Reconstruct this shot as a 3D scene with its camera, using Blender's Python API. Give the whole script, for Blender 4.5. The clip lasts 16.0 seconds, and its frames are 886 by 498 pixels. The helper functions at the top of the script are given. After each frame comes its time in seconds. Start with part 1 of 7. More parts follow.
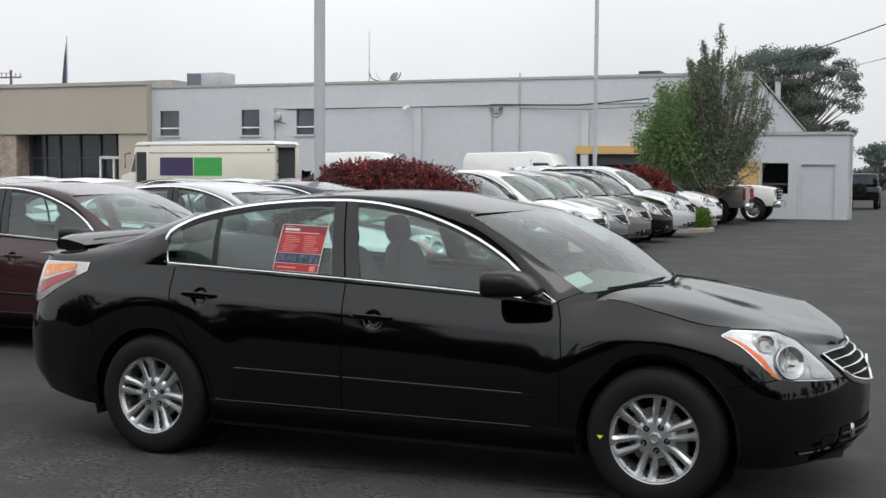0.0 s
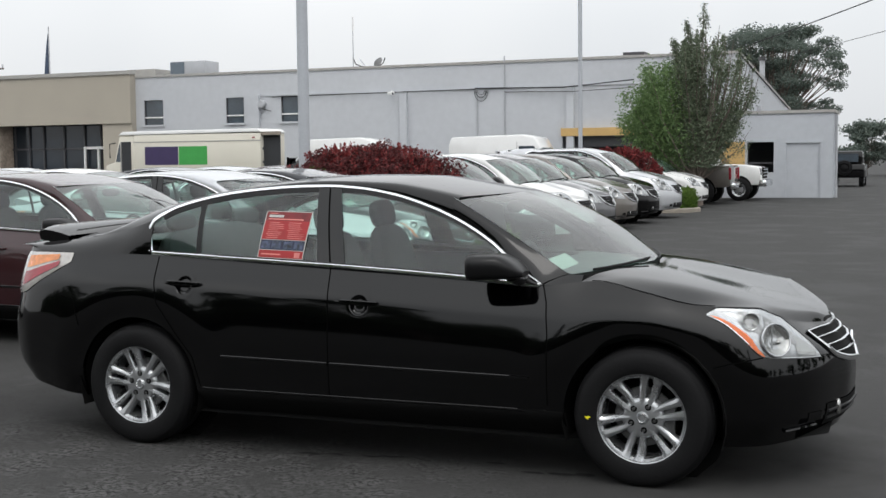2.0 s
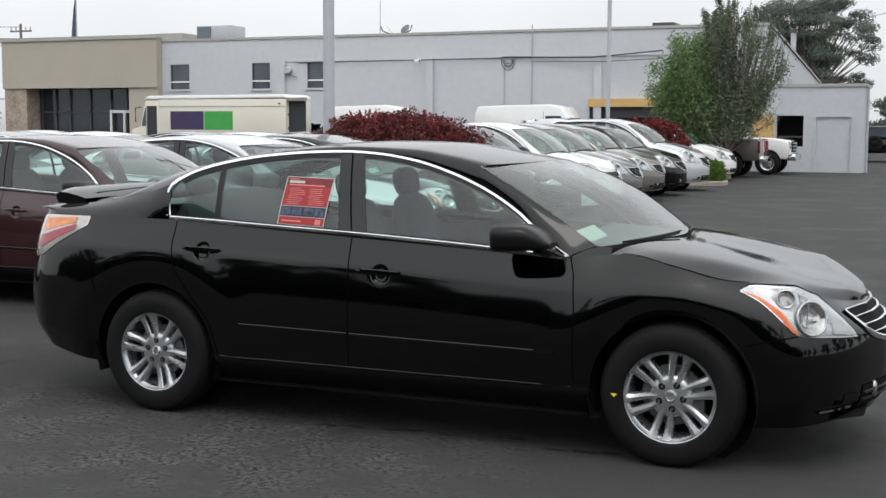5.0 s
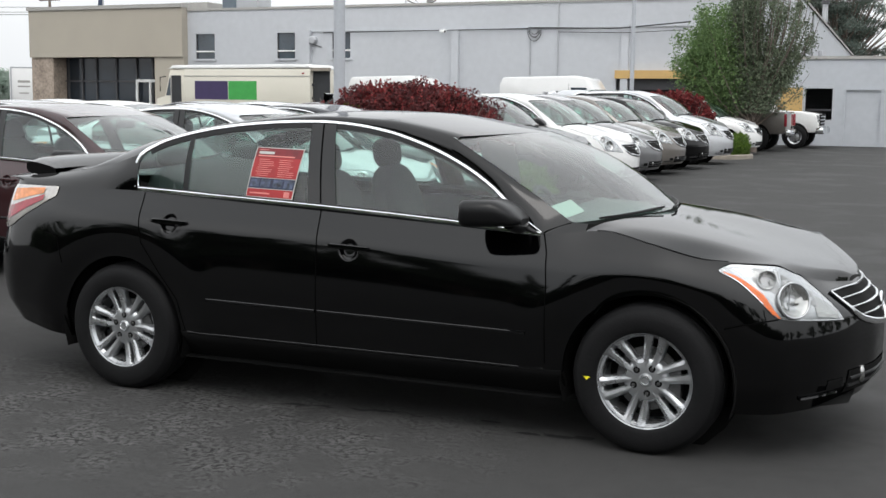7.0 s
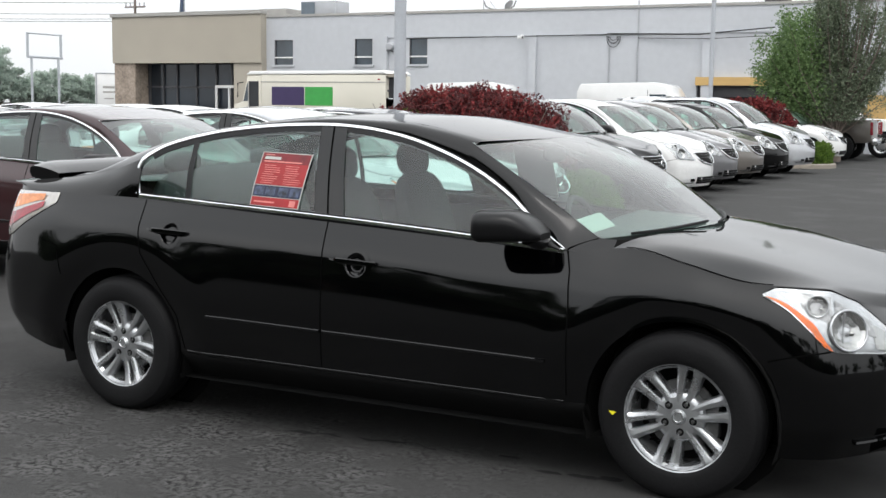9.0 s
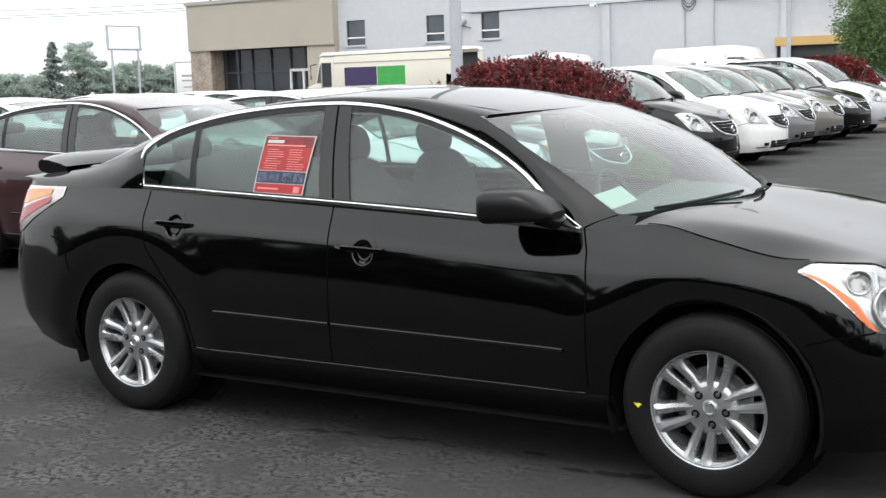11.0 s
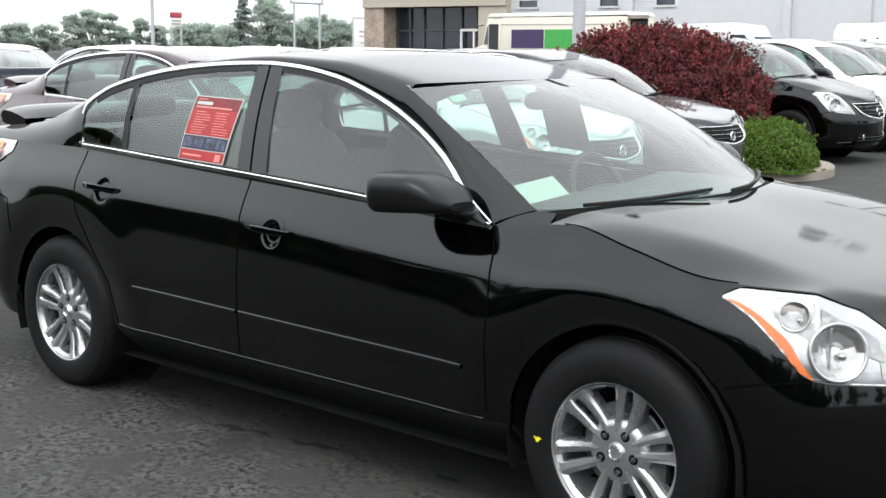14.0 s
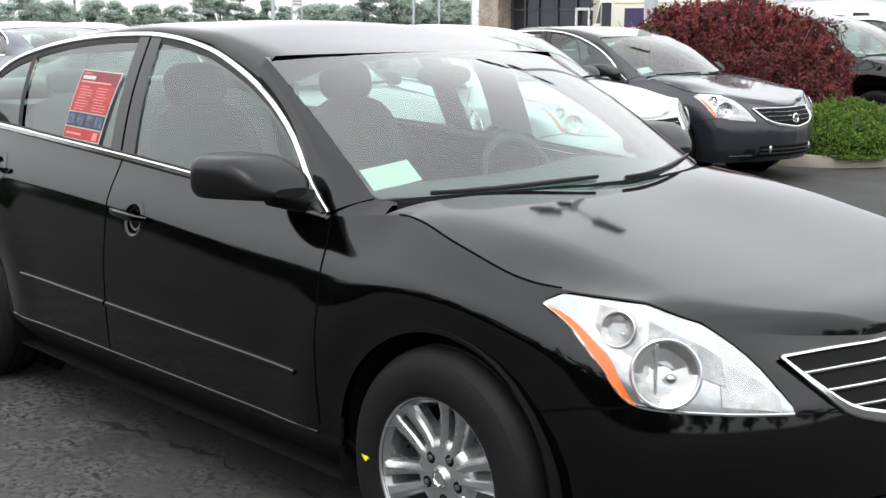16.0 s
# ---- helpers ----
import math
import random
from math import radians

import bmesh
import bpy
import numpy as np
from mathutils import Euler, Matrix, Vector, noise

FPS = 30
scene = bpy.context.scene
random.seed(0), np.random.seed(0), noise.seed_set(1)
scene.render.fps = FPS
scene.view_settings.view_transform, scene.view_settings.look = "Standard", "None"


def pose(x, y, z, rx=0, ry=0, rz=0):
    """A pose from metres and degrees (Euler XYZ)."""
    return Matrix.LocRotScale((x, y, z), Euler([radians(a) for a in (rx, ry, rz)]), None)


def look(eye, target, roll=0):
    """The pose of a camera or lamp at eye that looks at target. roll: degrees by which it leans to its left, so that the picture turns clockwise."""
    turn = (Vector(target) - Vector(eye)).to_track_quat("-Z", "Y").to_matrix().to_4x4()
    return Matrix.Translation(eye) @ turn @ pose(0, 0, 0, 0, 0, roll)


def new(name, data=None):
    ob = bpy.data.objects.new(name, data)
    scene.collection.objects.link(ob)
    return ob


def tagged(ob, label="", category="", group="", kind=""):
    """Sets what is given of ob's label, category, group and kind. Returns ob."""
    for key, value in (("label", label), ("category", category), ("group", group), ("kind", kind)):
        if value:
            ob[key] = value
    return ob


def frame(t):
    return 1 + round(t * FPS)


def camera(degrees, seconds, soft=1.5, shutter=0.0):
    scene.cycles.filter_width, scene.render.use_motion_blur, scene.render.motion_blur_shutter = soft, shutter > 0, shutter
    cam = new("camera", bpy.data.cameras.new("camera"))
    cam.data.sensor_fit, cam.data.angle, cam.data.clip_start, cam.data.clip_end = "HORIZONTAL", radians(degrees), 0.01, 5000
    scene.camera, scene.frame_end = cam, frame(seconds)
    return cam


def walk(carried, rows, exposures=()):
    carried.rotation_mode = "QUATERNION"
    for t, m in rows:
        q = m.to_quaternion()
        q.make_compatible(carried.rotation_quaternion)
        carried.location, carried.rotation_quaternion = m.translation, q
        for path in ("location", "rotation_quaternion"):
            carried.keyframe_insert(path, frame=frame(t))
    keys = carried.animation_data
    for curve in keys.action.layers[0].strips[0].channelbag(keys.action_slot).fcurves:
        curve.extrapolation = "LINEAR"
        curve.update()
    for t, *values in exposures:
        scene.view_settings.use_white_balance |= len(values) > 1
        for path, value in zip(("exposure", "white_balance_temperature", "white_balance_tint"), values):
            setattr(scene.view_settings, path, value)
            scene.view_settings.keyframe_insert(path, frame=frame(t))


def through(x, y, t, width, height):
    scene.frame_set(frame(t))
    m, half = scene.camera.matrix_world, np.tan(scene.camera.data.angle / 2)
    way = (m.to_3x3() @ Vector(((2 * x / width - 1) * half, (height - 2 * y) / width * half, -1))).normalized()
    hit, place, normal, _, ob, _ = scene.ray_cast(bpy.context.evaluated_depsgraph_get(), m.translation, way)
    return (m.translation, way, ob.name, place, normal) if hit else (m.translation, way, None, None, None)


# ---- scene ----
cam = camera(40.0, 16.0)
PATH = [
    (0, (2.564, -6.399, 1.534), (1.816, -4.548, 1.414), 0.4),
    (0.5, (2.572, -6.39, 1.534), (1.837, -4.536, 1.386), 0.1),
    (1, (2.565, -6.382, 1.53), (1.866, -4.514, 1.394), 0.1),
    (1.5, (2.571, -6.394, 1.53), (1.846, -4.535, 1.398), -0.3),
    (2, (2.575, -6.385, 1.529), (1.846, -4.528, 1.384), -0.6),
    (2.5, (2.576, -6.391, 1.528), (1.849, -4.533, 1.395), -0.7),
    (3, (2.572, -6.389, 1.527), (1.842, -4.533, 1.378), -0.5),
    (3.5, (2.576, -6.384, 1.524), (1.812, -4.544, 1.354), -0.3),
    (3.7, (2.578, -6.373, 1.522), (1.819, -4.534, 1.314), 0.4),
    (5.8, (2.474, -6.096, 1.516), (1.692, -4.263, 1.353), -0.1),
    (6, (2.528, -6.065, 1.517), (1.703, -4.25, 1.364), 0.6),
    (6.5, (2.642, -6.004, 1.506), (1.806, -4.197, 1.319), 1.4),
    (7, (2.671, -5.898, 1.511), (1.865, -4.084, 1.269), 0.6),
    (7.5, (2.609, -5.727, 1.508), (1.832, -3.887, 1.395), 0.9),
    (8, (2.545, -5.591, 1.494), (1.798, -3.75, 1.261), -1.2),
    (8.5, (2.634, -5.441, 1.496), (1.764, -3.648, 1.318), -0.7),
    (8.7, (2.677, -5.379, 1.493), (1.753, -3.619, 1.277), 0.9),
    (10.8, (2.756, -4.863, 1.482), (1.76, -3.146, 1.234), -1.5),
    (11, (2.785, -4.819, 1.475), (1.739, -3.136, 1.204), -1.8),
    (11.5, (2.928, -4.654, 1.49), (1.822, -3.011, 1.206), -0.1),
    (12, (2.993, -4.506, 1.487), (1.876, -2.88, 1.162), 0.2),
    (12.5, (2.965, -4.294, 1.488), (1.91, -2.613, 1.24), 0.9),
    (13, (2.947, -4.126, 1.473), (1.857, -2.477, 1.168), -1.2),
    (13.5, (3.081, -3.913, 1.481), (1.837, -2.381, 1.159), 2.2),
    (14, (3.168, -3.735, 1.467), (1.894, -2.228, 1.14), 0.6),
    (14.5, (3.162, -3.497, 1.46), (1.917, -1.952, 1.212), 0.8),
    (15, (3.193, -3.298, 1.446), (1.874, -1.831, 1.113), -1.9),
    (15.5, (3.382, -3.085, 1.448), (1.967, -1.712, 1.114), 1.3),
    (16, (3.476, -2.856, 1.437), (2.057, -1.494, 1.077), 0.5),
]
EXPOSURES = [(0, -0.22), (3.7, -0.22), (6, -0.05), (8.5, 0.08), (11, 0.37), (12, 0.48), (16, 0.53)]
walk(cam, [(t, look(eye, target, roll)) for t, eye, target, roll in PATH], EXPOSURES)

# ---- world and light ----
world = bpy.data.worlds.new("overcast_sky")
scene.world = world
world.use_nodes = True
wn, wl = world.node_tree.nodes, world.node_tree.links
wn.clear()
w_out = wn.new("ShaderNodeOutputWorld")
w_bg = wn.new("ShaderNodeBackground")
w_sky = wn.new("ShaderNodeTexSky")
w_sky.sky_type, w_sky.sun_disc = "NISHITA", False
w_sky.sun_elevation, w_sky.sun_rotation = radians(58), radians(153)
w_sky.air_density, w_sky.dust_density, w_sky.ozone_density = 1.0, 4.0, 1.0
w_hsv = wn.new("ShaderNodeHueSaturation")
w_hsv.inputs["Saturation"].default_value = 0.12
w_mix = wn.new("ShaderNodeMix")
w_mix.data_type = "RGBA"
w_mix.inputs["Factor"].default_value = 0.72
w_cloud = wn.new("ShaderNodeTexNoise")
w_cloud.inputs["Scale"].default_value, w_cloud.inputs["Detail"].default_value = 2.2, 4.0
w_ramp = wn.new("ShaderNodeValToRGB")
w_ramp.color_ramp.elements[0].position, w_ramp.color_ramp.elements[1].position = 0.3, 0.75
w_ramp.color_ramp.elements[0].color, w_ramp.color_ramp.elements[1].color = (6.6, 6.9, 7.2, 1), (8.6, 8.7, 8.8, 1)
w_bg.inputs["Strength"].default_value = 0.105
wl.new(w_sky.outputs["Color"], w_hsv.inputs["Color"])
wl.new(w_cloud.outputs["Fac"], w_ramp.inputs["Fac"])
wl.new(w_hsv.outputs["Color"], w_mix.inputs["A"])
wl.new(w_ramp.outputs["Color"], w_mix.inputs["B"])
w_tc, w_sep, w_map, w_mul = wn.new("ShaderNodeTexCoord"), wn.new("ShaderNodeSeparateXYZ"), wn.new("ShaderNodeMapRange"), wn.new("ShaderNodeVectorMath")
w_map.interpolation_type = "SMOOTHSTEP"
w_map.inputs["From Min"].default_value, w_map.inputs["From Max"].default_value = 0.03, 0.52
w_map.inputs["To Min"].default_value, w_map.inputs["To Max"].default_value = 1.50, 2.3
w_mul.operation = "SCALE"
wl.new(w_tc.outputs["Generated"], w_sep.inputs["Vector"])
wl.new(w_sep.outputs["Z"], w_map.inputs["Value"])
wl.new(w_mix.outputs["Result"], w_mul.inputs[0])
wl.new(w_map.outputs["Result"], w_mul.inputs["Scale"])
wl.new(w_mul.outputs["Vector"], w_bg.inputs["Color"])
wl.new(w_bg.outputs["Background"], w_out.inputs["Surface"])

sun_data = bpy.data.lights.new("sun", "SUN")
sun_data.energy, sun_data.angle, sun_data.color = 0.5, radians(25), (1.0, 0.97, 0.93)
sun = new("sun", sun_data)
sun.matrix_world = look((20, -40, 70), (0, 0, 0))

# ---- materials ----
def material(name):
    m = bpy.data.materials.new(name)
    m.use_nodes = True
    n, l = m.node_tree.nodes, m.node_tree.links
    return m, n, l, n["Principled BSDF"]


def surf(name, color, rough=0.6, metal=0.0, var=0.12, scale=3.0, fine=40.0, bump=0.0, coat=0.0, spec=0.5, rvar=0.08, flake=0.0):
    """A principled surface whose colour, gloss and relief vary at two scales."""
    m, n, l, b = material(name)
    tc = n.new("ShaderNodeTexCoord")
    big, small = n.new("ShaderNodeTexNoise"), n.new("ShaderNodeTexNoise")
    big.inputs["Scale"].default_value, big.inputs["Detail"].default_value = scale, 5
    small.inputs["Scale"].default_value, small.inputs["Detail"].default_value = fine, 3
    l.new(tc.outputs["Object"], big.inputs["Vector"])
    l.new(tc.outputs["Object"], small.inputs["Vector"])
    add = n.new("ShaderNodeMath")
    add.operation = "ADD"
    l.new(big.outputs["Fac"], add.inputs[0])
    l.new(small.outputs["Fac"], add.inputs[1])
    ramp = n.new("ShaderNodeMapRange")
    ramp.inputs["From Min"].default_value, ramp.inputs["From Max"].default_value = 0.7, 1.3
    ramp.inputs["To Min"].default_value, ramp.inputs["To Max"].default_value = 1 - var, 1 + var
    l.new(add.outputs[0], ramp.inputs["Value"])
    mul = n.new("ShaderNodeVectorMath")
    mul.operation = "SCALE"
    mul.inputs[0].default_value = color
    l.new(ramp.outputs["Result"], mul.inputs["Scale"])
    l.new(mul.outputs["Vector"], b.inputs["Base Color"])
    rr = n.new("ShaderNodeMapRange")
    rr.inputs["From Min"].default_value, rr.inputs["From Max"].default_value = 0.3, 0.7
    rr.inputs["To Min"].default_value, rr.inputs["To Max"].default_value = max(0.0, rough - rvar), min(1.0, rough + rvar)
    l.new(big.outputs["Fac"], rr.inputs["Value"])
    l.new(rr.outputs["Result"], b.inputs["Roughness"])
    b.inputs["Metallic"].default_value = metal
    b.inputs["Specular IOR Level"].default_value = spec
    if coat:
        b.inputs["Coat Weight"].default_value, b.inputs["Coat Roughness"].default_value = coat, 0.04
    if bump:
        bp = n.new("ShaderNodeBump")
        bp.inputs["Strength"].default_value, bp.inputs["Distance"].default_value = bump, 0.02
        l.new(small.outputs["Fac"], bp.inputs["Height"])
        l.new(bp.outputs["Normal"], b.inputs["Normal"])
    return m


def paint(name, color, metal=0.0, rough=0.35):
    """Car paint: base coat with a clear coat, and a little dust."""
    m = surf(name, color, rough=rough, metal=metal, var=0.06, scale=1.5, fine=25, coat=1.0, rvar=0.05, spec=0.0 if metal < 0.05 else 0.25)
    m.node_tree.nodes["Principled BSDF"].inputs["Coat Roughness"].default_value = 0.03
    return m


def glass(name, tint, base=0.08, power=5.0):
    """Thin glass: the tinted view through it and a sheen that grows towards grazing angles."""
    m = bpy.data.materials.new(name)
    m.use_nodes = True
    n, l = m.node_tree.nodes, m.node_tree.links
    n.clear()
    out, mix = n.new("ShaderNodeOutputMaterial"), n.new("ShaderNodeMixShader")
    tr, gl, lw = n.new("ShaderNodeBsdfTransparent"), n.new("ShaderNodeBsdfGlossy"), n.new("ShaderNodeLayerWeight")
    tr.inputs["Color"].default_value = (*tint, 1)
    gl.inputs["Roughness"].default_value = 0.0
    lw.inputs["Blend"].default_value = 0.5
    pw, sc = n.new("ShaderNodeMath"), n.new("ShaderNodeMath")
    pw.operation, sc.operation = "POWER", "MULTIPLY_ADD"
    pw.inputs[1].default_value = power
    sc.inputs[1].default_value, sc.inputs[2].default_value = 1 - base, base
    l.new(lw.outputs["Facing"], pw.inputs[0])
    l.new(pw.outputs[0], sc.inputs[0])
    l.new(sc.outputs[0], mix.inputs["Fac"])
    l.new(tr.outputs["BSDF"], mix.inputs[1])
    l.new(gl.outputs["BSDF"], mix.inputs[2])
    l.new(mix.outputs["Shader"], out.inputs["Surface"])
    return m


def leaf(name, c0, c1, through=0.3):
    """Leaves whose colour changes from leaf to leaf, with some light through them."""
    m, n, l, b = material(name)
    geo, ramp = n.new("ShaderNodeNewGeometry"), n.new("ShaderNodeValToRGB")
    ramp.color_ramp.elements[0].color, ramp.color_ramp.elements[1].color = (*c0, 1), (*c1, 1)
    l.new(geo.outputs["Random Per Island"], ramp.inputs["Fac"])
    l.new(ramp.outputs["Color"], b.inputs["Base Color"])
    b.inputs["Roughness"].default_value = 0.55
    b.inputs["Specular IOR Level"].default_value = 0.3
    tl, mix, out = n.new("ShaderNodeBsdfTranslucent"), n.new("ShaderNodeMixShader"), n["Material Output"]
    l.new(ramp.outputs["Color"], tl.inputs["Color"])
    mix.inputs["Fac"].default_value = through
    l.new(b.outputs["BSDF"], mix.inputs[1])
    l.new(tl.outputs["BSDF"], mix.inputs[2])
    l.new(mix.outputs["Shader"], out.inputs["Surface"])
    return m


def asphalt_material():
    m, n, l, b = material("asphalt")
    tc = n.new("ShaderNodeTexCoord")

    def noise_node(scale, detail, rough=0.5):
        t = n.new("ShaderNodeTexNoise")
        t.inputs["Scale"].default_value, t.inputs["Detail"].default_value, t.inputs["Roughness"].default_value = scale, detail, rough
        l.new(tc.outputs["Object"], t.inputs["Vector"])
        return t

    def spread(sock, a, bb, c, d):
        r = n.new("ShaderNodeMapRange")
        for k, v in zip(("From Min", "From Max", "To Min", "To Max"), (a, bb, c, d)):
            r.inputs[k].default_value = v
        l.new(sock, r.inputs["Value"])
        return r.outputs["Result"]

    def times(a, bb):
        q = n.new("ShaderNodeMath")
        q.operation = "MULTIPLY"
        l.new(a, q.inputs[0])
        l.new(bb, q.inputs[1])
        return q.outputs[0]

    grain, patch, wide = noise_node(260, 3, 0.7), noise_node(7, 6, 0.65), noise_node(0.35, 5, 0.6)
    damp = noise_node(0.9, 4, 0.55)
    v = times(times(spread(grain.outputs["Fac"], 0.3, 0.7, 0.72, 1.3), spread(patch.outputs["Fac"], 0.35, 0.65, 0.92, 1.08)),
              spread(wide.outputs["Fac"], 0.35, 0.65, 0.95, 1.05))
    v = times(v, spread(damp.outputs["Fac"], 0.38, 0.5, 0.94, 1.0))
    # a worn, pitted stretch where the binder has gone
    off, dist = n.new("ShaderNodeVectorMath"), n.new("ShaderNodeVectorMath")
    off.operation, dist.operation = "MULTIPLY_ADD", "LENGTH"
    off.inputs[1].default_value, off.inputs[2].default_value = (0.66, 1.25, 0), (0.73, 1.50, 0)
    l.new(tc.outputs["Object"], off.inputs[0])
    l.new(off.outputs["Vector"], dist.inputs[0])
    edge = n.new("ShaderNodeMath")
    edge.operation = "ADD"
    l.new(dist.outputs["Value"], edge.inputs[0])
    l.new(spread(patch.outputs["Fac"], 0.3, 0.7, -0.45, 0.45), edge.inputs[1])
    worn = spread(edge.outputs[0], 0.70, 1.50, 1.0, 0.0)
    pit, cluster = noise_node(34, 6, 0.75), noise_node(3.2, 5, 0.7)
    deep = times(spread(pit.outputs["Fac"], 0.43, 0.53, -0.80, 1.0), spread(cluster.outputs["Fac"], 0.42, 0.60, 0.10, 1.2))
    inc = n.new("ShaderNodeMath")
    inc.operation = "MULTIPLY_ADD"
    inc.inputs[2].default_value = 1.0
    l.new(worn, inc.inputs[0])
    l.new(deep, inc.inputs[1])
    v = times(v, inc.outputs[0])
    # ragged dark strip by the car: its shade put in the colour, with damp
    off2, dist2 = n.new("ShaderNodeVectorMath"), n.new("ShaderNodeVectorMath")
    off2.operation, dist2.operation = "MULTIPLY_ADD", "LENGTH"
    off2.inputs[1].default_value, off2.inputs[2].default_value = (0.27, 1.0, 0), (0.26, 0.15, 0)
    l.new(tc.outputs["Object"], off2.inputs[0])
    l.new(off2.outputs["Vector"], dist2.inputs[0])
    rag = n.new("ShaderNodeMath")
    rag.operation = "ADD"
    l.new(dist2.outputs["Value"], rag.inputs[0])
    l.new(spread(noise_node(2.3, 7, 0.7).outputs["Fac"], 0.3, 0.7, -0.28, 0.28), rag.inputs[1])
    shade_damp = spread(rag.outputs[0], 0.58, 0.98, 1.0, 0.0)
    v = times(v, spread(shade_damp, 0.0, 1.0, 1.0, 0.66))
    col = n.new("ShaderNodeVectorMath")
    col.operation = "SCALE"
    col.inputs[0].default_value = (0.0435, 0.043, 0.042)
    l.new(v, col.inputs["Scale"])
    l.new(col.outputs["Vector"], b.inputs["Base Color"])
    l.new(spread(damp.outputs["Fac"], 0.38, 0.5, 0.72, 0.85), b.inputs["Roughness"])
    b.inputs["Specular IOR Level"].default_value = 0.22
    bp = n.new("ShaderNodeBump")
    bp.inputs["Strength"].default_value, bp.inputs["Distance"].default_value = 0.5, 0.006
    l.new(grain.outputs["Fac"], bp.inputs["Height"])
    l.new(bp.outputs["Normal"], b.inputs["Normal"])
    return m


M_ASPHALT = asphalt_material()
M_WALL = surf("painted_wall", (0.50, 0.515, 0.54), 0.8, var=0.045, scale=0.35, fine=3, bump=0.02)
M_WALL2 = surf("painted_annex", (0.45, 0.47, 0.50), 0.8, var=0.045, scale=0.5, fine=4, bump=0.02)
M_TAN = surf("tan_stucco", (0.40, 0.365, 0.305), 0.9, var=0.08, scale=0.4, fine=30, bump=0.2)
M_TANTRIM = surf("grey_coping", (0.36, 0.35, 0.33), 0.7, var=0.1)
M_STONE = surf("stone_pier", (0.33, 0.27, 0.22), 0.85, var=0.35, scale=1.6, fine=7, bump=0.4)
M_YELLOW = surf("ochre_fascia", (0.55, 0.36, 0.14), 0.7, var=0.1, scale=1)
# near-black colour stands in for the shade inside rooms and doorways
M_ROOMSHADE = surf("interior_shade", (0.03, 0.032, 0.035), 0.8, var=0.3, scale=1)
M_FRAME = surf("dark_bronze_frame", (0.06, 0.06, 0.065), 0.5, var=0.1)
M_WHITE = surf("white_paint", (0.78, 0.78, 0.77), 0.5, var=0.05, scale=1)
M_GALV = surf("galvanised_steel", (0.42, 0.43, 0.45), 0.5, 0.3, var=0.1, scale=2)
M_POLE = surf("grey_painted_pole", (0.42, 0.44, 0.47), 0.5, var=0.06, scale=1.5)
M_CABLE = surf("black_cable", (0.03, 0.03, 0.03), 0.6)
M_KERB = surf("concrete_kerb", (0.27, 0.24, 0.20), 0.9, var=0.2, scale=4, fine=60, bump=0.4)
M_MULCH = surf("bark_mulch", (0.09, 0.06, 0.045), 0.95, var=0.5, scale=12, fine=70, bump=0.9)
M_BARK = surf("bark", (0.16, 0.13, 0.11), 0.9, var=0.3, scale=10, fine=60, bump=0.6)
M_PALEBARK = surf("pale_twig_bark", (0.40, 0.37, 0.33), 0.85, var=0.25, scale=10, fine=60, bump=0.4)
M_REDLEAF = leaf("barberry_leaf", (0.034, 0.009, 0.010), (0.155, 0.030, 0.031))
M_REDTIP = leaf("barberry_young_leaf", (0.10, 0.018, 0.020), (0.30, 0.050, 0.050))
M_GREENLEAF = leaf("shrub_leaf", (0.04, 0.085, 0.010), (0.14, 0.235, 0.03))
M_TREELEAF = leaf("hornbeam_leaf", (0.090, 0.115, 0.075), (0.20, 0.24, 0.16))
M_SIDELEAF = leaf("hornbeam_side_leaf", (0.075, 0.135, 0.050), (0.19, 0.285, 0.11))
# farthest leaves are paled: the air's haze is put into their colour
M_HAZYLEAF = leaf("distant_haze_leaf", (0.36, 0.43, 0.38), (0.49, 0.56, 0.49), 0.6)
M_FARLEAF = leaf("far_leaf", (0.05, 0.08, 0.045), (0.12, 0.15, 0.09))
# middle-distance haze painted into the leaf colour
M_MIDHAZELEAF = leaf("mid_haze_leaf", (0.10, 0.13, 0.115), (0.19, 0.225, 0.19), 0.5)
M_CONIFER = leaf("conifer_needle", (0.04, 0.06, 0.05), (0.09, 0.115, 0.095))
# needles lightened for haze as well
M_HAZESPRUCE = leaf("haze_spruce_needle", (0.24, 0.29, 0.27), (0.36, 0.41, 0.38), 0.5)
M_GRASS = surf("mown_grass", (0.07, 0.12, 0.03), 0.9, var=0.3, scale=0.3, fine=6)
M_WINGLASS = surf("dark_window_glass", (0.05, 0.065, 0.08), 0.06, var=0.4, scale=0.8, spec=0.8, rvar=0.02)
M_SHOPGLASS = surf("shopfront_glass", (0.022, 0.030, 0.040), 0.05, var=0.5, scale=0.5, spec=0.55, rvar=0.02)

# ---- mesh helpers ----
def thing(name, label, category, group="", at=(0, 0, 0), turn=0.0, kind=""):
    e = new(name)
    e.matrix_world = pose(*at, 0, 0, turn)
    return tagged(e, label, category, group, kind)


def mesh_part(name, verts, faces, mat, parent=None, label="", smooth=True, angle=40):
    me = bpy.data.meshes.new(name)
    me.from_pydata([tuple(v) for v in verts], [], faces)
    me.materials.append(mat)
    if smooth:
        me.shade_smooth()
        me.set_sharp_from_angle(angle=radians(angle))
    ob = new(name, me)
    ob.parent = parent
    return tagged(ob, label)


def part(name, bm, mat, parent=None, label="", smooth=True, angle=40):
    me = bpy.data.meshes.new(name)
    bm.to_mesh(me)
    bm.free()
    me.materials.append(mat)
    if smooth:
        me.shade_smooth()
        me.set_sharp_from_angle(angle=radians(angle))
    ob = new(name, me)
    ob.parent = parent
    return tagged(ob, label)


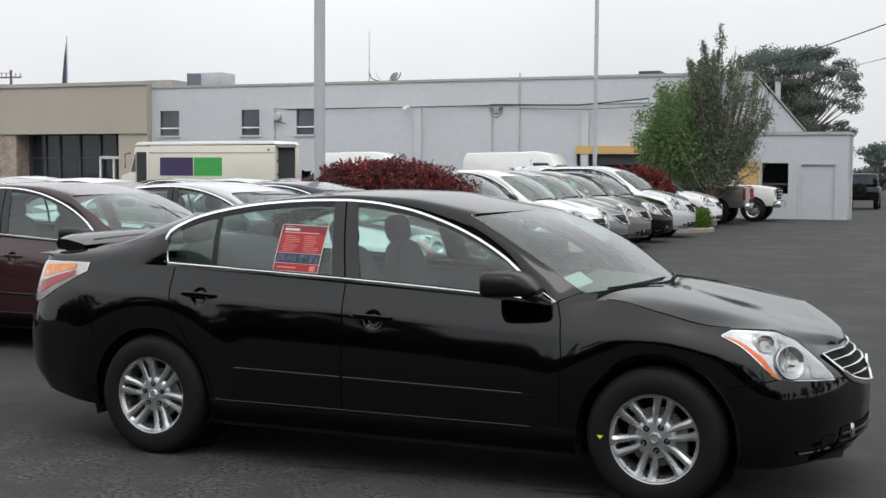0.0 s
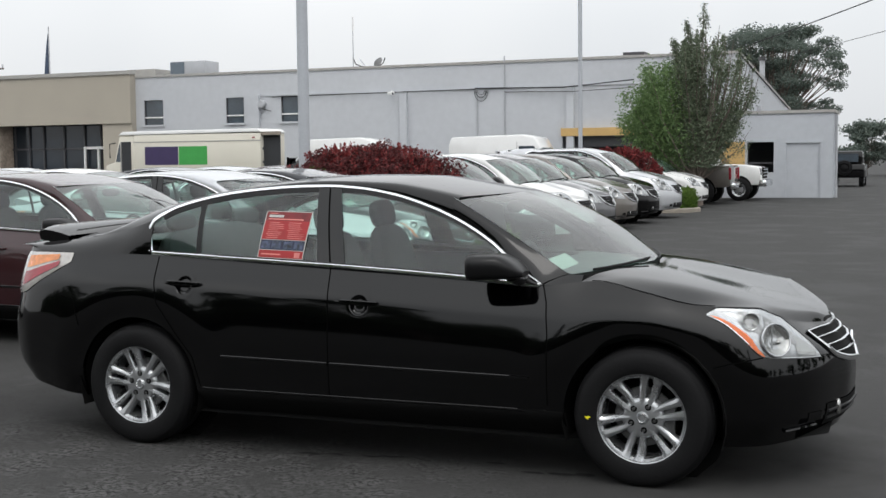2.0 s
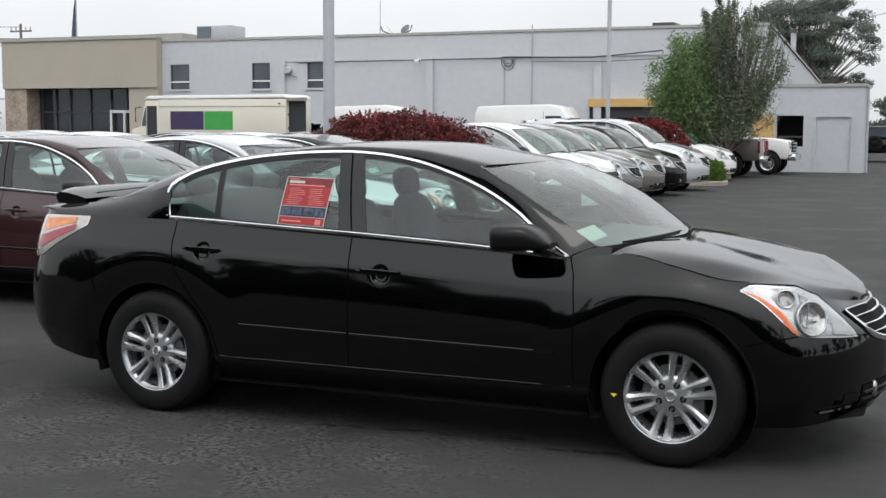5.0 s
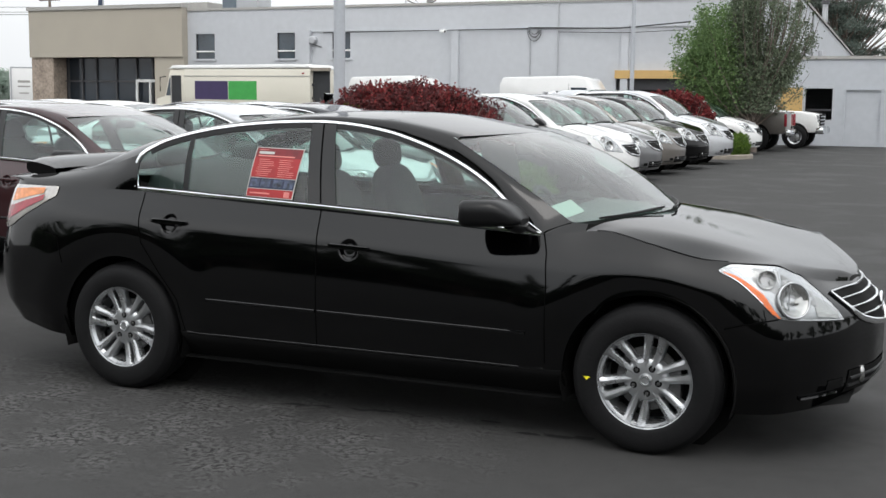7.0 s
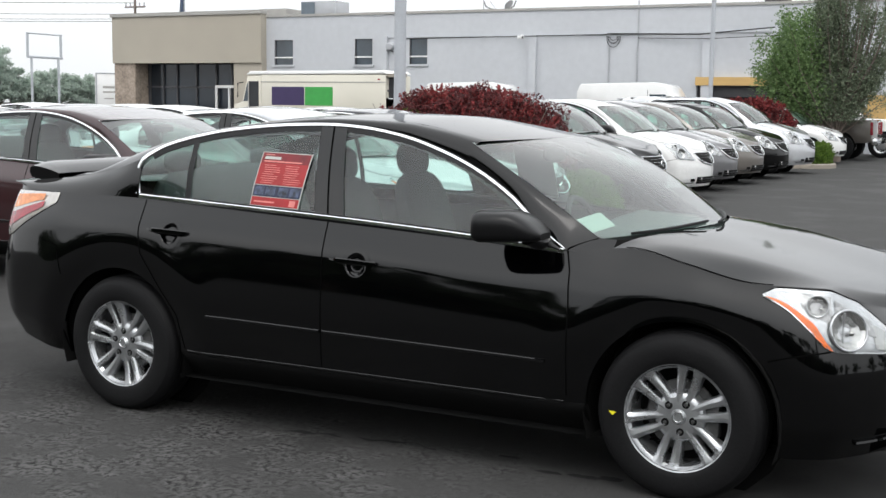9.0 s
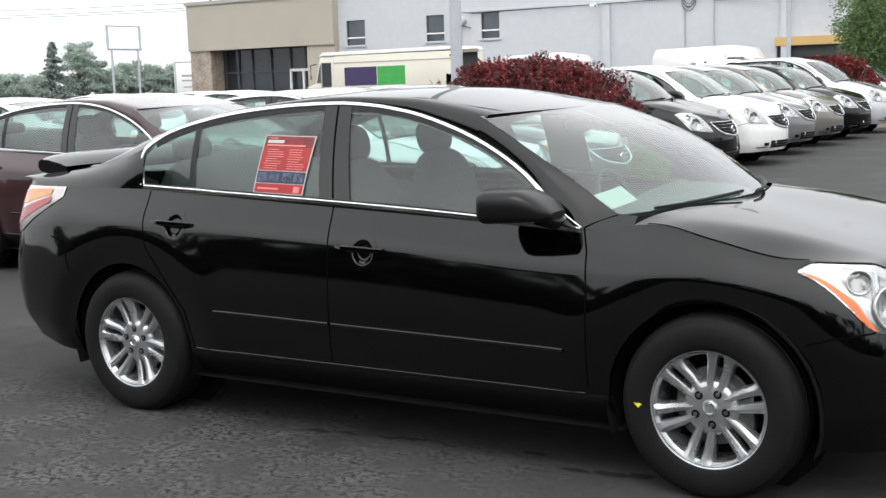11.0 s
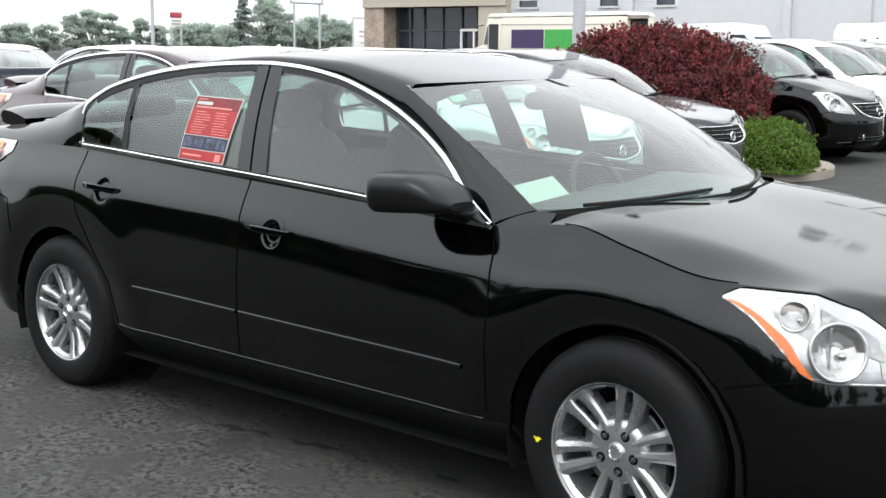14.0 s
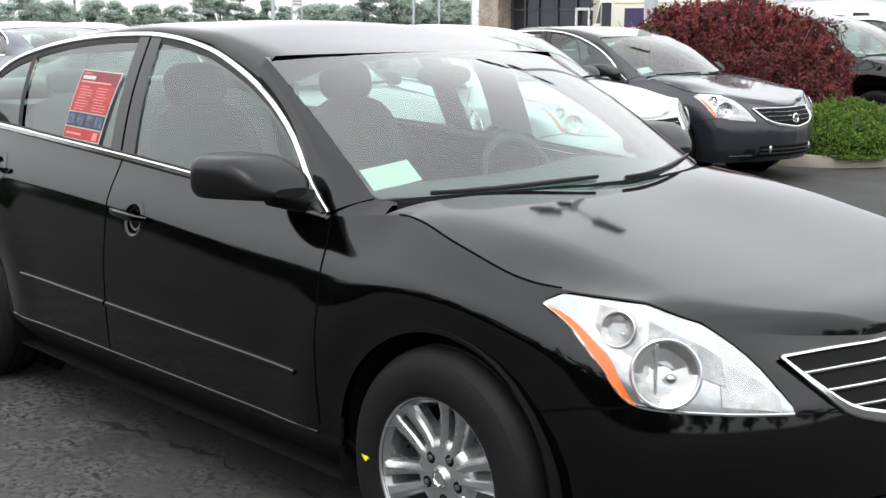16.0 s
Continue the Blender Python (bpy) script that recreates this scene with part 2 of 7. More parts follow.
def box_bm(x0, x1, y0, y1, z0, z1, bevel=0.0, bm=None, seg=2):
    b = bmesh.new()
    bmesh.ops.create_cube(b, size=1.0, matrix=Matrix.Translation(((x0 + x1) / 2, (y0 + y1) / 2, (z0 + z1) / 2)) @ Matrix.Diagonal((abs(x1 - x0), abs(y1 - y0), abs(z1 - z0), 1)))
    if bevel:
        bmesh.ops.bevel(b, geom=b.edges[:], offset=bevel, segments=seg, affect="EDGES", profile=0.5)
    if bm is None:
        return b
    me = bpy.data.meshes.new("tmp")
    b.to_mesh(me)
    b.free()
    bm.from_mesh(me)
    bpy.data.meshes.remove(me)
    return bm


def box(name, x0, x1, y0, y1, z0, z1, mat, parent=None, label="", bevel=0.0, seg=2):
    return part(name, box_bm(x0, x1, y0, y1, z0, z1, bevel, seg=seg), mat, parent, label)


def tube_data(points, radii, sides=8, cap=True):
    """Verts and faces of a tube through points."""
    pts = [Vector(p) for p in points]
    if not hasattr(radii, "__len__"):
        radii = [radii] * len(pts)
    vs, fs = [], []
    up = Vector((0.13, 0.21, 0.97))
    for i, p in enumerate(pts):
        d = (pts[min(i + 1, len(pts) - 1)] - pts[max(i - 1, 0)]).normalized()
        a = d.cross(up)
        if a.length < 1e-3:
            a = d.cross(Vector((1, 0, 0)))
        a.normalize()
        b = d.cross(a)
        for k in range(sides):
            th = 2 * math.pi * k / sides
            vs.append(p + (a * math.cos(th) + b * math.sin(th)) * radii[i])
    for i in range(len(pts) - 1):
        for k in range(sides):
            k2 = (k + 1) % sides
            fs.append((i * sides + k, i * sides + k2, (i + 1) * sides + k2, (i + 1) * sides + k))
    if cap:
        fs.append(tuple(reversed(range(sides))))
        fs.append(tuple(range((len(pts) - 1) * sides, len(pts) * sides)))
    return vs, fs


def tube(name, points, radii, mat, parent=None, label="", sides=8):
    vs, fs = tube_data(points, radii, sides)
    return mesh_part(name, vs, fs, mat, parent, label)


def lathe_data(profile, steps=48, closed=False):
    """A profile of (radius, along) turned round the y axis."""
    vs, fs, n = [], [], len(profile)
    for k in range(steps):
        th = 2 * math.pi * k / steps
        for r, a in profile:
            vs.append((r * math.cos(th), a, r * math.sin(th)))
    for k in range(steps):
        k2 = (k + 1) % steps
        for i in range(n if closed else n - 1):
            j = (i + 1) % n
            fs.append((k * n + i, k * n + j, k2 * n + j, k2 * n + i))
    return vs, fs


def wall_xz(name, x0, x1, z0, z1, y0, y1, holes, mat, parent=None, label=""):
    """A wall along x between y0 (front) and y1, with through openings (xa, xb, za, zb)."""
    xs = sorted({x0, x1, *[h[0] for h in holes], *[h[1] for h in holes]})
    zs = sorted({z0, z1, *[h[2] for h in holes], *[h[3] for h in holes]})
    xs, zs = [x for x in xs if x0 <= x <= x1], [z for z in zs if z0 <= z <= z1]

    def solid(i, j):
        if not (0 <= i < len(xs) - 1 and 0 <= j < len(zs) - 1):
            return False
        cx, cz = (xs[i] + xs[i + 1]) / 2, (zs[j] + zs[j + 1]) / 2
        return not any(h[0] < cx < h[1] and h[2] < cz < h[3] for h in holes)

    vs, fs = [], []

    def quad(*p):
        fs.append(tuple(range(len(vs), len(vs) + 4)))
        vs.extend(p)

    for i in range(len(xs) - 1):
        for j in range(len(zs) - 1):
            if not solid(i, j):
                continue
            a, b, c, d = xs[i], xs[i + 1], zs[j], zs[j + 1]
            quad((a, y0, c), (b, y0, c), (b, y0, d), (a, y0, d))
            quad((b, y1, c), (a, y1, c), (a, y1, d), (b, y1, d))
            if not solid(i - 1, j):
                quad((a, y1, c), (a, y0, c), (a, y0, d), (a, y1, d))
            if not solid(i + 1, j):
                quad((b, y0, c), (b, y1, c), (b, y1, d), (b, y0, d))
            if not solid(i, j - 1):
                quad((a, y1, c), (b, y1, c), (b, y0, c), (a, y0, c))
            if not solid(i, j + 1):
                quad((a, y0, d), (b, y0, d), (b, y1, d), (a, y1, d))
    return mesh_part(name, vs, fs, mat, parent, label, smooth=False)


def leaves_data(points, normals, size, rng, aspect=1.6):
    """One small folded leaf at each point, turned at random round the way that it faces."""
    vs, fs = [], []
    for p, q in zip(points, normals):
        d = Vector(q) + Vector((rng.gauss(0, 0.7), rng.gauss(0, 0.7), rng.gauss(0, 0.7)))
        d.normalize()
        a = d.cross(Vector((rng.gauss(0, 1), rng.gauss(0, 1), rng.gauss(0, 1))))
        if a.length < 1e-4:
            continue
        a.normalize()
        b = d.cross(a)
        s = size * rng.uniform(0.6, 1.4)
        o = Vector(p)
        k = len(vs)
        vs += [o - a * s * aspect / 2, o + b * s / 2 + d * s * 0.15, o + a * s * aspect / 2, o - b * s / 2 + d * s * 0.15]
        fs += [(k, k + 1, k + 2), (k, k + 2, k + 3)]
    return vs, fs

# ---- cars ----
def curve(table):
    """A smooth shape-keeping curve through rows (u, value or values...), read by u."""
    t = np.array(table, float)
    u, v = t[:, 0], t[:, 1:]
    h = np.diff(u)[:, None]
    d = np.diff(v, axis=0) / h
    m = np.zeros_like(v)
    m[0], m[-1] = d[0], d[-1]
    for i in range(1, len(u) - 1):
        ok = d[i - 1] * d[i] > 0
        w1, w2 = 2 * h[i] + h[i - 1], h[i] + 2 * h[i - 1]
        with np.errstate(divide="ignore", invalid="ignore"):
            m[i] = np.where(ok, (w1 + w2) / (w1 / d[i - 1] + w2 / d[i]), 0)

    def f(q):
        q = min(max(q, u[0]), u[-1])
        i = min(max(int(np.searchsorted(u, q)) - 1, 0), len(u) - 2)
        s, hh = (q - u[i]) / h[i, 0], h[i, 0]
        r = ((1 + 2 * s) * (1 - s) ** 2 * v[i] + s * (1 - s) ** 2 * hh * m[i] + s * s * (3 - 2 * s) * v[i + 1] + s * s * (s - 1) * hh * m[i + 1])
        return r if len(r) > 1 else float(r[0])
    return f


# the body's side from the middle of the tail round the flank to the middle of the nose:
# plan x, y, then height and inset of five lines from sill to shoulder
FLANK = [
    (-2.485, 0.00, .31, .11, .43, .02, .60, .00, .80, .05, 1.075, .10),
    (-2.462, -.38, .31, .11, .43, .02, .60, .00, .80, .05, 1.072, .10),
    (-2.375, -.66, .30, .09, .42, .02, .60, .00, .80, .035, 1.060, .10),
    (-2.150, -.825, .28, .07, .42, .01, .62, .00, .83, .025, 1.045, .105),
    (-1.800, -.880, .24, .05, .40, .00, .62, .00, .86, .020, 1.035, .105),
    (-1.388, -.893, .21, .05, .40, .00, .65, .00, .87, .022, 1.032, .108),
    (-.900, -.897, .20, .135, .33, .014, .60, .00, .85, .022, 1.018, .105),
    (0.000, -.897, .20, .135, .33, .014, .58, .00, .82, .022, .975, .098),
    (0.880, -.895, .20, .135, .33, .014, .56, .00, .77, .022, .926, .088),
    (1.150, -.893, .20, .10, .33, .012, .56, .00, .77, .028, .950, .130),
    (1.388, -.888, .19, .05, .34, .004, .56, .00, .76, .022, .905, .098),
    (1.660, -.862, .20, .05, .34, .006, .54, .001, .71, .020, .852, .070),
    (1.930, -.800, .21, .06, .34, .008, .51, .00, .650, .017, .845, .085),
    (2.055, -.690, .215, .06, .34, .008, .49, .00, .62, .017, .800, .105),
    (2.148, -.545, .22, .06, .34, .008, .475, .00, .605, .017, .762, .125),
    (2.222, -.360, .22, .06, .34, .008, .475, .00, .595, .015, .735, .135),
    (2.272, -.180, .225, .06, .34, .008, .47, .00, .58, .012, .722, .125),
    (2.288, 0.00, .225, .06, .34, .008, .47, .00, .58, .012, .715, .120),
]
_s = [0.0]
for _a, _b in zip(FLANK, FLANK[1:]):
    _s.append(_s[-1] + math.hypot(_b[0] - _a[0], _b[1] - _a[1]))
plan_at = curve([(s, r[0], r[1]) for s, r in zip(_s, FLANK)])
lines_at = curve([(s, *r[2:]) for s, r in zip(_s, FLANK)])
_fine = np.linspace(0, _s[-1], 900)
_fx = np.array([plan_at(q)[0] for q in _fine])
S_END = _s[-1]


def s_of(x):
    return float(np.interp(x, _fx, _fine))


def plan_normal(s):
    e = 0.004
    d = plan_at(min(s + e, S_END)) - plan_at(max(s - e, 0))
    if s < e:
        return np.array((-1.0, 0.0))
    if s > S_END - e:
        return np.array((1.0, 0.0))
    n = np.array((d[1], -d[0]))
    return n / np.linalg.norm(n)


# round hollows behind the door handles: x, z, radius
HOLLOWS = [(-1.078, .878, .052), (-.047, .808, .052)]


def flank_column(s):
    """A function from height to the point on the body's side at s."""
    q = lines_at(s)
    f = curve([(q[2 * k], q[2 * k + 1]) for k in range(5)])
    b, n = plan_at(s), plan_normal(s)

    def swell(z):
        """The wings swell round the wheels and turn in at the arches."""
        if b[1] > -.6:
            return 0.0
        v = 0.0
        for xc in (-1.388, 1.388):
            r = math.hypot(b[0] - xc, z - .325)
            v += .007 * math.exp(-((r - .53) / .10) ** 2) - .011 * math.exp(-((r - .372) / .08) ** 2)
        return v * min(1, (-.6 - b[1]) / .15) * min(1, max(0, (q[8] - z) / .12))
    return (lambda z, off=0.0: np.array((*(b - n * (f(z) - off - swell(z))), z))), q[0], q[8]


def flank(s, z, off=0.0):
    return flank_column(s)[0](z, off)


def flank_x(x, z, off=0.0):
    return flank(s_of(x), z, off)


def shoulder(x):
    c, lo, hi = flank_column(s_of(x))
    return c(hi)


WHEELS_X, WHEEL_Z, ARCH_R = (-1.388, 1.388), 0.325, 0.372
# upper outline of the side windows, carried on as the edge of roof and tail: x, y, z
RAIL = curve([(-2.36, -.63, 1.062), (-2.1, -.655, 1.086), (-1.85, -.672, 1.11), (-1.6, -.700, 1.15), (-1.36, -.742, 1.215), (-1.2, -.722, 1.288), (-1.06, -.70, 1.328),
              (-.89, -.67, 1.362), (-.70, -.65, 1.384), (-.52, -.632, 1.396), (-.33, -.622, 1.400), (-.17, -.62, 1.391), (.03, -.622, 1.36), (.22, -.642, 1.308),
              (.42, -.672, 1.23), (.62, -.72, 1.118), (.78, -.776, .99), (.885, -.806, .929)])
BELT = curve([(-1.345, -.780, 1.040), (-.6, -.800, 1.012), (0.0, -.806, .985), (.5, -.807, .955), (.885, -.807, .926)])
ROOF_MID = curve([(-1.10, 1.375), (-.9, 1.412), (-.6, 1.443), (-.3, 1.455), (0, 1.447), (.2, 1.418), (.36, 1.392), (.5, 1.372), (.64, 1.352)])
ROOF_EDGE = curve([(-1.06, -.575, 1.360), (-.7, -.575, 1.407), (-.33, -.575, 1.432), (0, -.58, 1.420), (.2, -.597, 1.390), (.42, -.63, 1.343)])
CREASE = curve([(1.05, .715, .977), (1.45, .664, .937), (1.7, .642, .893), (1.9, .617, .848), (2.03, .575, .803), (2.12, .50, .768), (2.15, .45, .747), (2.17, .36, .733)])
HOOD_MID = curve([(1.0, 1.026), (1.30, .994), (1.6, .931), (1.85, .866), (2.01, .816), (2.11, .779), (2.150, .753), (2.172, .722)])
DECK_MID = curve([(-2.40, 1.070), (-2.2, 1.104), (-1.95, 1.128), (-1.80, 1.14)])
ROOF_X0, ROOF_X1 = -1.04, 0.40


def side_patch(x, v):
    """A point on the side glass: v 0 at the belt, 1 at the rail."""
    b, r = BELT(x), RAIL(x)
    y = b[0] + (r[0] - b[0]) * v - 0.016 * math.sin(math.pi * v)
    return np.array((x, y, b[1] + (r[1] - b[1]) * v))


def pane_at(x, z, off=0.0):
    b, r = BELT(x), RAIL(x)
    p = side_patch(x, (z - b[1]) / max(r[1] - b[1], 1e-4))
    return p + np.array((0, -off, off * 0.3))


def ws_edge(x):
    """Side edge of the windscreen."""
    k = (x - 0.385) / (1.01 - 0.385)
    return np.array((x, -.645 - .097 * k, 1.340 - .362 * k + .0068 * math.sin(math.pi * min(max(k, 0), 1))))


def ws_point(a, b):
    """The windscreen: a from -1 to 1 across, b from 0 at the base to 1 at the top."""
    yb, yt = .742 * a, .645 * a
    base = np.array((1.285 - .275 * a * a, yb, 0.998 - .020 * a * a))
    top = np.array((.60 - .215 * a * a, yt, 1.358 - .018 * a * a))
    p = base + (top - base) * b
    return p + np.array((.03, 0, .045)) * math.sin(math.pi * b) * (1 - .85 * a * a)


def bl_point(a, b):
    """The rear window: b from 0 at the top to 1 at the deck."""
    top = np.array((-1.07 + .03 * a * a, .565 * a, 1.384 - .028 * a * a))
    base = np.array((-1.80 + .06 * a * a, .60 * a, 1.142 - .012 * a * a))
    p = top + (base - top) * b
    return p + np.array((-.02, 0, .03)) * math.sin(math.pi * b)


class Kit:
    """The meshes of one model of car; each car made from it shares them and brings its own paints."""

    def __init__(self, warp=None):
        self.items, self.warp = [], warp or (lambda p: p)

    def add(self, name, vs, fs, mat, parent=None, label="", normals=None, angle=35, warp=True, raw=False, at=None):
        me = bpy.data.meshes.new(name)
        me.from_pydata([tuple(self.warp(v)) if warp else tuple(v) for v in vs], [], fs)
        me.materials.append(None)
        me.shade_smooth()
        if normals is not None:
            me.normals_split_custom_set_from_vertices(normals)
        else:
            me.set_sharp_from_angle(angle=radians(angle))
        self.items.append((name, me, mat, parent, label, at))
        return len(self.items) - 1

    def both(self, name, vs, fs, mat, parent=(None, None), label="", normals=None, **k):
        i = self.add(name, vs, fs, mat, parent[0], label, normals, **k)
        j = self.add(name, [(v[0], -v[1], v[2]) for v in vs], [tuple(reversed(f)) for f in fs], mat, parent[1], label,
                     None if normals is None else [(n[0], -n[1], n[2]) for n in normals], **k)
        return i, j

    def again(self, i, at, parent=None):
        n, me, mat, _, label, _ = self.items[i]
        self.items.append((n, me, mat, parent, label, at))
        return len(self.items) - 1

    def make(self, root, mats):
        obs = []
        for name, me, mat, parent, label, at in self.items:
            ob = new(name, me)
            ob.material_slots[0].link = "OBJECT"
            ob.material_slots[0].material = mats[mat]
            ob.parent = root if parent is None else obs[parent]
            if at is not None:
                ob.matrix_basis = at
            tagged(ob, label)
            obs.append(ob)
        return root


def grid_data(A, flip=False):
    A = np.asarray(A, float)
    nu, nv = A.shape[:2]
    fs = []
    for i in range(nu - 1):
        for j in range(nv - 1):
            f = (i * nv + j, (i + 1) * nv + j, (i + 1) * nv + j + 1, i * nv + j + 1)
            fs.append(tuple(reversed(f)) if flip else f)
    return A.reshape(-1, 3), fs


def ribbon_data(points, outs, width, thick, taper=1.0):
    """A bar along points: outs point away from the body; width across, thick proud of it."""
    pts, ou = [np.array(p, float) for p in points], [np.array(o, float) for o in outs]
    vs, fs = [], []
    prof = [(-.5, -.4), (-.5, .55), (-.3, 1), (.3, 1), (.5, .55), (.5, -.4)]
    for i, (p, o) in enumerate(zip(pts, ou)):
        d = pts[min(i + 1, len(pts) - 1)] - pts[max(i - 1, 0)]
        o = o - d * (o @ d) / (d @ d)
        o = o / np.linalg.norm(o)
        a = np.cross(d, o)
        a /= np.linalg.norm(a)
        w = width if not hasattr(width, "__len__") else width[i]
        for q, h in prof:
            vs.append(p + a * q * w + o * h * thick)
    n = len(prof)
    for i in range(len(pts) - 1):
        for k in range(n):
            k2 = (k + 1) % n
            fs.append((i * n + k, (i + 1) * n + k, (i + 1) * n + k2, i * n + k2))
    fs += [tuple(range(n)), tuple(reversed(range((len(pts) - 1) * n, len(pts) * n)))]
    return vs, fs


def flank_strip(pts, width, off=0.0012, dense=6):
    """A flat tape on the body's side through (x, z)."""
    out = []
    for (x0, z0), (x1, z1) in zip(pts, pts[1:]):
        out += [(x0 + (x1 - x0) * k / dense, z0 + (z1 - z0) * k / dense) for k in range(dense)]
    out.append(pts[-1])
    A = []
    for i, (x, z) in enumerate(out):
        a, b = out[max(i - 1, 0)], out[min(i + 1, len(out) - 1)]
        dx, dz = b[0] - a[0], b[1] - a[1]
        ln = math.hypot(dx, dz)
        nx, nz = -dz / ln * width / 2, dx / ln * width / 2
        A.append([flank_x(x + nx, z + nz, off), flank_x(x - nx, z - nz, off)])
    return grid_data(A)


def blob_data(cx, cy, cz, rx, ry, rz, p=2.6, nu=20, nv=12):
    """A rounded box (superellipsoid)."""
    def se(c):
        return math.copysign(abs(c) ** (2 / p), c)
    A = []
    for i in range(nu + 1):
        u = 2 * math.pi * i / nu
        A.append([(cx + rx * se(math.cos(u)) * se(math.cos(v)), cy + ry * se(math.sin(u)) * se(math.cos(v)), cz + rz * se(math.sin(v)))
                  for v in np.linspace(-math.pi / 2, math.pi / 2, nv)])
    return grid_data(A)


def turned(data, m):
    vs, fs = data
    return [tuple(m @ Vector(v)) for v in vs], fs


def join(*datas):
    vs, fs = [], []
    for a, b in datas:
        k = len(vs)
        vs += [tuple(v) for v in a]
        fs += [tuple(i + k for i in f) for f in b]
    return vs, fs


def disc_data(c, n, r, steps=20, r2=None):
    c, n = Vector(c), Vector(n).normalized()
    a = n.cross(Vector((0, 0, 1)))
    if a.length < 1e-3:
        a = n.cross(Vector((1, 0, 0)))
    a.normalize()
    b = n.cross(a)
    if r2 is None:
        vs = [c] + [c + (a * math.cos(2 * math.pi * k / steps) + b * math.sin(2 * math.pi * k / steps)) * r for k in range(steps)]
        return [tuple(v) for v in vs], [(0, 1 + k, 1 + (k + 1) % steps) for k in range(steps)]
    vs = [c + (a * math.cos(2 * math.pi * k / steps) + b * math.sin(2 * math.pi * k / steps)) * q for k in range(steps) for q in (r, r2)]
    return [tuple(v) for v in vs], [(2 * k, 2 * ((k + 1) % steps), 2 * ((k + 1) % steps) + 1, 2 * k + 1) for k in range(steps)]


def ring_data(c, n, r, t, steps=28, sides=8):
    """A torus of radius r and thickness t."""
    c, n = Vector(c), Vector(n).normalized()
    a = n.cross(Vector((0, 0, 1))).normalized()
    b = n.cross(a)
    vs, fs = [], []
    for k in range(steps):
        w = a * math.cos(2 * math.pi * k / steps) + b * math.sin(2 * math.pi * k / steps)
        for j in range(sides):
            th = 2 * math.pi * j / sides
            vs.append(tuple(c + w * (r + t * math.cos(th)) + n * t * math.sin(th)))
    for k in range(steps):
        for j in range(sides):
            k2, j2 = (k + 1) % steps, (j + 1) % sides
            fs.append((k * sides + j, k2 * sides + j, k2 * sides + j2, k * sides + j2))
    return vs, fs


SPOKE_OUT = curve([(.058, .034), (.078, .0365), (.10, .0405), (.13, .046), (.16, .0505), (.180, .0555), (.195, .066), (.206, .082)])
SPOKE_IN = curve([(.058, .0005), (.080, .002), (.092, .0085), (.13, .0105), (.175, .0125), (.190, .011), (.206, .006)])


def spoke_data(angle, side):
    """One bar of a pair, flared into the rim; the wheel's axis is y and its face looks to -y."""
    vs, fs = [], []
    rs = [.058, .068, .078, .086, .092, .10, .11, .12, .13, .14, .15, .16, .17, .18, .188, .195, .201, .206]
    for r in rs:
        k = (r - .058) / .148
        a, c = SPOKE_IN(r), SPOKE_OUT(r)
        face = -.0735 - .019 * k + .007 * math.sin(math.pi * k)
        ch = .008 + .012 * k ** 2
        for off, y in ((a, face + .040), (a, face + .006), (a + .004, face + .001), ((a + c) / 2, face - .0015), (c - ch, face + .0005), (c - ch * .35, face + .007), (c, face + .017), (c, face + .045)):
            vs.append((r, y, off * side))
    n = 8
    for i in range(len(rs) - 1):
        for j in range(n - 1):
            f = (i * n + j, i * n + j + 1, (i + 1) * n + j + 1, (i + 1) * n + j)
            fs.append(f if side > 0 else tuple(reversed(f)))
    return turned((vs, fs), Matrix.Rotation(angle, 4, "Y"))


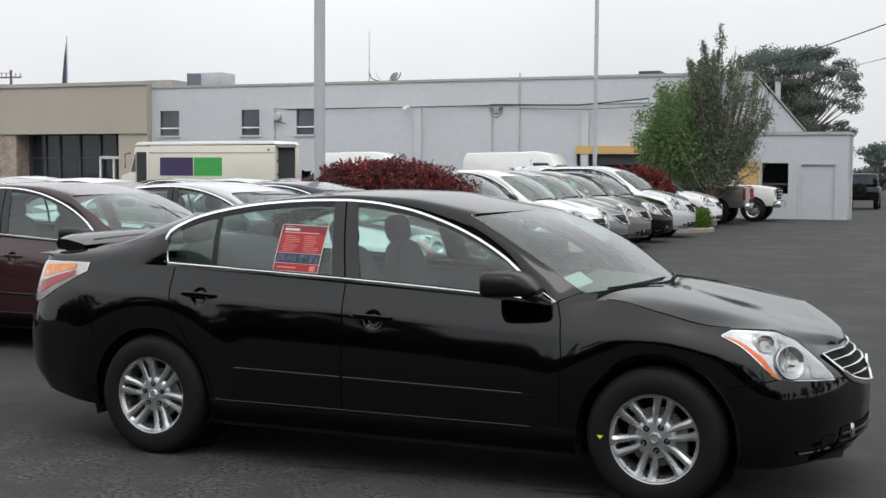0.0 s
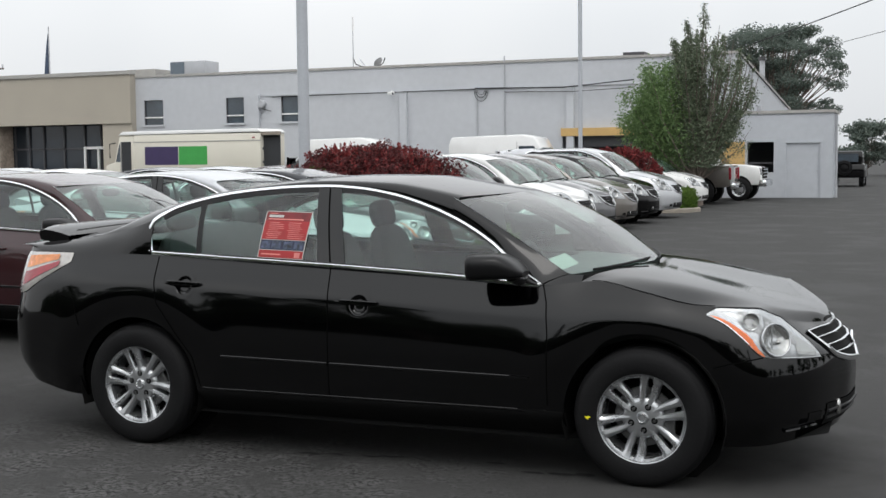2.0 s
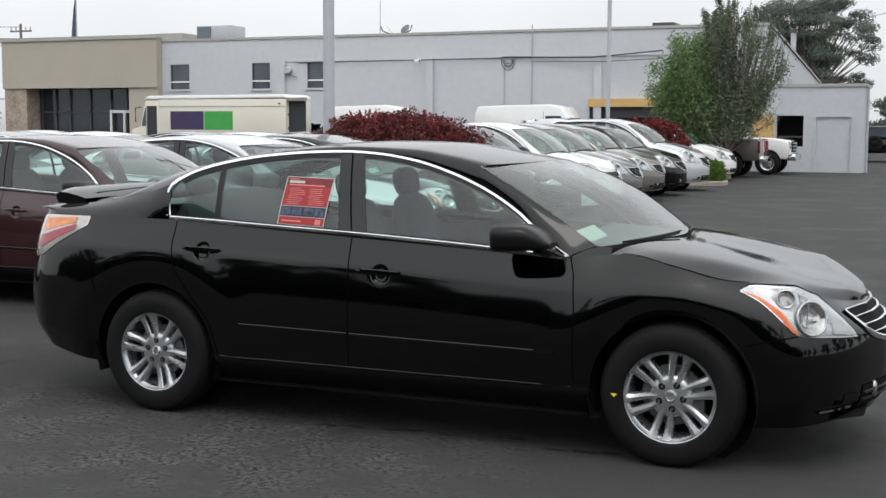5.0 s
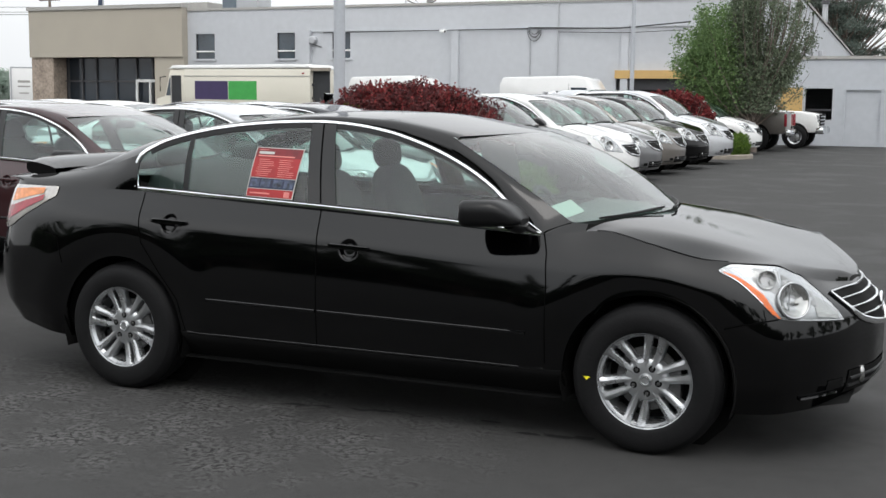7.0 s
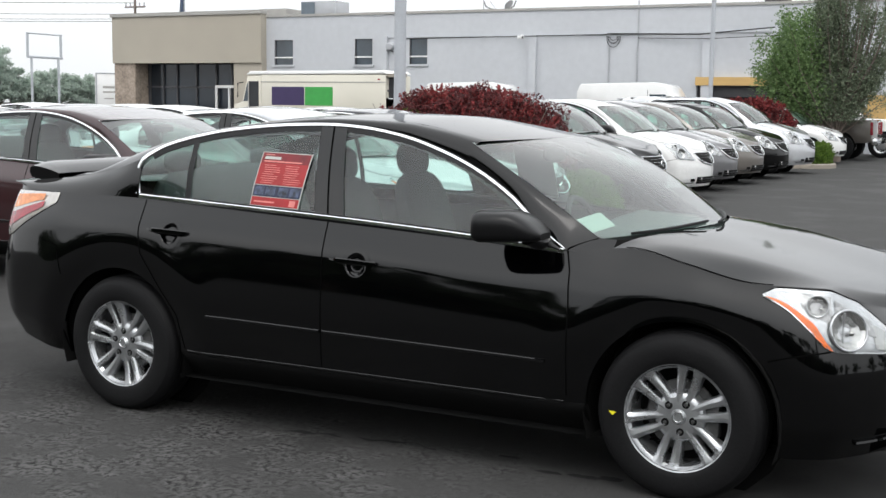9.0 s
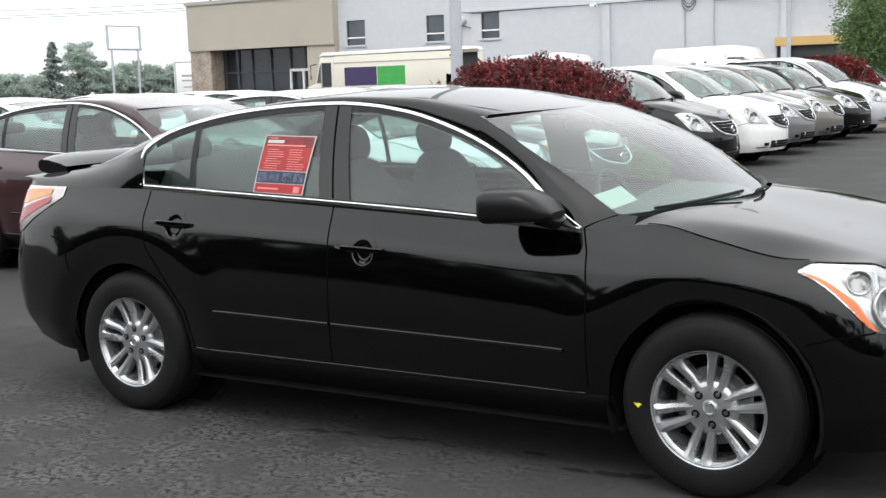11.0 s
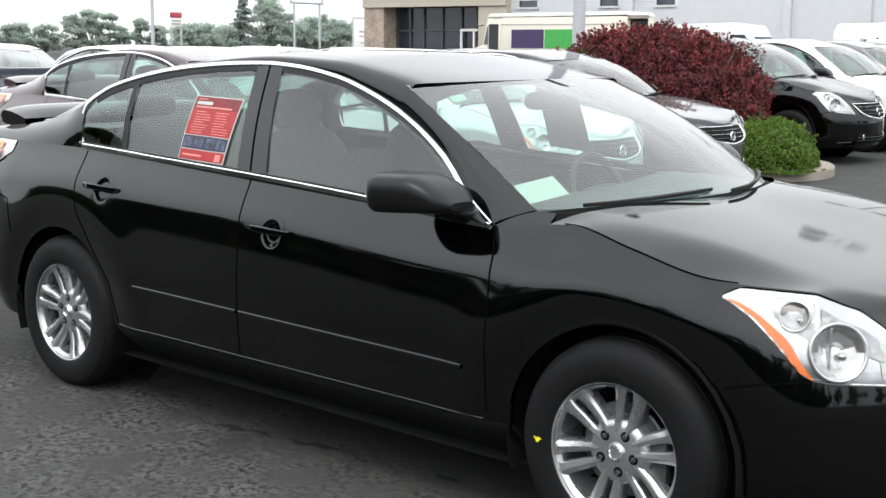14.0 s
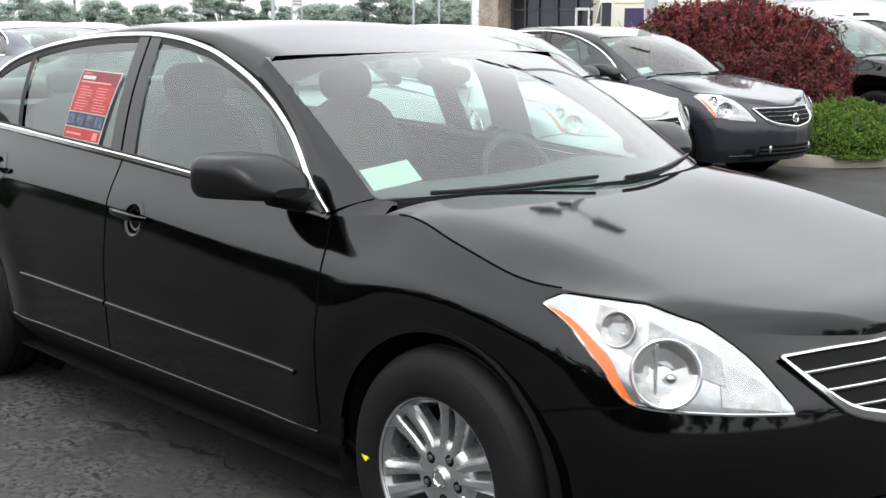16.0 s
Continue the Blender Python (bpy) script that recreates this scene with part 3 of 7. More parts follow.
def add_wheel(kit, pairs=6):
    """Parts of one wheel; gives the indices of its meshes: tyre, then what sits in it."""
    tyre = [(.203, -.094), (.213, -.104), (.232, -.108), (.262, -.111), (.292, -.107), (.305, -.100), (.307, -.096), (.318, -.088), (.328, -.066), (.331, -.050),
            (.323, -.047), (.323, -.042), (.332, -.040), (.332, -.004), (.324, -.002), (.324, .003), (.332, .005), (.332, .040), (.324, .042), (.324, .047), (.331, .05), (.326, .075), (.30, .10), (.25, .108), (.205, .094)]
    ids = [kit.add("tyre", *lathe_data(tyre, 64), "tyre", None, "black rubber tyre", warp=False)]
    rim = [(.216, -.092), (.2155, -.098), (.211, -.1015), (.206, -.099), (.201, -.088), (.192, -.078), (.188, -.03), (.184, .085)]
    ids.append(kit.add("rim", *lathe_data(rim, 64), "alloy", ids[0], "silver alloy rim", warp=False))
    sp = [spoke_data(2 * math.pi * k / pairs - radians(17), s) for k in range(pairs) for s in (-1, 1)]
    for k in range(pairs):
        ids.append(kit.add("spoke", *join(sp[2 * k], sp[2 * k + 1]), "alloy", ids[0], "", warp=False, angle=16))
    hub = [(.0, -.083), (.024, -.083), (.0285, -.0785), (.031, -.0735), (.074, -.0735), (.090, -.068), (.101, -.056), (.106, -.03)]
    ids.append(kit.add("hub", *lathe_data(hub, 40), "alloy", ids[0], "", warp=False))
    ids.append(kit.add("hub_emblem", *ring_data((0, -.0845, 0), (0, -1, 0), .020, .004, 20, 6), "chrome", ids[0], "", warp=False))
    for k in range(5):
        th = 2 * math.pi * k / 5 + 1.08
        c = (.058 * math.cos(th), -.0742, .058 * math.sin(th))
        # flat black disc paints the dark of a hole on the hub face
        ids.append(kit.add("lug_hole", *disc_data(c, (0, -1, 0), .0155, 16), "black", ids[0], "", warp=False))
        ids.append(kit.add("lug_nut", *turned(lathe_data([(0, -.009), (.006, -.009), (.0075, -.006), (.0075, .004)], 6), Matrix.Translation(c)), "steel", ids[0], "", warp=False))
    ids.append(kit.add("brake_disc", *lathe_data([(.055, -.03), (.135, -.03), (.14, -.026), (.14, -.016), (.05, -.016)], 40), "steel", ids[0], "worn steel disc", warp=False))
    ids.append(kit.add("brake_backing", *lathe_data([(.0, .03), (.186, .03)], 40), "black", ids[0], "", warp=False))
    cal = box_bm(.085, .15, -.05, .0, -.075, .075, .012)
    cvs, cfs = [tuple(v.co) for v in cal.verts], []
    cal.verts.index_update()
    cfs = [tuple(v.index for v in f.verts) for f in cal.faces]
    cal.free()
    ids.append(kit.add("brake_caliper", cvs, cfs, "steel", ids[0], "", warp=False))
    return ids


def car_kit(warp=None, wheel_scale=1.0, fine=True, wheels_x=WHEELS_X):
    kit = Kit(warp)
    step = 0.03 if fine else 0.07
    rows = 56 if fine else 14
    # columns of the side
    xs = list(np.arange(-2.15, 1.93, step))
    for xc in WHEELS_X:
        xs = [x for x in xs if abs(x - xc) > ARCH_R + .012]
        xs += [xc + ARCH_R * math.cos(th) for th in np.linspace(0, math.pi, 33 if fine else 17)]
        xs += [xc - ARCH_R - .004, xc + ARCH_R + .004]
    if fine:
        for hx, hz, hr in HOLLOWS:
            xs = [x for x in xs if abs(x - hx) > hr + .012] + list(np.linspace(hx - hr - .006, hx + hr + .006, 19))
    xs = sorted(xs)
    ss = list(np.linspace(0, s_of(-2.15), 22 if fine else 10))[:-1] + [s_of(x) for x in xs] + list(np.linspace(s_of(1.93), S_END, 30 if fine else 14))
    P, N, info = [], [], []
    for s in ss:
        c, lo, hi = flank_column(s)
        x = plan_at(s)[0]
        bot = lo
        if abs(plan_at(s)[1]) > .5:
            for xc in WHEELS_X:
                d = ARCH_R ** 2 - (x - xc) ** 2
                if d >= -1e-6:
                    bot = max(bot, WHEEL_Z + math.sqrt(max(d, 0)))
        c2 = flank_column(min(s + .006, S_END))[0]
        c1 = flank_column(max(s - .006, 0))[0]
        col, nor = [], []
        for k in range(rows):
            z = hi + (bot - hi) * k / (rows - 1)
            p = c(z)
            t1 = c2(z) - c1(z)
            e = .006
            t2 = c(min(z + e, hi)) - c(max(z - e, lo))
            n = np.cross(t1, t2)
            n /= np.linalg.norm(n)
            n2 = np.array((*plan_normal(s), 0))
            if n @ n2 < 0:
                n = -n
            col.append(p)
            nor.append(n)
        # a lip turned in at the foot
        inn = np.array((*plan_normal(s), 0))
        col.append(col[-1] - inn * .028 + np.array((0, 0, .004)))
        nor.append(np.array((0, 0, -1.0)))
        P.append(col)
        N.append(nor)
    P, N = np.array(P), np.array(N)
    nr = rows + 1

    def panel(x, z, s):
        if x < -1.70 and z < .80 - .10 * max(0, min(1, (x + 1.9) / .2)):
            return "rear_bumper"
        if x > 1.70 and z < .635 - .05 * max(0, min(1, (1.93 - x) / .2)) or x > 2.14:
            return "front_bumper"
        if z < .335 and -1.1 < x < 1.1:
            return "sill"
        if x > .935:
            return "front_fender"
        if x > -.21:
            return "front_door"
        if x > -1.26 + max(0, (.80 - z)) * .62:
            return "rear_door"
        return "rear_quarter"

    groups = {}
    for i in range(len(ss) - 1):
        for j in range(nr - 1):
            c = (P[i, j] + P[i + 1, j + 1]) / 2
            if fine and any(math.hypot(c[0] - hx, c[2] - hz) < hr + .004 for hx, hz, hr in HOLLOWS):
                continue
            groups.setdefault(panel(c[0], c[2], ss[i]), []).append((i, j))
    made = {}
    for name, cells in groups.items():
        idx, vs, ns, fs = {}, [], [], []
        for i, j in cells:
            f = []
            for a, b in ((i, j), (i, j + 1), (i + 1, j + 1), (i + 1, j)):
                if (a, b) not in idx:
                    idx[a, b] = len(vs)
                    vs.append(P[a, b])
                    ns.append(N[a, b])
                f.append(idx[a, b])
            q = np.cross(vs[f[1]] - vs[f[0]], vs[f[3]] - vs[f[0]])
            if q @ ns[f[0]] < 0:
                f.reverse()
            fs.append(tuple(f))
        made[name] = kit.both(name, vs, fs, "black" if name == "sill" else "paint", normals=ns)
    # top of the body
    tops = [s for s in ss if plan_at(s)[0] >= 1.065]
    H = []
    for s in tops:
        c, lo, hi = flank_column(s)
        e = c(hi)
        dx = .205 * max(0.0, 1 - (e[0] - 1.085) / .9)
        row, yt = [], abs(e[1])
        cy, cz = CREASE(e[0])
        ac = min(cy / max(yt, 1e-4), .90)

        def raw(a, e=e, dx=dx, cz=cz, ac=ac):
            a = abs(a)
            x = e[0] + dx * (1 - a * a)
            mid = HOOD_MID(x) - .010 * math.exp(-(a / .4) ** 2) * min(1, max(0, (2.15 - x) / .5))
            zc = min(max(cz, e[2] + .004), max(mid, e[2] + .002))
            return e[2] + (zc - e[2]) * (1 - a) / (1 - ac) if a > ac else zc + (mid - zc) * (1 - (a / ac) ** 2)

        for a in [1 - .24 * i / 12 for i in range(12)] + [.76 * (1 - i / 14) for i in range(15)]:
            w = min(.07, 1 - a)
            z = sum(g * raw(a + q * w) for q, g in ((-1, .12), (-.5, .23), (0, .30), (.5, .23), (1, .12)))
            row.append((e[0] + dx * (1 - a * a), -yt * a, z))
        H.append(row + [(x, -y, z) for x, y, z in reversed(row[:-1])])
    kit.add("hood", *grid_data(H), "paint", angle=80)
    R = []
    for u in np.linspace(ROOF_X0, ROOF_X1 + .01, 40):
        r, e = RAIL(u), ROOF_EDGE(u)
        bow = .19 * max(0.0, (u + .25) / .66) ** 2
        band = [(u, r[0] + (e[0] - r[0]) * k - .016 * math.sin(math.pi * k), r[1] + (e[1] - r[1]) * k + .006 * math.sin(math.pi * k)) for k in np.linspace(0, .86, 7)]
        zc = ROOF_MID(u + bow)
        top = [(u + bow * (1 - a * a), e[0] * a, e[1] + (zc - e[1]) * (1 - a * a)) for a in np.linspace(1, -1, 27)]
        top[0], top[-1] = (top[0][0], top[0][1] * 1.0, top[0][2] - .002), (top[-1][0], top[-1][1], top[-1][2] - .002)
        R.append(band + top + [(x, -y, z) for x, y, z in reversed(band)])
    roof = kit.add("roof", *grid_data(R), "paint", angle=80)
    for name, xa, xb, outer, inner in (
        ("windscreen_pillar", ROOF_X1 - .01, 1.08, lambda x: np.array((x, *RAIL(x))) if x < .885 else shoulder(x) if x > .93 else np.array((x, *(RAIL(.885) + (shoulder(.93)[1:] - RAIL(.885)) * (x - .885) / .045))),
         lambda x: ws_edge(x) if x < 1.01 else np.array((x, -.742 + .012 * (x - 1.01) / .13, .978 - .004 * (x - 1.01) / .13))),
        ("rear_pillar", -1.80, ROOF_X0 + .005, lambda x: np.array((x, *RAIL(x))), lambda x: bl_point(-1, (x + 1.04) / (-1.74 + 1.04)) if x > -1.74 else np.array((x, -.6, 1.128)))):
        A = []
        for x in np.linspace(xa, xb, 26):
            o, i = outer(x), inner(x)
            bulge, f = min(1, max(0, (.92 - x) / .22)), min(1, max(0, (x - ROOF_X1) / .25))
            swell = np.array((0, -.016 + .005 * f, .006 + .009 * f))
            A.append([o + (i - o) * k + swell * bulge * math.sin(math.pi * k) for k in np.linspace(0, 1, 8)])
        kit.both(name, *grid_data(A), "paint", angle=80)
    A = []
    for x in np.linspace(-2.352, -1.34, 30):
        o, i = shoulder(x), np.array((x, *RAIL(x)))
        A.append([o + (i - o) * k + np.array((0, -.012, .004)) * math.sin(math.pi * k) for k in np.linspace(0, 1, 7)])
    kit.both("upper_quarter", *grid_data(A), "paint", angle=80)
    D = []
    for x in np.linspace(-2.345, -1.77, 14):
        r, zc = RAIL(x), DECK_MID(x)
        D.append([(x - .03 * (1 - a * a), -r[0] * a, r[1] + (zc - r[1]) * (1 - abs(a) ** 3)) for a in np.linspace(-1, 1, 21)])
    kit.add("boot_lid", *grid_data(D), "paint", angle=80)
    # tail spoiler
    sp = []
    for a in np.linspace(-1, 1, 25):
        y, e = .655 * a, 1 - abs(a) ** 8
        x0, h = -1.99 - .05 * (1 - a * a), .022 * e
        sp.append([(x0, y, 1.120), (x0 - .05, y, 1.134 + h), (x0 - .13, y, 1.150 + h), (x0 - .18, y, 1.154 + h), (x0 - .203, y, 1.144 + h), (x0 - .208, y, 1.120), (x0 - .195, y, 1.096), (x0 - .165, y, 1.088), (x0, y, 1.075)])
    svs, sfs = grid_data(sp)
    n = 9
    sfs += [tuple(range(n)), tuple(reversed(range(24 * n, 25 * n)))]
    kit.add("spoiler", svs, sfs, "paint", None, "rear lip spoiler")
    # glass
    kit.add("windscreen", *grid_data([[ws_point(a, b) for b in np.linspace(0, 1, 13)] for a in np.linspace(-1, 1, 25)]), "screen", None, "clear windscreen", angle=80)
    kit.add("rear_window", *grid_data([[bl_point(a, b) for b in np.linspace(0, 1, 9)] for a in np.linspace(-1, 1, 17)]), "glass", None, "rear window", angle=80)
    doors = {"front_window": ("front_door", lambda v: -.160 - .100 * v, lambda v: .872), "rear_door_window": ("rear_door", lambda v: -1.022, lambda v: -.305 - .075 * v),
             "quarter_window": ("rear_door", lambda v: -1.335, lambda v: -1.045)}
    for name, (d, xa, xb) in doors.items():
        A = [[side_patch(xa(v) + (xb(v) - xa(v)) * k, v) + np.array((0, .006, 0)) for v in np.linspace(0, 1, 9)] for k in np.linspace(0, 1, 20)]
        kit.both(name, *grid_data(A), "glass", made[d], "tinted side window", angle=80)
    A = [[side_patch(-.312 - .075 * v + (.160 - .025 * v) * k, v) for v in np.linspace(0, 1, 9)] for k in np.linspace(0, 1, 8)]
    kit.both("centre_pillar", *grid_data(A), "gloss_black", (None, None), "black door pillar", angle=80)
    A = [[side_patch(-1.035 - .004 * v + q, v) for v in np.linspace(0, 1, 9)] for q in (-.015, .0, .015)]
    kit.both("window_divider", *grid_data(A), "rubber", made["rear_door"], "", angle=80)
    kit.both("pillar_seam", *grid_data([[side_patch(-.238 - .082 * v + q, v) + np.array((0, -.0015, 0)) for v in np.linspace(0, 1, 9)] for q in (-.004, .004)]), "seam", (None, None), "")
    # sail behind the mirror
    A = [[side_patch(x, v) + np.array((0, -.003, 0)) for v in np.linspace(0, 1, 5)] for x in np.linspace(.70, .872, 6)]
    kit.both("mirror_sail", *grid_data(A), "rubber", made["front_door"], "black mirror sail")
    # chrome and rubber round the side windows
    for name, mat, w, th, k, shift in (("window_rubber", "rubber", .030, .004, .0, .020), ("window_trim", "chrome", .0175, .008, .0, .0)):
        up = list(np.linspace(-1.305, -1.2, 5)) + list(np.linspace(-1.15, .885, 40))
        top = [np.array((x, *RAIL(x))) for x in up]
        low = [np.array((x, *BELT(x))) for x in np.linspace(.885, -1.335, 30)]
        if shift:
            top = [p + np.array((0, -.004, -shift)) for p in top[1:-3]]
            low = [p + np.array((0, .003, shift * .6)) for p in low[3:]]
        else:
            top = [np.array((-1.347, -.777, 1.052)), np.array((-1.357, -.770, 1.085)), np.array((-1.362, -.762, 1.12)), np.array((-1.361, -.755, 1.155)), np.array((-1.353, -.750, 1.188)), np.array((-1.335, -.746, 1.216))] + top
        o = [(0, -1, .35)] * len(top)
        wid = [w * (1.0 if shift else 1.0 + .55 * min(1, max(0, (-1.22 - p[0]) / .13))) for p in top]
        kit.both(name + "_upper", *ribbon_data(top, o, wid, th), mat, (None, None), "bright chrome window surround" if mat == "chrome" else "")
        wid = [w * (.34 if shift else 1.15 + .2 * (p[0] < -.9)) for p in low]
        kit.both(name + "_lower", *ribbon_data(low, [(0, -1, .1)] * len(low), wid, th), mat, (None, None), "bright chrome window surround" if mat == "chrome" else "")
    # seams
    seams = [[(.900, .93), (.925, .85), (.94, .70), (.94, .36)], [(-.238, .985), (-.226, .88), (-.217, .74), (-.215, .34)],
             [(-1.285, 1.025), (-1.268, .90), (-1.245, .78), (-1.13, .62), (-1.03, .50), (-.985, .34)], 
             [(1.715, .575), (1.80, .60), (1.93, .625)], [(-1.76, .64), (-1.80, .78), (-1.90, .80)]]
    for pts in seams:
        kit.both("panel_seam", *flank_strip(pts, .006), "seam", (None, None), "")
    # line between hood and wing
    A = []
    for x in np.linspace(1.13, 1.72, 22):
        c, lo, hi = flank_column(s_of(x))
        e = c(hi)
        A.append([e + np.array((0, -.003, .0015)), e + np.array((0, .004, .0045))])
    kit.both("hood_seam", *grid_data(A), "seam", (None, None), "")
    A = [[np.array((.895 + .112 * k, -.806 + .062 * k + q, .931 + .046 * k ** .8 + .0035)) for q in (-.004, .004)] for k in np.linspace(0, 1, 8)]
    kit.both("wing_seam", *grid_data(A), "seam", (None, None), "")
    # side moulding
    for xa, xb, d in ((-.84, -.222, "rear_door"), (-.205, .85, "front_door")):
        q = [(x, .512 - .012 * (x + .84)) for x in np.linspace(xa, xb, 12)]
        kit.both("side_moulding", *ribbon_data([flank_x(x, z, .001) for x, z in q], [(0, -1, 0)] * 12, .016, .007), "gloss_black", made[d], "slim body-coloured side moulding")
    q = [(x, .335) for x in np.linspace(-.97, .93, 16)]
    kit.both("sill_edge", *ribbon_data([flank_x(x, z, .0) for x, z in q], [(0, -1, 0)] * 16, .010, .0045), "gloss_black", made["sill"], "")
    # door handles
    for x, z, d in ((-1.085, .893, "rear_door"), (-.055, .824, "front_door")):
        hx, hz, hr = HOLLOWS[0 if d == "rear_door" else 1]
        A = []
        for w in np.linspace(0, 2 * math.pi, 49):
            row = []
            for k in (0, .2, .4, .55, .65, .72, .78, .84, .9, .95, 1.0, 1.04, 1.38):
                e = min(1.0, max(0.0, (k - .58) / .44))
                xx, zz = hx + math.cos(w) * hr * k, hz + math.sin(w) * hr * k
                row.append(flank_x(xx, zz, .0010 - .0155 * (1 - e * e * (3 - 2 * e))))
            A.append(row)
        kit.both("handle_hollow", *grid_data(A, flip=True), "paint", made[d], "round hollow behind the handle", angle=80)
        q = np.linspace(-.116, .108, 17)
        pts = []
        for u in q:
            xx, zz = x + u, z - .035 * u
            pts.append(flank_x(xx, zz, .003 + .024 * max(0.0, 1 - (abs(u + .004) / .118) ** 3.2)))
        wid = [.012 + .013 * max(0.0, 1 - (abs(u) / .118) ** 2.5) for u in q]
        kit.both("door_handle", *ribbon_data(pts, [(0, -1, .12)] * 17, wid, .010), "paint", made[d], "body-coloured door handle")
        lock = flank_x(x + .098, z - .004, .0035)
        if d == "front_door":
            kit.both("key_lock", *disc_data(lock, (0, -1, 0), .009, 14), "steel", made[d], "")
    # mirrors
    def shell(t, k=1.0):
        """A rounded section of the mirror's case: t 0 at its glass, 1 at its nose."""
        zt = 1.087 - .075 * max(0.0, (t - .50) / .50) ** 1.7
        zb = .958 + .012 * t
        yo, yi = -1.062 + .075 * t ** 2, -.852 + .05 * t
        k *= min(1.0, .90 + 1.6 * t) * (1 - .42 * max(0.0, (t - .82) / .18) ** 2)
        row = []
        for w in np.linspace(0, 2 * math.pi, 29):
            c, n = math.cos(w), math.sin(w)
            row.append((.588 + .252 * t, (yo + yi) / 2 + (yi - yo) / 2 * k * math.copysign(abs(c) ** .58, c), (zt + zb) / 2 + (zt - zb) / 2 * k * math.copysign(abs(n) ** .58, n)))
        return row
    ts = [0, .01, .03, .07, .14, .22, .3, .38, .46, .54, .62, .7, .78, .84, .89, .93, .965, 1]
    vs, fs = grid_data([shell(t) for t in ts])
    fs.append(tuple(range(len(vs) - 29, len(vs))))
    mi = kit.both("door_mirror", vs, fs, "mirror_case", made["front_door"], "black door mirror", angle=60)
    A = [(.785, -.79, .955), (.785, -.86, .968), (.775, -.92, .985)]
    kit.both("mirror_foot", *tube_data(A, [.036, .034, .034], 12), "mirror_case", (mi[0], mi[1]), "")
    g = [(.5885, y, z) for x, y, z in shell(.05, .90)[:-1]]
    kit.both("mirror_glass", g, [tuple(range(len(g)))], "chrome", (mi[0], mi[1]), "mirror glass")
    # headlamps
    s0, s1 = s_of(1.684), s_of(2.164)
    up = curve([(0, .820), (.08, .846), (.22, .864), (.36, .858), (.55, .826), (.75, .766), (.88, .708), (1, .615)])
    lo = curve([(0, .814), (.12, .778), (.27, .70), (.37, .640), (.42, .628), (.7, .612), (1, .600)])

    def lamp(k, v, off):
        s = s0 + (s1 - s0) * k
        hi = flank_column(s)[2] - .006
        a, b = min(up(k), hi), lo(k)
        return flank(s, b + (a - b) * v, off)

    hl = kit.both("headlamp", *grid_data([[lamp(k, v, .004 - .002 * (v in (0, 1))) for v in np.linspace(0, 1, 11)] for k in np.linspace(0, 1, 30)]), "lamp_inner", (None, None), "large clear headlamp")
    kit.both("lamp_lens", *grid_data([[lamp(k, v, .004 + .020 * (math.sin(math.pi * v) * min(1, 5 * k, 5 * (1 - k))) ** .5) for v in np.linspace(0, 1, 11)] for k in np.linspace(0, 1, 30)]), "lens", hl, "clear lens", angle=80)
    kit.both("indicator", *grid_data([[lamp(k, v * (.26 if k < .3 else .26 * (1 - (k - .3) / .12)), .008) for v in np.linspace(0, 1, 4)] for k in np.linspace(.02, .415, 16)]), "amber", hl, "amber turn signal strip")

    def at_lamp(k, v, off):
        s = s0 + (s1 - s0) * k
        p, n = lamp(k, v, off), plan_normal(s)
        return p, (n[0], n[1], .25)
    def bowl(c, n, r, depth, facets, uneven, half=None):
        """A faceted reflector bowl opening along n."""
        n = Vector(n).normalized()
        a = n.cross(Vector((0, 0, 1))).normalized()
        b = a.cross(n)
        rings, rng = 6, random.Random(int(r * 1e4))
        A = []
        for q in range(facets + 1):
            t = 2 * math.pi * q / facets
            wob = [rng.uniform(-1, 1) * uneven for _ in range(rings)] if q < facets else None
            row = []
            for w in range(rings):
                k = .22 + .78 * w / (rings - 1)
                d = (k * k - 1) * depth + (wob[w] * depth if wob and w < rings - 1 else 0)
                row.append(tuple(Vector(c) + (a * math.cos(t) + b * math.sin(t)) * r * k + n * d))
            A.append(row if q < facets else A[0])
        return grid_data(A)

    for k, v, r, fac in ((.520, .40, .074, 18), (.315, .68, .039, 11)):
        p, n = at_lamp(k, v, .020)
        nn = Vector(n).normalized()
        kit.both("lamp_bezel", *ring_data(p, n, r, .0055 if r > .05 else .0028, 32, 8), "lamp_inner", hl, "bright bezel")
        kit.both("lamp_reflector", *bowl(Vector(p), n, r * .97, .018, fac, .10), "grey_lens", hl, "faceted mirror bowl", angle=12)
        kit.both("bulb", *blob_data(*(Vector(p) - nn * .008 + Vector((.012, .0, -.008))), r * .17, r * .17, r * .15, 2.0, 12, 8), "grey_lens", hl, "")
        if r > .05:
            up_v = Vector((0, 0, 1))
            sid = nn.cross(up_v).normalized() * (r * .30)
            A = [Vector(p) + sid + up_v * (q * r * .88) + nn * (.002 - .006 * (1 - q * q)) for q in np.linspace(-1, 1, 7)]
            kit.both("lamp_divider", *ribbon_data(A, [n] * 7, .007, .004), "lamp_inner", hl, "")
    # flat grey patches paint the shade of pockets in the housing
    kit.both("lamp_pocket", *grid_data([[lamp(k, .50 + .36 * v - .5 * (k - .45), .0075) for v in np.linspace(0, 1, 4)] for k in np.linspace(.45, .74, 9)]), "lamp_shade", hl, "shaded pocket above the bowl")
    kit.both("lamp_pocket", *grid_data([[lamp(k, .46 + .44 * v, .0070) for v in np.linspace(0, 1, 4)] for k in np.linspace(.22, .41, 7)]), "lamp_shade", hl, "")
    kit.both("lamp_tip", *grid_data([[lamp(k, .10 + .55 * v, .0065) for v in np.linspace(0, 1, 4)] for k in np.linspace(.72, .95, 8)]), "grey_lens", hl, "grey inner corner of the lamp")
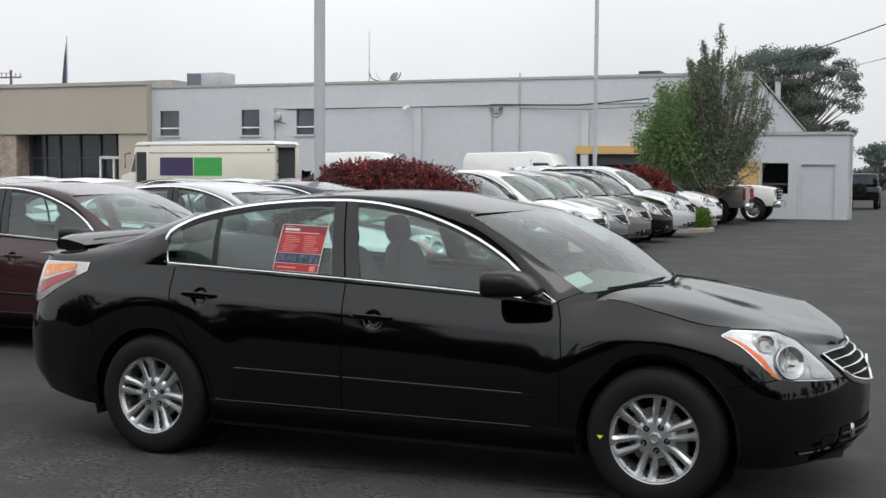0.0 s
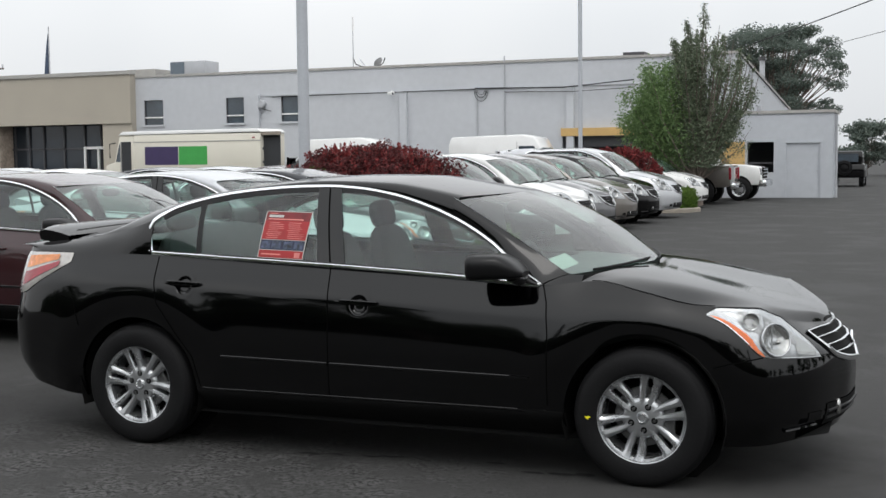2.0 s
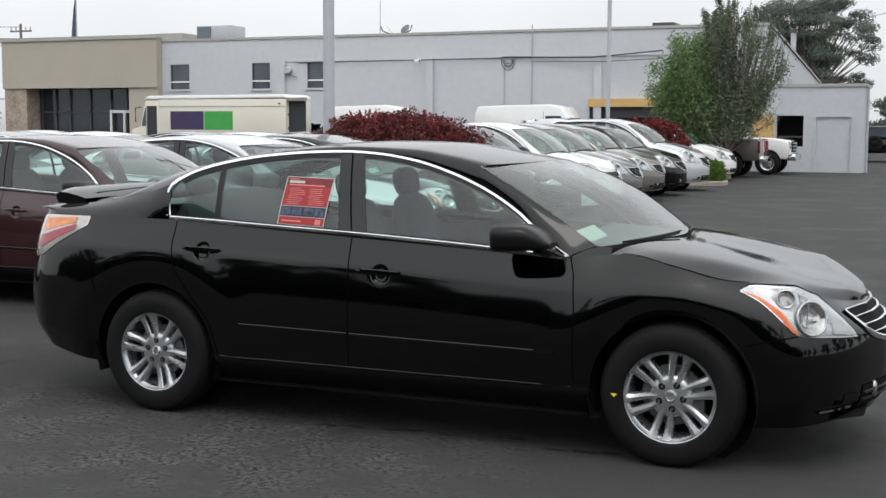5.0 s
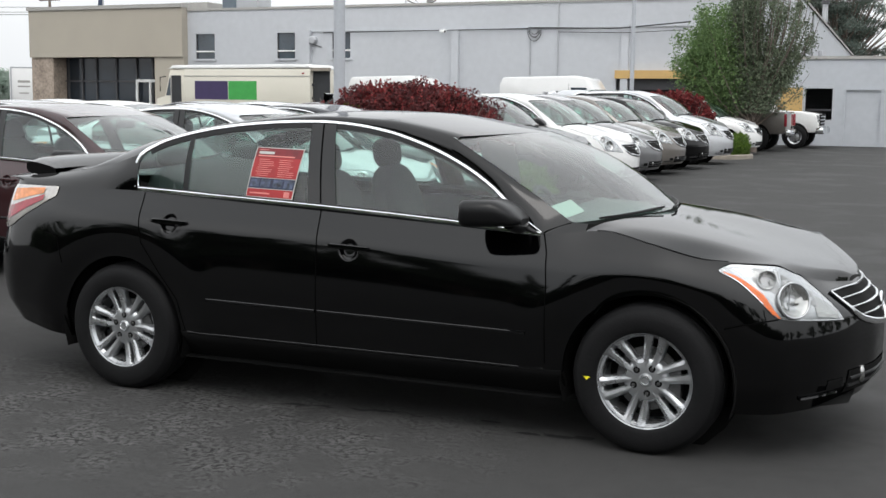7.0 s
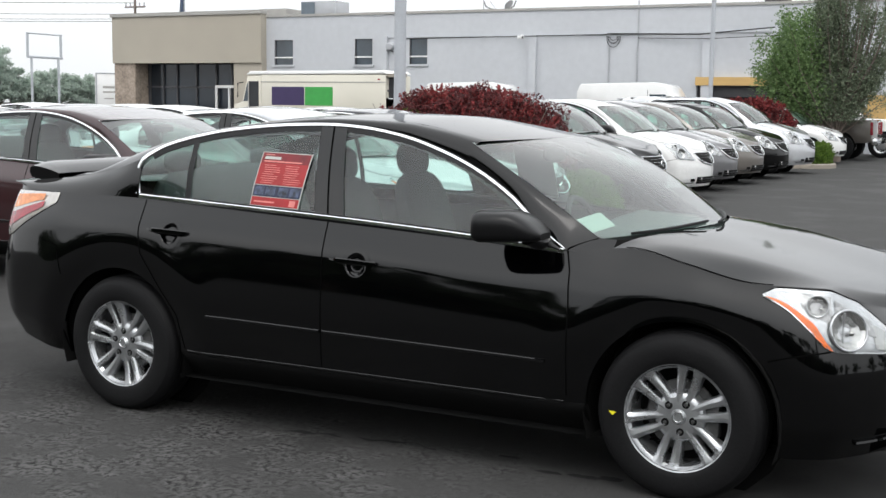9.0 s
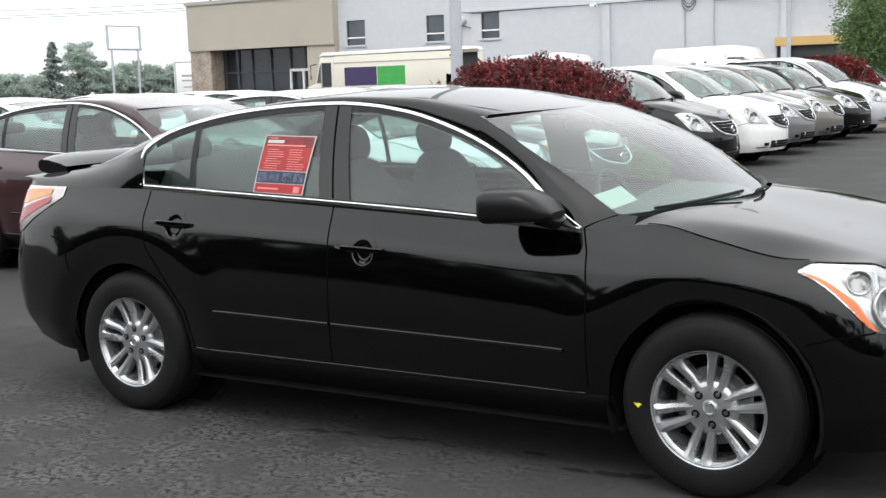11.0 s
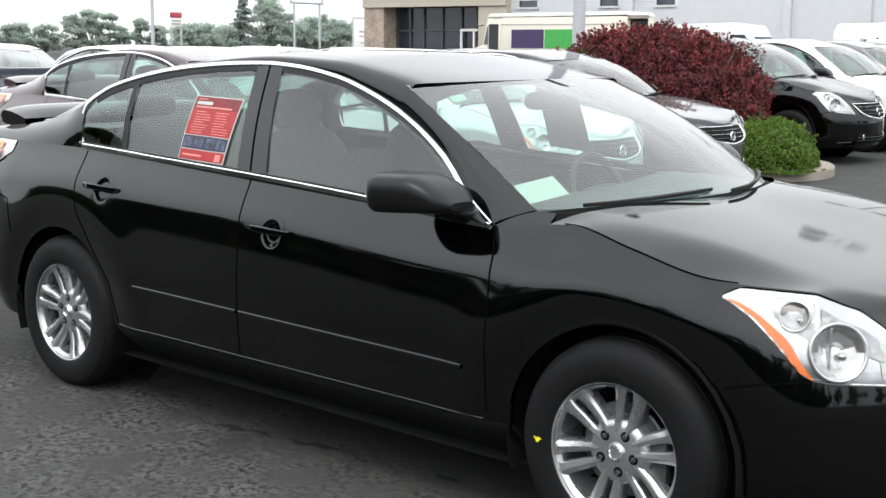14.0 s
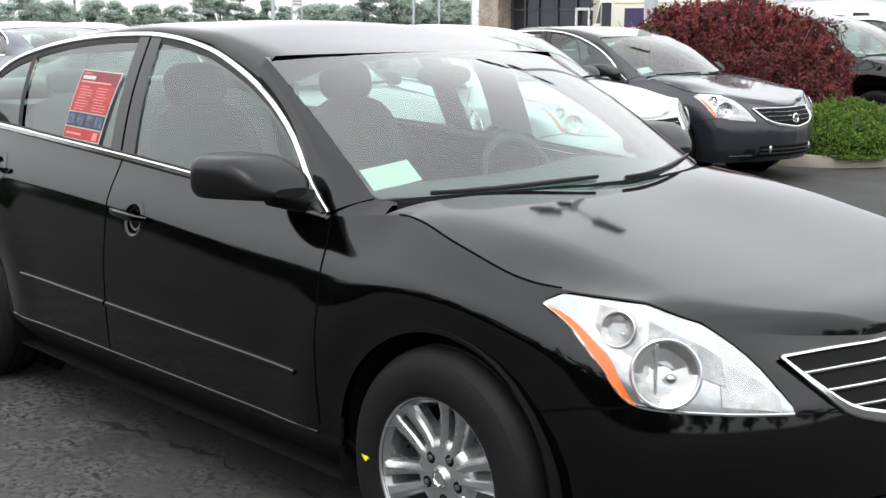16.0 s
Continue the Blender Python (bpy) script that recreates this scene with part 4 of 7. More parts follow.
    kit.both("lamp_edge", *ribbon_data([lamp(k, 0, .004) for k in np.linspace(.0, 1, 22)], [(.5, -1, 0)] * 22, .007, .004), "chrome", hl, "")
    kit.both("lamp_gap", *ribbon_data([lamp(k, 1, .001) for k in np.linspace(.0, 1, 22)], [(.5, -1, .4)] * 22, .006, .002), "seam", hl, "")
    # tail lamps
    t0, t1 = s_of(-1.87), s_of(-2.40)
    tu = curve([(0, 1.033), (.5, 1.03), (1, 1.02)])
    tl = curve([(0, .985), (.3, .885), (.6, .80), (1, .775)])

    def tail(k, v, off):
        s = t0 + (t1 - t0) * k
        return flank(s, tl(k) + (tu(k) - tl(k)) * v, off)
    tp = kit.both("tail_lamp", *grid_data([[tail(k, v, .004 + .012 * (math.sin(math.pi * v) * min(1, 4 * k, 4 * (1 - k))) ** .5) for v in np.linspace(0, 1, 11)] for k in np.linspace(0, 1, 22)], flip=True), "tail_clear", (None, None), "clear and red wrap-round tail lamp", angle=80)
    for nm, ka, kb, va, vb, mt in (("tail_amber", .14, .62, .62, .92, "tail_amber"), ("tail_red", .12, .62, .20, .52, "tail_red")):
        kit.both(nm, *grid_data([[tail(k, va + (vb - va) * v, .018) for v in np.linspace(0, 1, 5)] for k in np.linspace(ka, kb, 10)], flip=True), mt, tp, "")
    # front grille, intake and fog lamps
    def nose(y, z, off):
        s = float(np.interp(y, [plan_at(q)[1] for q in NOSE_S], NOSE_S))
        return flank(s, z, off)
    NOSE_S = np.linspace(s_of(1.9), S_END, 120)
    gw = curve([(.535, .04), (.565, .26), (.60, .375), (.65, .435), (.712, .502)])
    A = [[nose(-gw(z) * (1 - k), z, .004) for k in np.linspace(0, 1, 12)] for z in np.linspace(.537, .705, 9)]
    gr = kit.both("grille", *grid_data(A), "black", (None, None), "black grille with chrome bars")
    for z, wd, th in ((.677, .007, .008), (.640, .007, .008), (.603, .007, .008)):
        kit.both("grille_bar", *ribbon_data([nose(-gw(z) * (1 - k), z, .006) for k in np.linspace(.02, 1, 14)], [(1, 0, 0)] * 14, wd, th), "chrome", gr, "")
    kit.both("grille_surround", *ribbon_data([nose(-gw(z), z, .006) for z in (.712, .69, .665, .64, .62, .60, .585, .57, .56, .55, .542, .537)] + [nose(0, .534, .008)], [(1, -.6, 0)] * 7 + [(1, 0, 0)] * 6, [.009, .011, .014, .017, .021, .025, .027, .028, .028, .028, .028, .028, .028], .011), "chrome", gr, "chrome grille surround")
    kit.both("grille_top", *ribbon_data([nose(-.502 * (1 - k), .712, .006) for k in np.linspace(0, 1, 14)], [(1, 0, .3)] * 14, .009, .008), "chrome", gr, "")
    kit.add("grille_badge", *join(ring_data((2.270, 0, .615), (1, 0, .1), .042, .007, 28, 8), turned(grid_data([[(2.274, y, z) for z in (.607, .623)] for y in (-.05, .05)]), Matrix())), "chrome", None, "round chrome badge")
    A = [[nose(-.46 * (1 - k), z, .004) for k in np.linspace(0, 1, 10)] for z in np.linspace(.265, .37, 4)]
    it = kit.both("lower_intake", *grid_data(A), "black", (None, None), "black lower air intake")
    for z in (.30, .335):
        kit.both("intake_bar", *ribbon_data([nose(-.45 * (1 - k), z, .006) for k in np.linspace(0, 1, 10)], [(1, 0, 0)] * 10, .012, .008), "rubber", it, "")
    A = [[nose(-.50 - .10 * k, .300 + .045 * v, .003) for v in np.linspace(0, 1, 4)] for k in np.linspace(0, 1, 8)]
    fg = kit.both("fog_recess", *grid_data(A), "black", (None, None), "")
    kit.both("fog_blade", *ribbon_data([nose(-.53 - .19 * k, .283 - .006 * k, .004) for k in np.linspace(0, 1, 9)], [(1, -.6, .3)] * 9, .014, .012), "gloss_black", fg, "")
    p = nose(-.34, .335, .004)
    kit.both("fog_lamp", *blob_data(*p, .016, .022, .04, 2, 14, 8), "grey_lens", fg, "")
    # cowl, wipers, floor pan, wheel houses
    A = []
    for a in np.linspace(-.94, .94, 25):
        w = ws_point(a, 0)
        reach = (1.125 + .17 * (1 - a * a) - w[0]) * (1 - .9 * abs(a / .94) ** 10)
        A.append([w + np.array((-.03, 0, -.002 - .010 * a ** 6)), w + np.array((.5 * reach, 0, -.012)), np.array((w[0] + reach, .745 * a, w[2] - .016 - .030 * a ** 4))])
    kit.add("cowl", *grid_data(A, flip=True), "black", None, "black plastic cowl")
    for ya, yb in ((-.60, -.12), (-.02, .58)):
        pts = []
        for k in np.linspace(0, 1, 10):
            a = (ya + (yb - ya) * k) / .718
            b = .004 + (.018 if ya < -.3 else .055) * math.sin(math.pi * k * .5) ** 2
            pts.append(ws_point(a, b) + np.array((.006, 0, .005)))
        kit.add("wiper", *ribbon_data(pts, [(.4, 0, 1)] * 10, [.006 + .006 * math.sin(math.pi * k) for k in np.linspace(0, 1, 10)], .008), "rubber", None, "black wiper")
    pan = [[(x, y, .20 if abs(x) < 2.0 else .26) for y in (-.84 if abs(x) < 1.9 else -.6, 0, .84 if abs(x) < 1.9 else .6)] for x in (-2.3, -2.0, -1.0, 0, 1.0, 1.95, 2.2)]
    kit.add("underbody", *grid_data(pan), "black", None, "dark underbody")
    for xc in WHEELS_X:
        A = [[(xc + .385 * math.cos(t), y, WHEEL_Z + .385 * math.sin(t)) for y in (-.868, -.60)] for t in np.linspace(-.35, math.pi + .35, 20)]
        wh = kit.both("wheel_house", *grid_data(A), "black", (None, None), "")
        B = [[(xc + r * math.cos(t), -.60, WHEEL_Z + r * math.sin(t)) for r in (0, .385)] for t in np.linspace(0, 2 * math.pi, 20)]
        kit.both("wheel_house_wall", *grid_data(B), "black", wh, "")
    # inside
    dash = []
    for y in np.linspace(-.70, .70, 13):
        hood = .03 * math.exp(-((y - .36) / .2) ** 2)
        dash.append([(1.22 - .22 * (y / .7) ** 2, y, .955), (.98, y, .965), (.80, y, .975 + hood), (.70, y, .94 + hood), (.66, y, .80), (.72, y, .55)])
    kit.add("dashboard", *grid_data(dash, flip=True), "trim", None, "dark grey dashboard")
    kit.add("steering_wheel", *turned(ring_data((0, 0, 0), (1, 0, .45), .178, .015, 32, 8), Matrix.Translation((.53, .36, .885))), "trim", None, "black steering wheel")
    kit.add("steering_spokes", *turned(blob_data(.54, .36, .885, .03, .15, .05, 3), Matrix()), "trim", None, "")
    for y in (-.36, .36):
        kit.add("front_seat_base", *blob_data(-.10, y, .58, .30, .25, .11, 3.5), "seat", None, "charcoal cloth front seat")
        b = blob_data(0, 0, 0, .075, .235, .33, 3.2)
        bi = kit.add("front_seat_back", *turned(b, Matrix.Translation((-.36, y, .83)) @ Matrix.Rotation(radians(-16), 4, "Y")), "seat", None, "charcoal cloth seat back")
        h = blob_data(0, 0, 0, .055, .125, .085, 2.8)
        kit.add("headrest", *turned(h, Matrix.Translation((-.465, y, 1.212)) @ Matrix.Rotation(radians(-10), 4, "Y")), "seat", bi, "rounded headrest")
        for q in (-.045, .045):
            kit.add("headrest_post", *tube_data([(-.445, y + q, 1.08), (-.462, y + q, 1.17)], .007, 8), "chrome", bi, "")
    kit.add("rear_seat", *blob_data(-1.02, 0, .58, .28, .62, .11, 4), "seat", None, "charcoal rear bench")
    kit.add("rear_seat_back", *turned(blob_data(0, 0, 0, .08, .62, .32, 4), Matrix.Translation((-1.32, 0, .86)) @ Matrix.Rotation(radians(-22), 4, "Y")), "seat", None, "")
    for y in (-.36, .36):
        kit.add("rear_headrest", *blob_data(-1.42, y, 1.19, .05, .12, .055, 3), "seat", None, "")
    kit.add("parcel_shelf", *grid_data([[(x, y, 1.10) for y in (-.6, .6)] for x in (-1.78, -1.42)]), "trim", None, "")
    A = [[(x, -.765 + .0 * x, z) for z in (.30, .60, .955)] for x in np.linspace(-1.25, .86, 6)]
    kit.both("door_trim", *grid_data(A), "trim", (None, None), "dark door lining")
    R2 = []
    for x in np.linspace(ROOF_X0 + .02, ROOF_X1 - .02, 14):
        r, zc = RAIL(x), ROOF_MID(x) - .03
        R2.append([(x, -r[0] * a * .97, r[1] - .03 + (zc - r[1]) * (1 - abs(a) ** 2.6)) for a in np.linspace(-1, 1, 11)])
    kit.add("headliner", *grid_data(R2), "trim_light", None, "grey headliner")
    A = [[ws_point(a, b) + np.array((-.006, 0, -.006)) for b in (.972, .992)] for a in np.linspace(-1, 1, 21)]
    kit.add("shade_band", *grid_data(A), "black", None, "dark band along the top of the windscreen")
    kit.add("interior_mirror", *blob_data(.50, 0, 1.275, .02, .12, .035, 3), "rubber", None, "interior mirror")
    # wheels
    ids = add_wheel(kit)
    first = True
    for xc, xo in zip(wheels_x, WHEELS_X):
        for sd in (-1, 1):
            at = Matrix.Translation((xc, .775 * sd * (-1) * -1, WHEEL_Z * wheel_scale)) @ Matrix.Scale(wheel_scale, 4) @ (Matrix.Rotation(math.pi, 4, "Z") if sd > 0 else Matrix()) @ Matrix.Rotation(radians(-30 if xo < 0 else 0), 4, "Y")
            if first:
                n, me, mat, par, lab, _ = kit.items[ids[0]]
                kit.items[ids[0]] = (n, me, mat, par, lab, at)
                first = False
            else:
                t = kit.again(ids[0], at)
                for i in ids[1:]:
                    kit.again(i, None, t)
    return kit


def car_mats(body, trim_dark=True):
    return {"paint": body, "glass": M_CARGLASS, "screen": M_SCREEN, "chrome": M_CHROME, "rubber": M_RUBBER, "black": M_BLACK, "gloss_black": M_GLOSSBLACK, "seam": M_SEAM, "tyre": M_TYRE, "alloy": M_ALLOY,
            "steel": M_STEEL, "lamp_inner": M_LAMPIN, "lens": M_LENS, "amber": M_AMBER, "lamp_shade": M_POCKETSHADE, "grey_lens": M_GREYLENS, "tail_clear": M_TAILCLEAR, "tail_amber": M_TAILAMBER, "tail_red": M_TAILRED,
            "mirror_case": M_MIRRORCASE, "trim": M_TRIM, "trim_light": M_TRIMLIGHT, "seat": M_SEAT}


M_CARGLASS = glass("tinted_car_glass", (0.72, 0.88, 0.83), 0.080, 3.3)
M_SCREEN = glass("windscreen_glass", (0.74, 0.94, 0.86), 0.12, 3.0)
M_LENS = glass("clear_lens", (0.96, 0.97, 0.97), 0.06)
M_CHROME = surf("chrome", (0.85, 0.86, 0.87), 0.12, 1.0, var=0.03, rvar=0.04)
M_RUBBER = surf("black_rubber_trim", (0.018, 0.018, 0.019), 0.55, var=0.15, scale=10, spec=0.3)
M_MIRRORCASE = surf("mirror_case_black", (0.005, 0.005, 0.0055), 0.32, var=0.1, spec=0.3, rvar=0.04)
M_BLACK = surf("matt_black", (0.006, 0.006, 0.006), 0.85, var=0.2, spec=0.12)
M_GLOSSBLACK = paint("gloss_black_trim", (0.0025, 0.0025, 0.0028))
M_SEAM = surf("dark_gap", (0.003, 0.003, 0.003), 0.95, spec=0.0)
M_TYRE = surf("tyre_rubber", (0.0075, 0.0075, 0.008), 0.62, var=0.2, scale=6, fine=80, bump=0.08, spec=0.15)
M_ALLOY = surf("silver_alloy", (0.44, 0.45, 0.46), 0.29, 0.85, var=0.05, scale=6)
M_STEEL = surf("dull_steel", (0.12, 0.12, 0.12), 0.5, 0.8, var=0.2, scale=14)
M_LAMPIN = surf("lamp_housing", (0.50, 0.51, 0.52), 0.20, 0.7, var=0.2, scale=9, fine=50)
M_POCKETSHADE = surf("painted_pocket_shade", (0.30, 0.30, 0.30), 0.25, 0.6, var=0.4, scale=22, fine=60)
M_GREYLENS = surf("grey_reflector", (0.40, 0.40, 0.39), 0.15, 0.85, var=0.25, scale=14)
M_AMBER = surf("amber_plastic", (0.82, 0.15, 0.010), 0.2, var=0.12, scale=15, coat=0.8)
M_TAILCLEAR = surf("tail_clear_plastic", (0.42, 0.40, 0.38), 0.15, 0.2, var=0.15, scale=12, coat=1.0)
M_TAILAMBER = surf("tail_amber_plastic", (0.66, 0.23, 0.07), 0.2, var=0.2, scale=20, coat=0.4)
M_TAILRED = surf("tail_red_plastic", (0.26, 0.010, 0.022), 0.2, var=0.2, scale=20, coat=0.3)
M_TRIM = surf("charcoal_plastic", (0.045, 0.046, 0.048), 0.65, var=0.15, scale=8, fine=120, bump=0.1)
M_TRIMLIGHT = surf("grey_headliner_cloth", (0.30, 0.30, 0.29), 0.9, var=0.1, scale=8)
M_SEAT = surf("charcoal_seat_cloth", (0.075, 0.075, 0.077), 0.9, var=0.2, scale=10, fine=150, bump=0.2)
P_BLACK = paint("black_paint", (0.0006, 0.0006, 0.0008))
P_BLACK.node_tree.nodes["Principled BSDF"].inputs["Coat IOR"].default_value = 1.48
P_BLACK.node_tree.nodes["Principled BSDF"].inputs["Coat Roughness"].default_value = 0.06
P_MAROON = paint("maroon_metallic_paint", (0.024, 0.003, 0.005), 0.15)
P_SILVER = paint("silver_metallic_paint", (0.55, 0.56, 0.58), 0.45)
P_CHARCOAL = paint("charcoal_metallic_paint", (0.014, 0.016, 0.021), 0.2)
P_WHITE = paint("white_car_paint", (0.74, 0.74, 0.73))
P_GREY = paint("mid_grey_metallic_paint", (0.16, 0.16, 0.165), 0.4)
P_TAUPE = paint("taupe_metallic_paint", (0.17, 0.155, 0.14), 0.4)
P_BLUE = paint("blue_grey_metallic_paint", (0.075, 0.085, 0.105), 0.4)

SEDAN = car_kit()


def sedan(name, label, body, at, turn=0.0, group="parked sedans"):
    root = thing(name, label, "car", group, at, turn)
    SEDAN.make(root, car_mats(body))
    return root


black_sedan = sedan("sedan", "glossy black four-door sedan with chrome window surrounds", P_BLACK, (0, 0, 0))

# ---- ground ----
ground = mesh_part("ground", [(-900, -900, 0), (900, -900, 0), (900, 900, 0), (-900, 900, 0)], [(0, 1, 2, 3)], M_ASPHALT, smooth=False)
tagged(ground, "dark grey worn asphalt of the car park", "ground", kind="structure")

# ---- showroom and service building ----
FY = 49.0
building = thing("dealership_building", "long white block building with a tan showroom front", "building")
wins = [(-36.33, -35.12, 3.59, 4.91), (-31.26, -30.18, 3.59, 4.91), (-28.0, -26.96, 3.6, 4.9)]
bay = (-13.1, -9.0, 0.0, 2.6)
wall_xz("wall", -36.85, -5.05, 0, 6.12, FY, FY + 0.3, [*wins, bay], M_WALL, building)
box("coping", -36.9, -5.0, FY - 0.06, FY + 0.4, 6.12, 6.24, M_TANTRIM, building, "grey metal coping")
# long side wall with its roof edge falling to the back
sv = [(-5.05, FY + 0.3, 0), (-5.05, 72, 0), (-5.05, 72, 4.4), (-5.05, FY + 0.3, 6.12), (-5.35, FY + 0.3, 0), (-5.35, 72, 0), (-5.35, 72, 4.4), (-5.35, FY + 0.3, 6.12)]
mesh_part("side_wall", sv, [(0, 1, 2, 3), (7, 6, 5, 4), (3, 2, 6, 7), (1, 5, 6, 2)], M_WALL, building, smooth=False)
mesh_part("roof", [(-48, FY + 0.3, 6.0), (-5.05, FY + 0.3, 6.0), (-5.05, 72, 4.35), (-48, 72, 4.35)], [(0, 1, 2, 3)], M_TANTRIM, building, smooth=False)
cap = [(-5.12, FY + 0.3, 6.12), (-5.12, 72, 4.40), (-4.98, 72, 4.40), (-4.98, FY + 0.3, 6.12)]
mesh_part("slope_coping", [(x - .25 * (x < -5.05), y, z) for x, y, z in cap] + [(x - .25 * (x < -5.05), y, z + .12) for x, y, z in cap], [(4, 5, 6, 7), (3, 2, 6, 7), (0, 1, 5, 4), (1, 2, 6, 5), (0, 3, 7, 4)], M_TANTRIM, building, "grey metal coping on the slope", smooth=False)
tube("side_conduit", [(-4.98, FY + 4.2, 0), (-4.98, FY + 4.2, 5.6)], .05, M_GALV, building, "grey conduit on the side wall")
box("side_box", -5.05, -4.85, FY + 7.0, FY + 8.4, 3.3, 4.1, M_GALV, building, "grey box on the side wall", .02)
for n, (a, b, c, d) in enumerate(wins):
    w = box("window", a, b, FY + 0.12, FY + 0.16, c, d, M_WINGLASS, building, "dark window panes")
    box("sash_bar", a, b, FY + 0.05, FY + 0.12, c + 0.36, c + 0.43, M_WHITE, w, "white sash bar")
    box("window_sill", a - 0.1, b + 0.1, FY - 0.08, FY + 0.05, c - 0.1, c, M_WALL, w, "painted sill")
    for xx in (a, b - 0.05):
        box("window_frame", xx, xx + 0.05, FY + 0.06, FY + 0.12, c, d, M_FRAME, w)
# pilasters and ledges on the white wall
for x0, x1, zt in ((-29.7, -29.2, 5.0), (-21.3, -20.95, 4.97), (-12.85, -12.5, 5.0)):
    box("pilaster", x0, x1, FY - 0.22, FY, 0, zt, M_WALL, building)
box("ledge", -29.2, -5.05, FY - 0.05, FY, 4.93, 5.0, M_WALL, building, "narrow painted ledge")
# service bay
box("bay_fascia", -13.1, -5.1, FY - 0.25, FY, 2.6, 2.97, M_YELLOW, building, "ochre yellow fascia")
# bay walls coloured near-black for the shade inside
box("bay_back", -13.4, -8.7, FY + 5, FY + 5.1, 0, 3.0, M_ROOMSHADE, building)
box("bay_side", -13.4, -13.3, FY + 0.3, FY + 5, 0, 3.0, M_ROOMSHADE, building)
box("bay_side", -8.8, -8.7, FY + 0.3, FY + 5, 0, 3.0, M_ROOMSHADE, building)
box("bay_door", -13.1, -9.0, FY + 0.2, FY + 0.26, 2.1, 2.6, M_FRAME, building, "raised dark bay door")
# tan showroom front
TY = FY - 0.5
wall_xz("showroom_fascia", -47.35, -36.85, 3.7, 6.45, TY, TY + 0.5, [], M_TAN, building, "tan stucco fascia")
box("showroom_coping", -47.45, -36.8, TY - 0.08, TY + 0.5, 6.3, 6.5, M_TANTRIM, building, "grey coping")
box("stone_pier", -47.3, -45.75, TY + 0.1, TY + 1.5, 0, 3.7, M_STONE, building, "rough brown stone pier")
box("tan_pier", -38.75, -36.85, TY + 0.1, TY + 0.5, 0, 3.7, M_TAN, building, "tan stucco pier")
box("showroom_glazing", -45.75, -38.75, TY + 1.2, TY + 1.26, 0, 3.7, M_SHOPGLASS, building, "dark shop glazing")
for xx in (-45.6, -44.6, -43.6, -42.2, -40.8, -39.7):
    box("mullion", xx, xx + 0.1, TY + 1.1, TY + 1.2, 0, 3.7, M_FRAME, building)
box("transom", -45.75, -38.75, TY + 1.1, TY + 1.2, 2.35, 2.45, M_FRAME, building)
box("side_wall_showroom", -47.35, -47.1, TY + 1.5, 72, 0, 6.0, M_TAN, building)
dframe = box("entrance_frame", -40.7, -38.8, TY + 0.95, TY + 1.05, 2.35, 2.5, M_WHITE, building, "white entrance door frame")
for xx in (-40.7, -39.8, -38.92):
    box("entrance_post", xx, xx + 0.12, TY + 0.95, TY + 1.05, 0, 2.35, M_WHITE, dframe)
# roof gear
box("roof_hatch", -38.2, -36.4, FY + 1.2, FY + 3.0, 6.0, 6.68, M_TANTRIM, building, "grey roof box")
hv = box("rooftop_unit", -35.3, -33.1, FY + 1.0, FY + 2.4, 6.0, 7.0, M_GALV, building, "grey rooftop air unit", bevel=0.03)
box("vent_panel", -35.25, -34.4, FY + 0.96, FY + 1.0, 6.2, 6.95, surf("blue_grey_louvre", (0.12, 0.15, 0.18), 0.5), hv, "dark louvre")
box("roof_vent", -10.4, -9.4, FY + 0.8, FY + 1.6, 6.1, 6.45, M_FRAME, building, "low dark roof vent")

# ---- small annex with a door ----
AY = 41.0
annex = thing("annex", "low white flat-roofed annex with a plain door", "building")
door_hole, dark_hole = (-2.16, -0.9, 0.0, 2.06), (-3.58, -2.6, 0.95, 2.1)
wall_xz("wall", -4.5, -0.46, 0, 3.16, AY, AY + 0.25, [door_hole, dark_hole], M_WALL2, annex)
box("coping", -4.55, -0.4, AY - 0.06, AY + 2.7, 3.16, 3.27, M_TANTRIM, annex, "grey coping")
box("side_wall", -0.71, -0.46, AY + 0.25, AY + 2.6, 0, 3.16, M_WALL2, annex)
box("back_wall", -4.25, -0.71, AY + 2.4, AY + 2.6, 0, 3.16, M_WALL2, annex)
box("side_wall", -4.5, -4.25, AY + 0.25, AY + 2.6, 0, 3.16, M_WALL2, annex)
box("inner_wall", -4.25, -0.71, AY + 1.6, AY + 1.7, 0, 3.1, M_ROOMSHADE, annex)
adoor = box("door", -2.16, -0.9, AY + 0.05, AY + 0.12, 0.0, 2.06, M_WALL2, annex, "plain white painted door")
box("door_frame", -2.22, -2.14, AY - 0.03, AY + 0.1, 0, 2.12, M_WALL2, adoor)
box("door_frame", -0.92, -0.84, AY - 0.03, AY + 0.1, 0, 2.12, M_WALL2, adoor)
box("door_frame", -2.14, -0.92, AY - 0.03, AY + 0.1, 2.05, 2.12, M_WALL2, adoor)
box("door_knob", -1.05, -1.0, AY - 0.02, AY + 0.05, 0.98, 1.03, M_GALV, adoor, bevel=0.01)
box("yellow_panel", -4.46, -3.66, AY - 0.04, AY, 1.2, 2.12, M_YELLOW, annex, "ochre yellow panel")
box("window_bar", -3.58, -2.6, AY + 0.08, AY + 0.12, 1.28, 1.34, M_FRAME, annex)
tube("downpipe", [(-0.36, AY + 0.2, 0), (-0.36, AY + 0.2, 3.1)], 0.05, M_GALV, annex, "grey downpipe")

